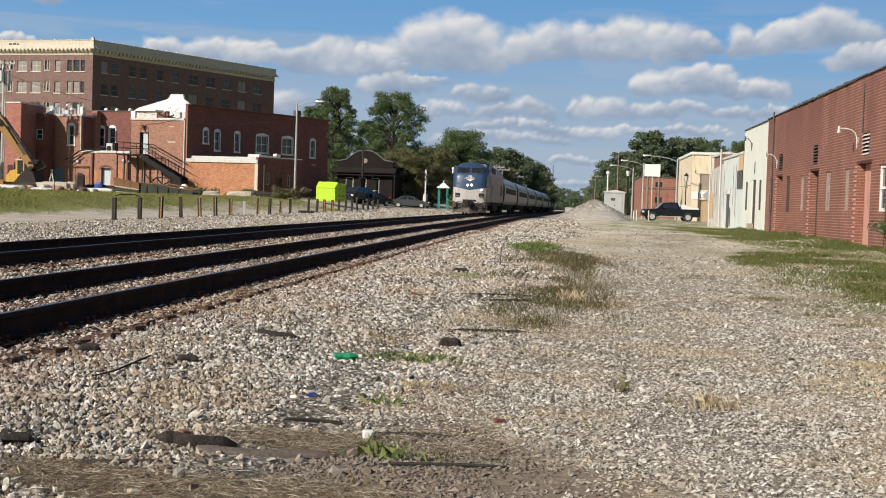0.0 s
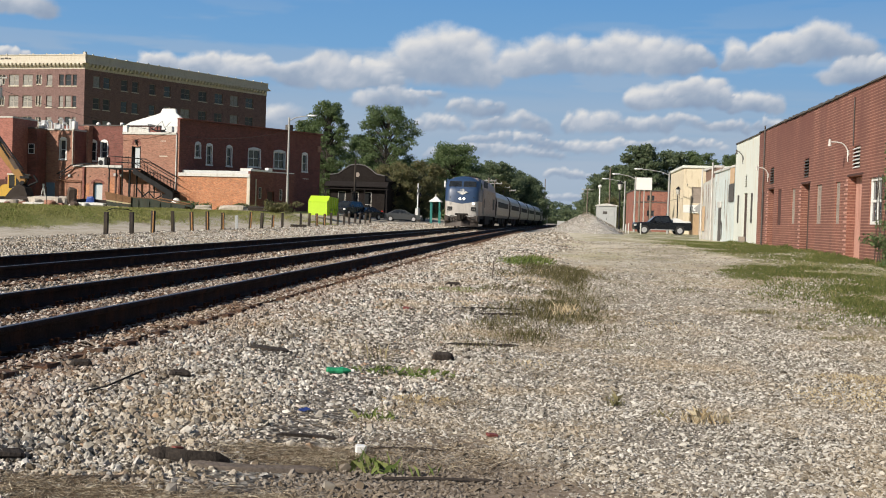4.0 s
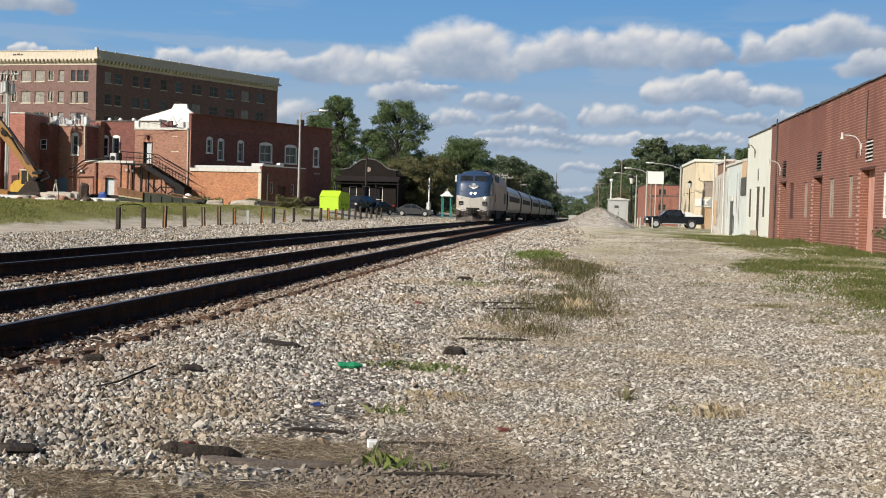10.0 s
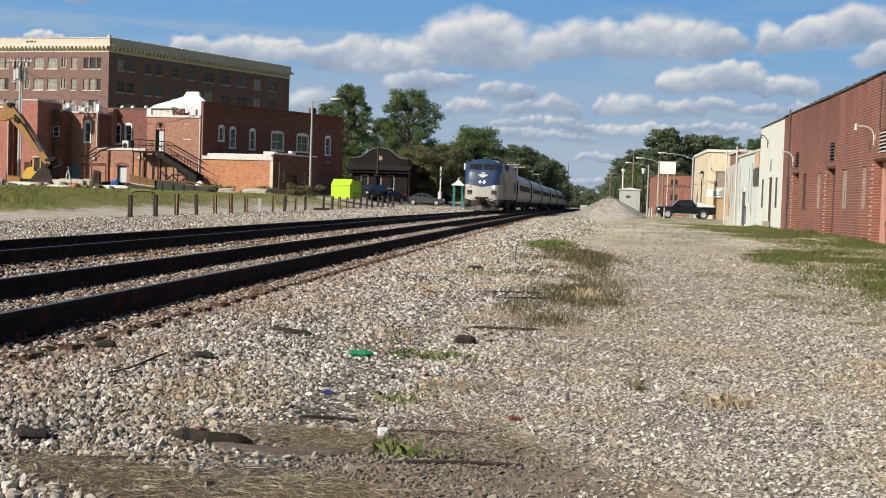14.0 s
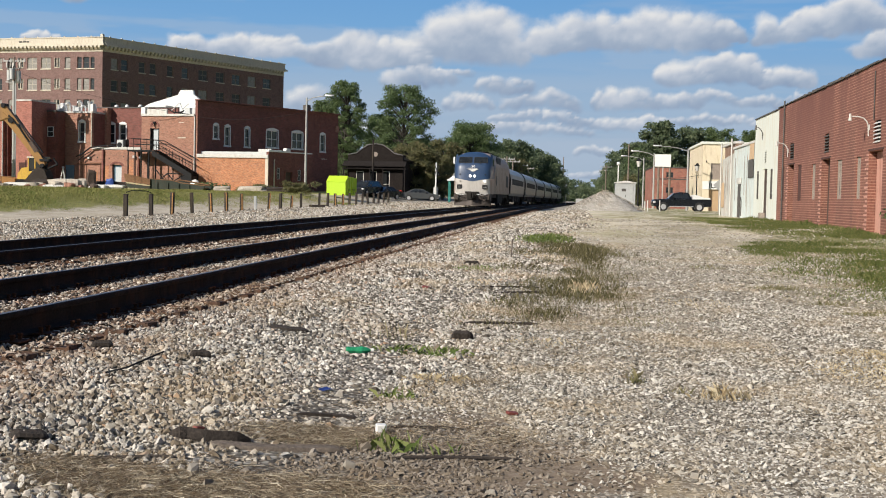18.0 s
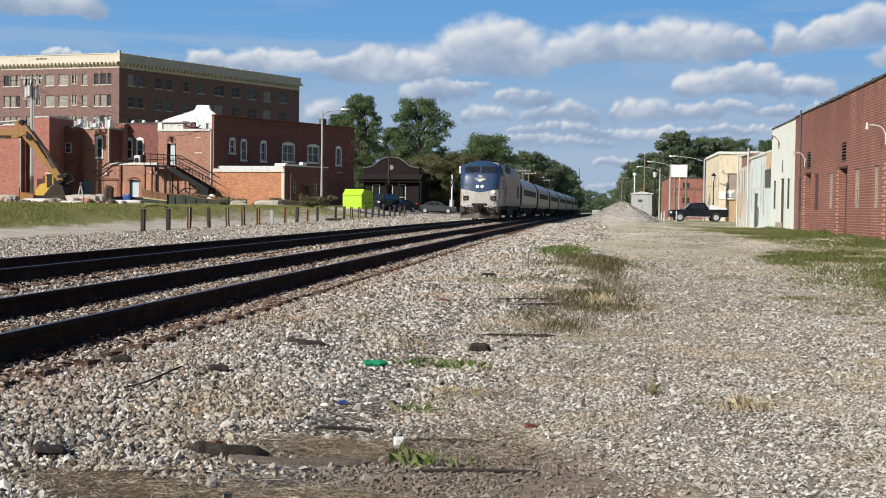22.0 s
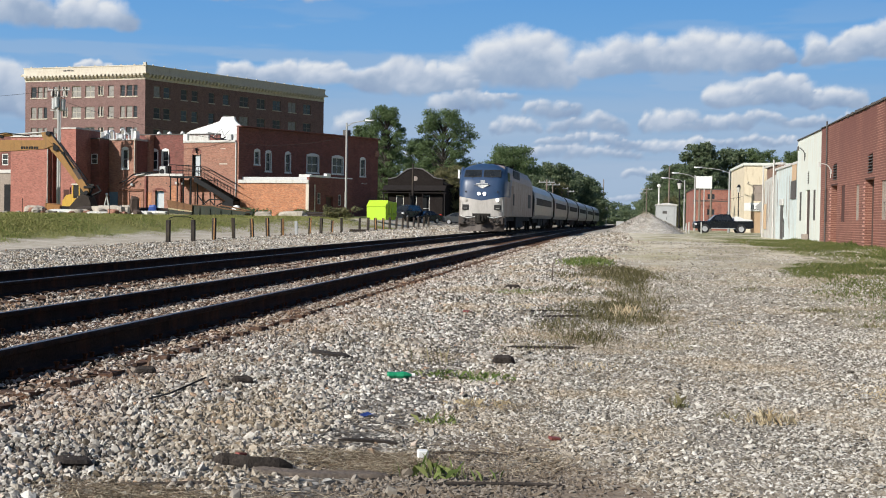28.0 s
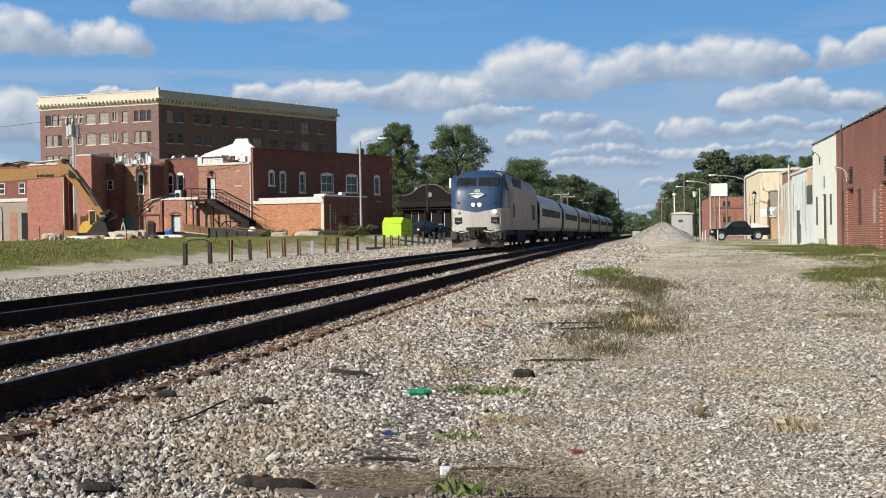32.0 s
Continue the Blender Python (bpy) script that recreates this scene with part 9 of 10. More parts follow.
def blade_mat(name, stops):
    m, nt, b = material(name)
    geo = nt.nodes.new("ShaderNodeNewGeometry")
    nt.links.new(ramp(nt, geo.outputs["Random Per Island"], stops), b.inputs["Base Color"])
    b.inputs["Roughness"].default_value = 0.7
    b.inputs["Specular IOR Level"].default_value = 0.25
    tr = nt.nodes.new("ShaderNodeBsdfTranslucent")
    tr.inputs[0].default_value = stops[1][1]
    ms = nt.nodes.new("ShaderNodeMixShader")
    ms.inputs[0].default_value = 0.35
    nt.links.new(b.outputs[0], ms.inputs[1])
    nt.links.new(tr.outputs[0], ms.inputs[2])
    nt.links.new(ms.outputs[0], nt.nodes["Material Output"].inputs[0])
    return m


M_GRASS = blade_mat("green_grass", [(0.0, lin(0.09, 0.14, 0.035)), (0.6, lin(0.19, 0.25, 0.07)), (1.0, lin(0.34, 0.34, 0.14))])
M_DRY = blade_mat("dry_grass", [(0.0, lin(0.40, 0.31, 0.18)), (0.6, lin(0.60, 0.50, 0.32)), (1.0, lin(0.76, 0.68, 0.50))])
M_MIXED = blade_mat("mixed_grass", [(0.0, lin(0.11, 0.115, 0.05)), (0.5, lin(0.20, 0.19, 0.09)), (1.0, lin(0.40, 0.34, 0.20))])
M_VERGE = blade_mat("verge_grass", [(0.0, lin(0.065, 0.095, 0.024)), (0.55, lin(0.135, 0.165, 0.045)), (1.0, lin(0.31, 0.28, 0.12))])
M_BANK = blade_mat("bank_grass", [(0.0, lin(0.21, 0.225, 0.07)), (0.5, lin(0.28, 0.285, 0.095)), (1.0, lin(0.40, 0.36, 0.16))])
M_BANKWEED = blade_mat("bank_weed", [(0.0, lin(0.14, 0.19, 0.05)), (0.5, lin(0.19, 0.245, 0.065)), (1.0, lin(0.27, 0.29, 0.10))])
M_THIN = blade_mat("thin_brown_weed", [(0.0, lin(0.065, 0.064, 0.028)), (0.5, lin(0.14, 0.13, 0.058)), (1.0, lin(0.27, 0.23, 0.125))])
M_STRAW = blade_mat("dead_straw", [(0.0, lin(0.10, 0.07, 0.045)), (0.45, lin(0.30, 0.23, 0.15)), (0.75, lin(0.56, 0.47, 0.33)), (1.0, lin(0.84, 0.76, 0.59))])


def blades(rs, x, y, rx, ry, n, h, w, lean=0.5, turn=0.0):
    """Bent grass blades over an ellipse; three vertices up a blade."""
    a, r = rs.uniform(0, 6.28, n), np.sqrt(rs.rand(n)) * (0.75 + 0.4 * rs.rand(n))
    px, py = rx * r * np.cos(a), ry * r * np.sin(a)
    ct, st = math.cos(math.radians(turn)), math.sin(math.radians(turn))
    px, py = x + px * ct - py * st, y + px * st + py * ct
    z = fast_ground(px, py) - 0.01
    hh = h * rs.uniform(0.35, 1.1, n) * (1.1 - 0.5 * r)
    d = rs.uniform(0, 6.28, n)
    le = hh * rs.uniform(0.1, 1.0, n) * lean
    dx, dy = np.cos(d), np.sin(d)
    ww = w * rs.uniform(0.6, 1.3, n)
    sx_, sy_ = -dy * ww, dx * ww
    base = np.stack([px, py, z], -1)
    side_ = np.stack([sx_, sy_, 0 * z], -1)
    mid = base + np.stack([dx * le * 0.35, dy * le * 0.35, hh * 0.6], -1)
    tip = base + np.stack([dx * le, dy * le, hh * np.where(le > hh * 0.7, 0.75, 1)], -1)
    v = np.stack([base - side_, base + side_, mid + side_ * 0.7, tip, mid - side_ * 0.7], 1).reshape(-1, 3)
    f = np.arange(5 * n).reshape(-1, 5)
    return v, f


def tuft(name, spots, mat, label, category="grass"):
    """Each spot: x, y, rx, ry, count, height, blade width, lean."""
    for k, sp in enumerate(spots):
        rs_ = np.random.RandomState(300 + k + int(sp[4]))
        v, f = blades(rs_, *sp)
        tagged(part(name, raw_mesh(name, v, f, mat), None), label, category, kind="stuff")


tuft("grass_tuft", [(-1.25, 9.95, 0.50, 0.26, 260, 0.10, 0.0016, 1.1), (-1.15, 7.8, 0.16, 0.10, 60, 0.11, 0.0015, 1.1), (-0.95, 6.2, 0.20, 0.09, 46, 0.15, 0.0008, 1.0), (-0.78, 6.16, 0.26, 0.08, 26, 0.12, 0.0008, 1.3), (-0.75, 28.4, 0.65, 1.6, 800, 0.22, 0.0045, 0.8),
                    (-1.55, 19.5, 0.5, 0.5, 300, 0.10, 0.003, 0.7)], M_GRASS, "green grass tuft in the gravel")
tuft("weeds", [(0.44, 8.8, 0.06, 0.05, 45, 0.15, 0.0014, 0.8), (0.72, 8.4, 0.10, 0.08, 30, 0.09, 0.0014, 0.8), (0.65, 12.7, 0.45, 0.7, 220, 0.07, 0.002, 0.7),
               (-1.6, 10.6, 0.25, 0.12, 30, 0.22, 0.0014, 0.4), (3.0, 17.5, 0.3, 0.3, 120, 0.10, 0.003, 0.7), (3.6, 14.5, 0.3, 0.2, 120, 0.09, 0.003, 0.7), (2.2, 21.0, 0.35, 0.3, 120, 0.10, 0.004, 0.7), (4.3, 18.5, 0.4, 0.3, 130, 0.10, 0.004, 0.7), (2.75, 17.6, 0.3, 0.25, 160, 0.09, 0.003, 0.8), (3.1, 15.4, 0.25, 0.15, 140, 0.09, 0.003, 0.8), (3.25, 14.3, 0.25, 0.12, 140, 0.08, 0.003, 0.8)],
     M_MIXED, "thin brownish weeds growing through gravel", "weeds")
tuft("dry_grass", [(1.0, 8.25, 0.20, 0.15, 130, 0.13, 0.0008, 0.9), (2.45, 9.7, 0.75, 0.8, 2600, 0.05, 0.0013, 1.1), (3.1, 9.2, 0.6, 0.7, 1500, 0.05, 0.0013, 1.1), (-1.4, 17.2, 0.32, 0.6, 300, 0.06, 0.003, 1.0), (-0.9, 23.3, 0.45, 0.9, 380, 0.07, 0.004, 1.0), (-0.95, 8.6, 0.30, 0.25, 220, 0.08, 0.0013, 1.0),
                   (-0.3, 10.9, 0.5, 0.4, 240, 0.06, 0.0015, 1.0), (1.4, 15.0, 0.6, 0.7, 300, 0.05, 0.002, 1.0), (2.75, 10.8, 0.6, 0.45, 1500, 0.05, 0.0014, 1.1)], M_DRY, "dry tan grass clump", "dry grass")


def stalks(rs, x, y, rx, ry, n, length, w, turn=0.0, swing=0.9):
    """Thin bent straws lying crosswise over one another."""
    a, r = rs.uniform(0, 6.28, n), np.sqrt(rs.rand(n)) * (0.7 + 0.5 * rs.rand(n))
    px, py = x + rx * r * np.cos(a), y + ry * r * np.sin(a)
    d = math.radians(turn) + rs.normal(scale=swing, size=n)
    k = length * rs.uniform(0.25, 1.2, n)
    dx, dy, bow = np.cos(d), np.sin(d), rs.normal(scale=0.10, size=n)
    z = fast_ground(px, py)
    rows = []
    for i, f in enumerate((-0.5, -0.15, 0.2, 0.5)):
        off = bow * k * (1 - 4 * f * f)
        cx, cy = px + dx * k * f - dy * off, py + dy * k * f + dx * off
        cz = z + 0.004 + rs.uniform(0, 0.028, n)
        ww = w * rs.uniform(0.6, 1.3, n) * (0.5 if i == 3 else 1)
        for sg in (-1, 1):
            rows.append(np.stack([cx - sg * dy * ww, cy + sg * dx * ww, cz + sg * ww * rs.uniform(-1, 1, n)], -1))
    v = np.stack(rows, 1).reshape(-1, 3)
    f = (np.array([(0, 1, 3, 2), (2, 3, 5, 4), (4, 5, 7, 6)])[None] + 8 * np.arange(n)[:, None, None]).reshape(-1, 4)
    return v, f


for k, sp in enumerate(((-1.95, 5.05, 0.50, 0.30, 2600, 0.20, 0.0014, 20), (-1.30, 5.2, 0.62, 0.36, 2600, 0.20, 0.0014, -10), (-1.40, 6.42, 0.45, 0.30, 1900, 0.17, 0.0013, 15), (-0.70, 6.6, 0.55, 0.42, 700, 0.16, 0.0013, 5),
                        (-0.75, 8.55, 0.35, 0.30, 260, 0.14, 0.0015, 0), (0.2, 10.6, 0.9, 0.9, 420, 0.12, 0.0018, 0), (-0.9, 7.4, 0.5, 0.6, 160, 0.13, 0.0014, 0), (-0.2, 12.8, 0.8, 1.2, 500, 0.13, 0.0022, 0))):
    v, f = stalks(np.random.RandomState(640 + k), *sp)
    tagged(part("straw", raw_mesh("straw", v, f, M_STRAW), None), "matted dead straw on the ground", "straw", kind="stuff")
# a ragged strip of thin weeds, part green and part dead
rg2 = random.Random(21)
strip = []
for k in range(120):
    y = rg2.uniform(12.0, 27)
    x = -0.55 + 0.035 * (y - 12) + rg2.gauss(0, 0.42) + (0.5 * rg2.random() if y > 15 else 0)
    dense = smooth(12, 15.5, y) * (1.0 if x < 0.6 else 0.4)
    strip.append((x, y, rg2.uniform(0.2, 0.5), rg2.uniform(0.4, 1.0), int(40 + 190 * dense * rg2.random()), rg2.uniform(0.07, 0.16), 0.0018, 0.6))
for nm, mat, lab, sel in (("weed_strip", M_THIN, "thin brownish weeds growing through gravel", strip[:116]), ("dead_weed_strip", M_DRY, "dead tan weeds growing through gravel", strip[116:])):
    stuff(nm, [blades(np.random.RandomState(1500 + k), *sp) for k, sp in enumerate(sel)], mat, lab, "weeds")
# grass along the warehouse wall, and the overgrown bank across the tracks
spots = []
rg = random.Random(9)
for k in range(190):
    y = rg.uniform(13, 62)
    x = rg.uniform(4.8, 8.5) if y > 26 else rg.uniform(3.9, 7.5)
    if noise.noise(Vector((x * 0.5, y * 0.12, 7))) > -0.06:
        spots.append((x, y, rg.uniform(0.5, 1.5), rg.uniform(0.8, 2.4), 340, rg.uniform(0.05, 0.11), 0.007, 1.0))
for y in range(30, 62, 2):
    spots.append((8.35, y, 0.25, 1.2, 200, rg.uniform(0.10, 0.26), 0.009, 0.8))
# thicker turf where the yard gives way to the wall
for x0, x1, y0, y1, count in ((3.9, 6.0, 25.5, 30.0, 12), (5.2, 7.2, 22.5, 27.5, 14), (4.7, 6.2, 17.8, 20.5, 9), (5.0, 8.3, 33.0, 46.0, 16)):
    for k in range(count):
        spots.append((rg.uniform(x0, x1), rg.uniform(y0, y1), rg.uniform(0.35, 0.8), rg.uniform(0.5, 1.3), 620, rg.uniform(0.07, 0.13), 0.006, 0.9))
sets = [blades(np.random.RandomState(500 + k), *sp) for k, sp in enumerate(spots)]
stuff("verge_grass", sets, M_VERGE, "rough green grass along the brick wall", "grass")
spots = [(rg.uniform(2.2, 5.5), rg.uniform(22, 75), rg.uniform(0.3, 0.8), rg.uniform(0.6, 1.8), 110, 0.05, 0.006, 1.0) for k in range(60)]
stuff("worn_grass", [blades(np.random.RandomState(700 + k), *sp) for k, sp in enumerate(spots)], M_MIXED, "thin worn grass across the yard", "grass")
spots = []
for k in range(230):
    y = 44 + 70 * (k * 0.618 % 1.0)
    lo, hi = -24.5 - (y - 40) * 0.42 - 5, -27.0 + 6.0 * smooth(60, 115, y)
    x = lo + (hi - lo) * ((k + rg.random()) / 230)
    spots.append((x, y, rg.uniform(1.4, 3.0), rg.uniform(1.6, 3.0), 650, rg.uniform(0.10, 0.26), 0.0055, 1.0))
stuff("bank_grass", [blades(np.random.RandomState(900 + k), *sp) for k, sp in enumerate(spots)], M_BANK, "tall rough grass on the bank", "grass")
stuff("bank_weeds", [blades(np.random.RandomState(1200 + k), *(sp[0] + 0.7, sp[1] + 0.5, sp[2] * 0.8, sp[3] * 0.8, 160, sp[5] * 1.0, 0.009, 1.0)) for k, sp in enumerate(spots[::3])], M_BANKWEED, "green weeds on the bank", "weeds")
for k, (x, y, r, h) in enumerate(((-26.4, 112, 1.1, 1.3), (-35.0, 113, 1.4, 0.8), (-30.5, 115, 1.4, 0.7))):
    rs_ = np.random.RandomState(50 + k)
    cs = [(x + rs_.normal() * r * 0.5, y + rs_.normal() * r * 0.3, ground_z(x, y) + h * rs_.uniform(0.2, 0.75)) for _ in range(12)]
    v, f = leaves(rs_, cs, [0.55] * 12, 1500, 0.11)
    sh = thing("shrub", pose(0, 0, 0), "low bushy green shrub at the wall's foot", "shrub", "shrubs")
    part("foliage", raw_mesh("foliage", v, f, M_LEAF if k % 2 else M_LEAF2), None, sh)
    stem = Shape()
    for c in cs[:5]:
        stem.tube((x, y, ground_z(x, y) - 0.1), c, 0.03, 0.01, 5, False)
    part("stems", stem, M_BARK, sh)

# scraps of paper and plastic
M_BLUESCRAP = plain("blue_plastic", lin(0.03, 0.06, 0.22), lin(0.06, 0.10, 0.34), 0.5, 0, 40, 8, 0.1)
for x, y, w, turn, mat, lab in ((-1.62, 7.8, 0.045, 20, M_BLUESCRAP, "small blue plastic scrap in the ballast"), (-1.42, 5.9, 0.022, 5, M_OLDWHITE, "crumpled pale paper scrap")):
    crumple = Shape().loft([[(w * (u + 0.15 * ((i * 7 + j * 3) % 5 - 2) / 2), w * 0.6 * q, 0.006 + w * 0.35 * ((i * 5 + j * 11) % 4) / 3 + dz) for i, u in enumerate((-1, -0.4, 0.3, 1))] for j, (q, dz) in enumerate(((-1, 0), (-0.3, 0), (0.4, 0), (1, 0)))], closed=False)
    mesh_thing("litter_scrap", crumple, mat, pose(x, y, ground_z(x, y) + 0.012, 8, -6, turn), lab, "litter", "litter")

# ivy climbing the brick wall beside the white window
ivy = thing("ivy", pose(0, 0, 0), "dark green ivy climbing the brick wall", "ivy")
rs_ = np.random.RandomState(88)
cs = [(8.62 - abs(rs_.normal()) * 0.16, 31.6 + rs_.uniform(-2.4, 1.2) * (1 - 0.15 * z), 0.4 + z) for z in rs_.uniform(0, 3.5, 90)]
v, f = leaves(rs_, cs, list(rs_.uniform(0.18, 0.38, 90)), 12000, 0.05)
v[:, 0] = np.minimum(v[:, 0], 8.64)
part("foliage", raw_mesh("foliage", v, f, M_LEAF), None, ivy)
stem = Shape()
for k in range(9):
    y0 = 32.0 + 0.28 * k
    stem.path([(8.60, y0, 0.3), (8.61, y0 + rs_.normal() * 0.1, 1.2), (8.6, y0 + rs_.normal() * 0.2, 2.1), (8.61, y0 + rs_.normal() * 0.2, 2.9)], 0.014, 5)
part("stems", stem, M_BARK, ivy)

# litter and scraps in the near gravel
M_GREENGLASS = plain("green_plastic", lin(0.02, 0.20, 0.09), lin(0.04, 0.34, 0.16), 0.25, 0, 40, 8, 0.1)
M_DULLRED = plain("faded_red", lin(0.13, 0.03, 0.025), lin(0.24, 0.07, 0.055), 0.7, 0, 40, 8, 0.2)
M_OLDTIMBER = plain("rotten_timber", lin(0.014, 0.011, 0.009), lin(0.06, 0.046, 0.037), 0.95, 0, 60, 6, 0.8)
M_GREYTIMBER = plain("grey_timber", lin(0.07, 0.055, 0.045), lin(0.19, 0.155, 0.125), 0.9, 0, 50, 4, 0.5)


def scrap(name, pts, w, h, mat, label, category, seed):
    """A rough, splintered length of wood following a few points, thicker in the middle."""
    rg_ = random.Random(seed)
    steps = 5
    line = [Vector((pts[i][0], pts[i][1], 0)).lerp(Vector((pts[i + 1][0], pts[i + 1][1], 0)), k / steps) for i in range(len(pts) - 1) for k in range(steps)] + [Vector((*pts[-1], 0))]
    way = (line[-1] - line[0]).normalized()
    s_ = Vector((-way.y, way.x, 0))
    rough = [rg_.uniform(0.65, 1.2) for _ in range(10)]
    rings = []
    for i, p in enumerate(line):
        f = i / (len(line) - 1)
        k = min(1, 0.35 + 5 * min(f, 1 - f)) * rg_.uniform(0.985, 1.015)
        z = ground_z(p.x, p.y) + 0.008
        ring = []
        for n_, (u, q) in enumerate(((-0.5, 0), (0.0, -0.1), (0.5, 0), (0.58, 0.3), (0.52, 0.65), (0.3, 0.95), (0.05, 0.82), (-0.2, 1.0), (-0.48, 0.7), (-0.56, 0.3))):
            r = rough[n_] * rg_.uniform(0.985, 1.015)
            ring.append(tuple(p + s_ * (u * w * k * r) + Vector((0, 0, z + q * h * k * r))))
        rings.append(ring)
    return mesh_thing(name, Shape().loft(rings), mat, pose(0, 0, 0), label, category, "wood scraps")


scrap("rotten_tie_piece", [(-2.05, 5.98), (-1.97, 6.02), (-1.87, 6.02), (-1.77, 6.06), (-1.66, 6.12)], 0.12, 0.055, M_OLDTIMBER, "dark rotten piece of railway tie", "timber", 1)
scrap("weathered_board", [(-1.85, 5.92), (-1.7, 5.95), (-1.5, 6.0), (-1.3, 6.08), (-1.15, 6.12)], 0.06, 0.03, M_GREYTIMBER, "grey weathered board on the gravel", "timber", 2)
scrap("stick", [(-2.3, 5.22), (-2.15, 5.35), (-2.0, 5.50), (-1.88, 5.6)], 0.025, 0.015, M_GREYTIMBER, "thin grey stick on the gravel", "stick", 3)
scrap("wood_chunk", [(-1.12, 11.0), (-1.02, 11.0), (-0.92, 10.98)], 0.16, 0.07, M_OLDTIMBER, "short weathered chunk of wood", "timber", 4)
scrap("wood_strip", [(-1.15, 12.2), (-0.9, 12.25), (-0.6, 12.3), (-0.35, 12.35)], 0.05, 0.02, M_OLDTIMBER, "dark strip of old wood on gravel", "timber", 5)
scrap("wood_strip", [(-1.05, 15.6), (-0.7, 15.7), (-0.4, 15.8)], 0.07, 0.02, M_OLDTIMBER, "dark strip of old wood on gravel", "timber", 6)
scrap("wood_strip", [(-1.4, 16.4), (-0.9, 16.5), (-0.45, 16.5)], 0.07, 0.02, M_OLDTIMBER, "dark strip of old wood on gravel", "timber", 7)
scrap("dark_lump", [(-3.45, 8.35), (-3.37, 8.38), (-3.3, 8.4)], 0.080, 0.056, M_OLDTIMBER, "dark lump among the ballast", "timber", 8)
scrap("dark_lump", [(-2.72, 8.35), (-2.64, 8.4), (-2.58, 8.42)], 0.072, 0.049, M_OLDTIMBER, "dark lump among the ballast", "timber", 9)
scrap("dark_lump", [(-2.65, 10.3), (-2.46, 10.3), (-2.3, 10.36)], 0.080, 0.035, M_OLDTIMBER, "dark lump among the ballast", "timber", 10)
scrap("dark_lump", [(-2.65, 5.45), (-2.56, 5.5), (-2.5, 5.55)], 0.096, 0.042, M_OLDTIMBER, "dark lump among the ballast", "timber", 11)
scrap("dark_lump", [(-1.9, 20.4), (-1.77, 20.45), (-1.65, 20.5)], 0.128, 0.063, M_OLDTIMBER, "dark lump among the ballast", "timber", 12)
scrap("wood_strip", [(-1.62, 6.95), (-1.4, 7.0), (-1.25, 6.98)], 0.05, 0.03, M_OLDTIMBER, "dark strip of bark on the ground", "timber", 13)
scrap("stick", [(-1.64, 9.5), (-1.5, 9.5), (-1.37, 9.52)], 0.022, 0.015, M_GREYTIMBER, "thin brown stick beside the bottle", "stick", 14)
scrap("stick", [(-0.9, 6.0), (-0.6, 6.06), (-0.25, 6.1)], 0.02, 0.014, M_OLDTIMBER, "thin dark stick on the soil", "stick", 15)
scrap("bark_strip", [(-1.1, 6.75), (-0.9, 6.8), (-0.62, 6.82)], 0.03, 0.014, M_OLDTIMBER, "dark strip of bark on the ground", "timber", 16)
wire_ = Shape().path([(-2.82, 7.05, 0.22), (-2.7, 7.1, 0.25), (-2.6, 7.25, 0.30), (-2.56, 7.35, 0.32)], 0.006)
mesh_thing("bent_wire", wire_, M_IRON, pose(0, 0, 0), "bent dark wire in the ballast", "wire")
mesh_thing("white_block", Shape().box(-0.03, -0.025, -0.01, 0.03, 0.025, 0.055, 0.008), M_WHITE, pose(-1.06, 6.63, ground_z(-1.06, 6.63), 4, 3, 15), "small white block on the ground", "block")
bt = thing("plastic_bottle", pose(-1.73, 9.6, ground_z(-1.73, 9.6) + 0.035, 0, 0, 15), "crushed green plastic bottle", "bottle", "litter")
part("body", Shape().loft([[(x, r * math.cos(a), r * 0.75 * math.sin(a)) for a in (6.283 * i / 10 for i in range(10))] for x, r in ((-0.1, 0.03), (-0.09, 0.04), (-0.02, 0.034), (0.03, 0.042), (0.07, 0.03), (0.10, 0.013))]), M_GREENGLASS, bt)
part("cap", Shape().tube((0.10, 0, 0), (0.125, 0, 0), 0.016, n=8), M_WHITE, bt)
for k, (x, y, s_) in enumerate(((-1.94, 15.7, 0.06), (-0.37, 7.36, 0.035), (-1.98, 6.25, 0.03))):
    mesh_thing("red_scrap", Shape().box(-s_, -s_ * 0.6, 0, s_, s_ * 0.6, s_ * 0.5, s_ * 0.15), M_DULLRED, pose(x, y, ground_z(x, y) + 0.005, 6, 8, 30 * k), "small red scrap in the gravel", "litter", "litter")
mesh_thing("thin_stake", Shape().tube((0, 0, -0.1), (0.02, 0, 0.36), 0.012, n=6), M_GREYTIMBER, pose(-1.21, 22.3, ground_z(-1.21, 22.3)), "thin wooden survey stake in the gravel", "stake")
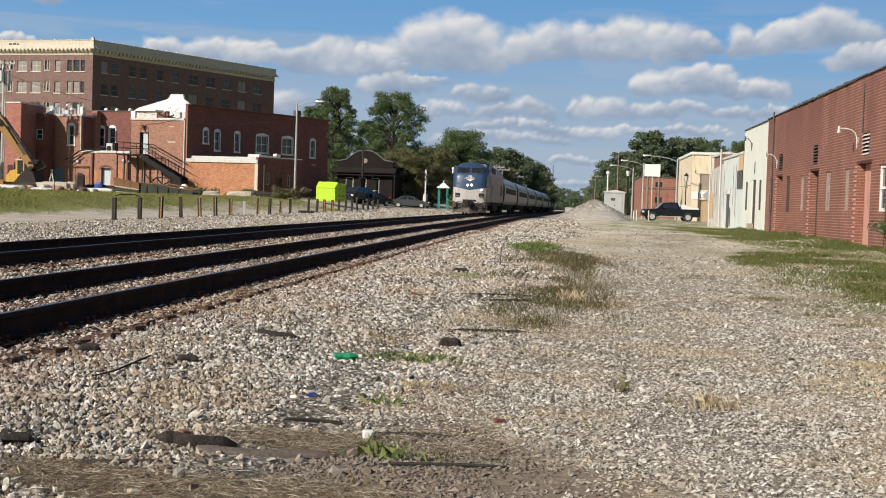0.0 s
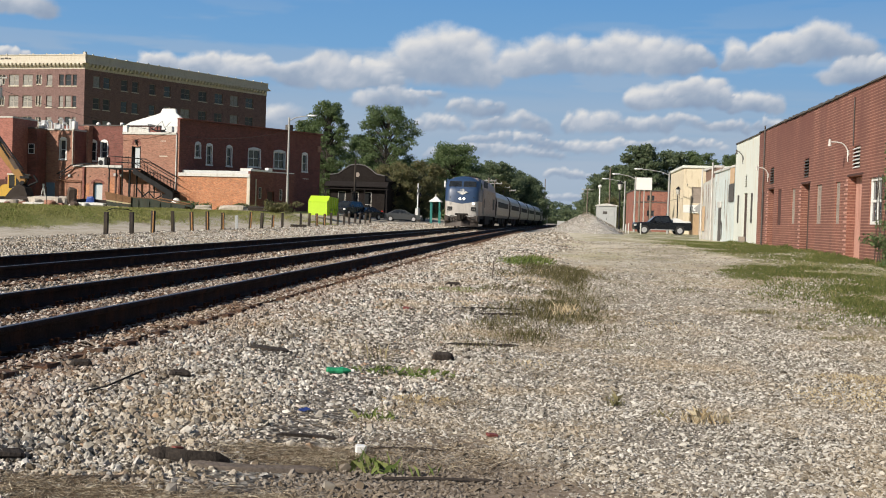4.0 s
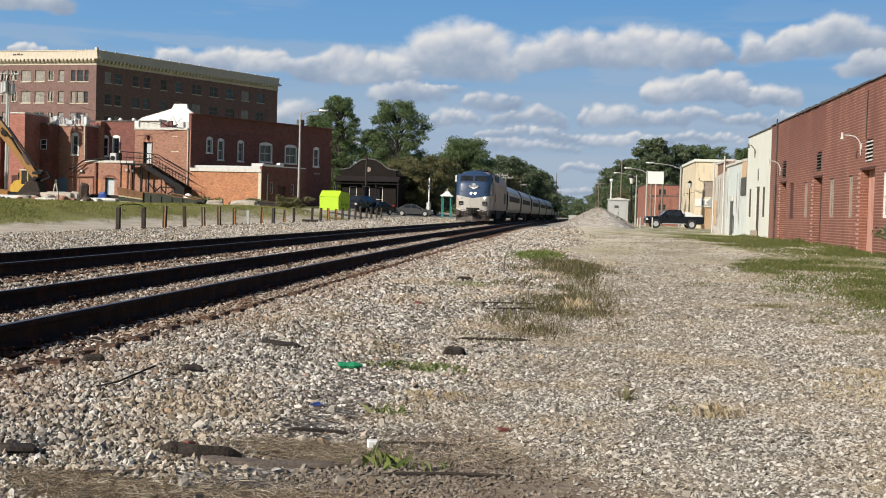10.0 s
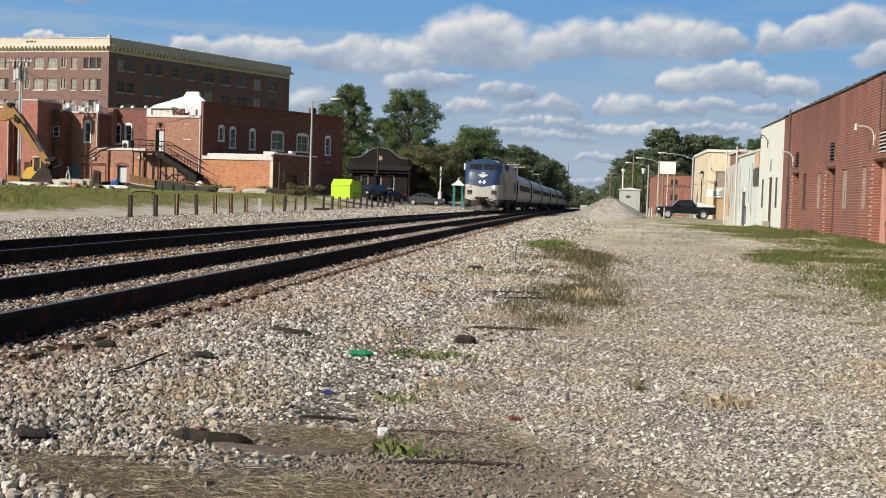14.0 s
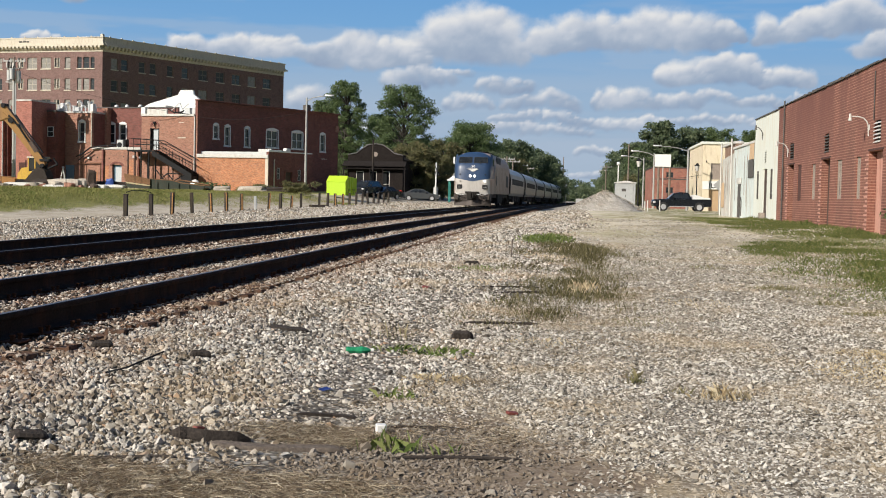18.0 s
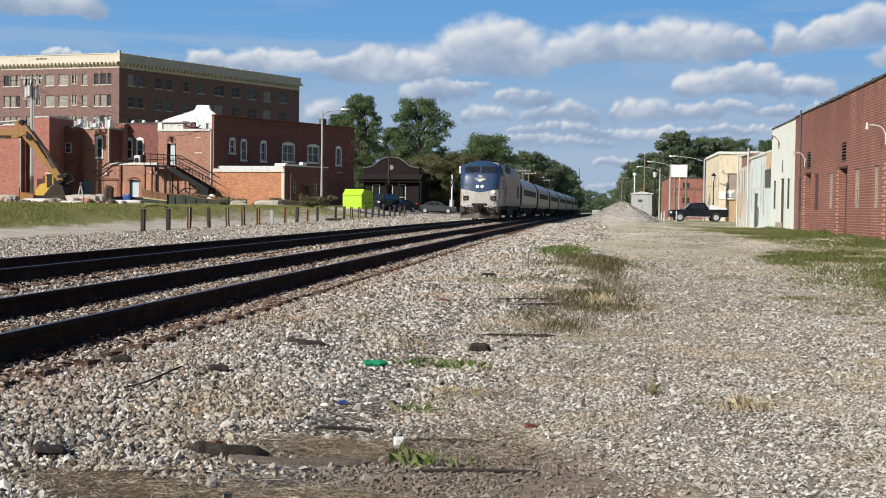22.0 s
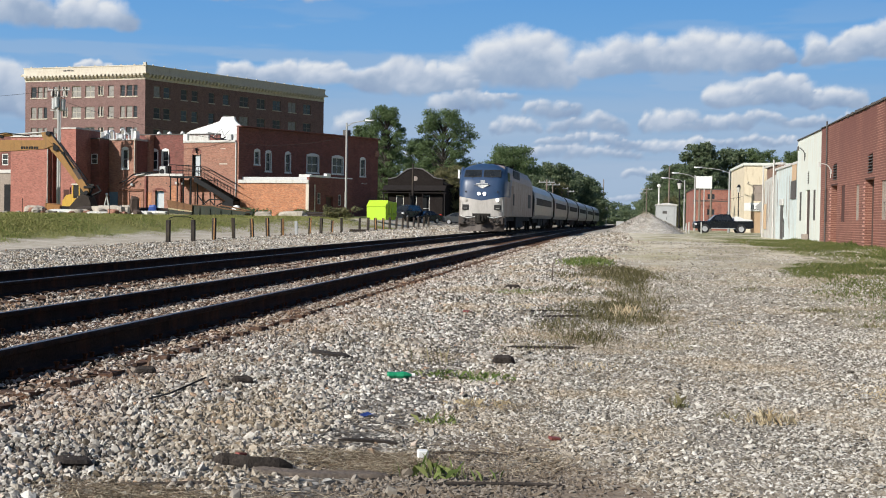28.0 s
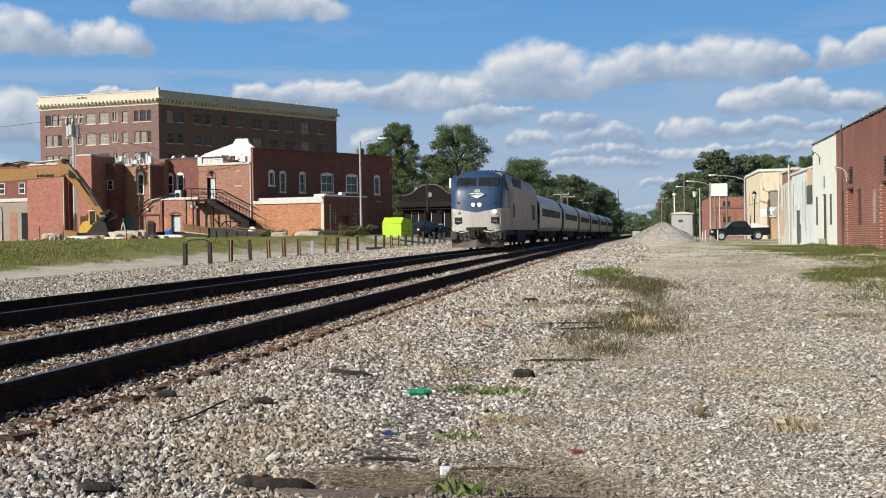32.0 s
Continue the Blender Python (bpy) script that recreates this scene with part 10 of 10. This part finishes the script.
for k, (x, y, s_) in enumerate(((-1.72, 5.35, 0.08), (-1.55, 5.8, 0.05), (-1.38, 5.75, 0.045), (-1.62, 6.2, 0.05), (-1.6, 5.2, 0.07), (-0.92, 5.85, 0.04), (0.3, 6.5, 0.04), (-1.08, 5.75, 0.045), (0.05, 5.3, 0.035), (0.6, 5.9, 0.035), (-0.35, 5.35, 0.04))):
    v, f = stones(np.random.RandomState(60 + k), np.array([(x, y)]), s_ * 1.3, s_ * 1.5, 0.8)
    me = raw_mesh("loose_stone", v - np.array((x, y, 0)), f, M_STONE_A)
    ob = part("loose_stone", me, None, None, "", pose(x, y, 0))
    tagged(ob, "single larger grey stone lying loose", "stone", "loose stones")


# ---- what moves ----
def nose_at(t):
    """Where along the line the locomotive's nose stands: at rest, then rolling off towards the camera."""
    ts_ = (0, 9.5, 12, 14, 16.5, 18, 20, 22, 24, 25.5, 27.5, 29, 30.5, 32)
    ds_ = (105.0, 105.0, 104.1, 102.6, 99.7, 98.0, 94.6, 91.0, 86.7, 83.2, 78.2, 74.3, 70.7, 67.2)
    return float(np.interp(t, ts_, ds_))


SIZE = 1.045


def on_track(y0, length):
    """A car's pose with its front at y0, over its two bogies."""
    a, b = y0 + 4, y0 + length - 4
    xa, xb = TRACK_B + bend(a), TRACK_B + bend(b)
    turn = -math.degrees(math.atan2(xb - xa, b - a))
    tilt = math.degrees(math.atan2(rail_z(b) - rail_z(a), b - a))
    slope = (xb - xa) / (b - a)
    return pose(xa - 4 * slope, y0, rail_z(a) - 4 * (rail_z(b) - rail_z(a)) / (b - a), tilt, 0, turn)


def motions():
    walk(backdrop, [(0, pose(0, 0, 0)), (32, pose(0, 0, 0, 0, 0, -1.2))])
    times = [0, 9.5] + [10.5 + i for i in range(21)] + [32]
    fine = [0, 9.5] + [10 + 0.25 * i for i in range(89)]
    ahead = 0.0
    for k, (car, wheels) in enumerate(train):
        length = SIZE * (21.3 if k == 0 else 26.0)
        car.scale = (SIZE, SIZE, SIZE)
        walk(car, [(t, on_track(nose_at(t) + ahead, length)) for t in times])
        # wheels roll: half a metre of radius, so the turn follows from the way gone
        for w in wheels:
            x, y, z = w.location
            walk(w, [(t, pose(x, y, z, math.degrees((105.0 - nose_at(t)) / (0.5 * SIZE)), 0, 0)) for t in fine])
        ahead += length


motions()
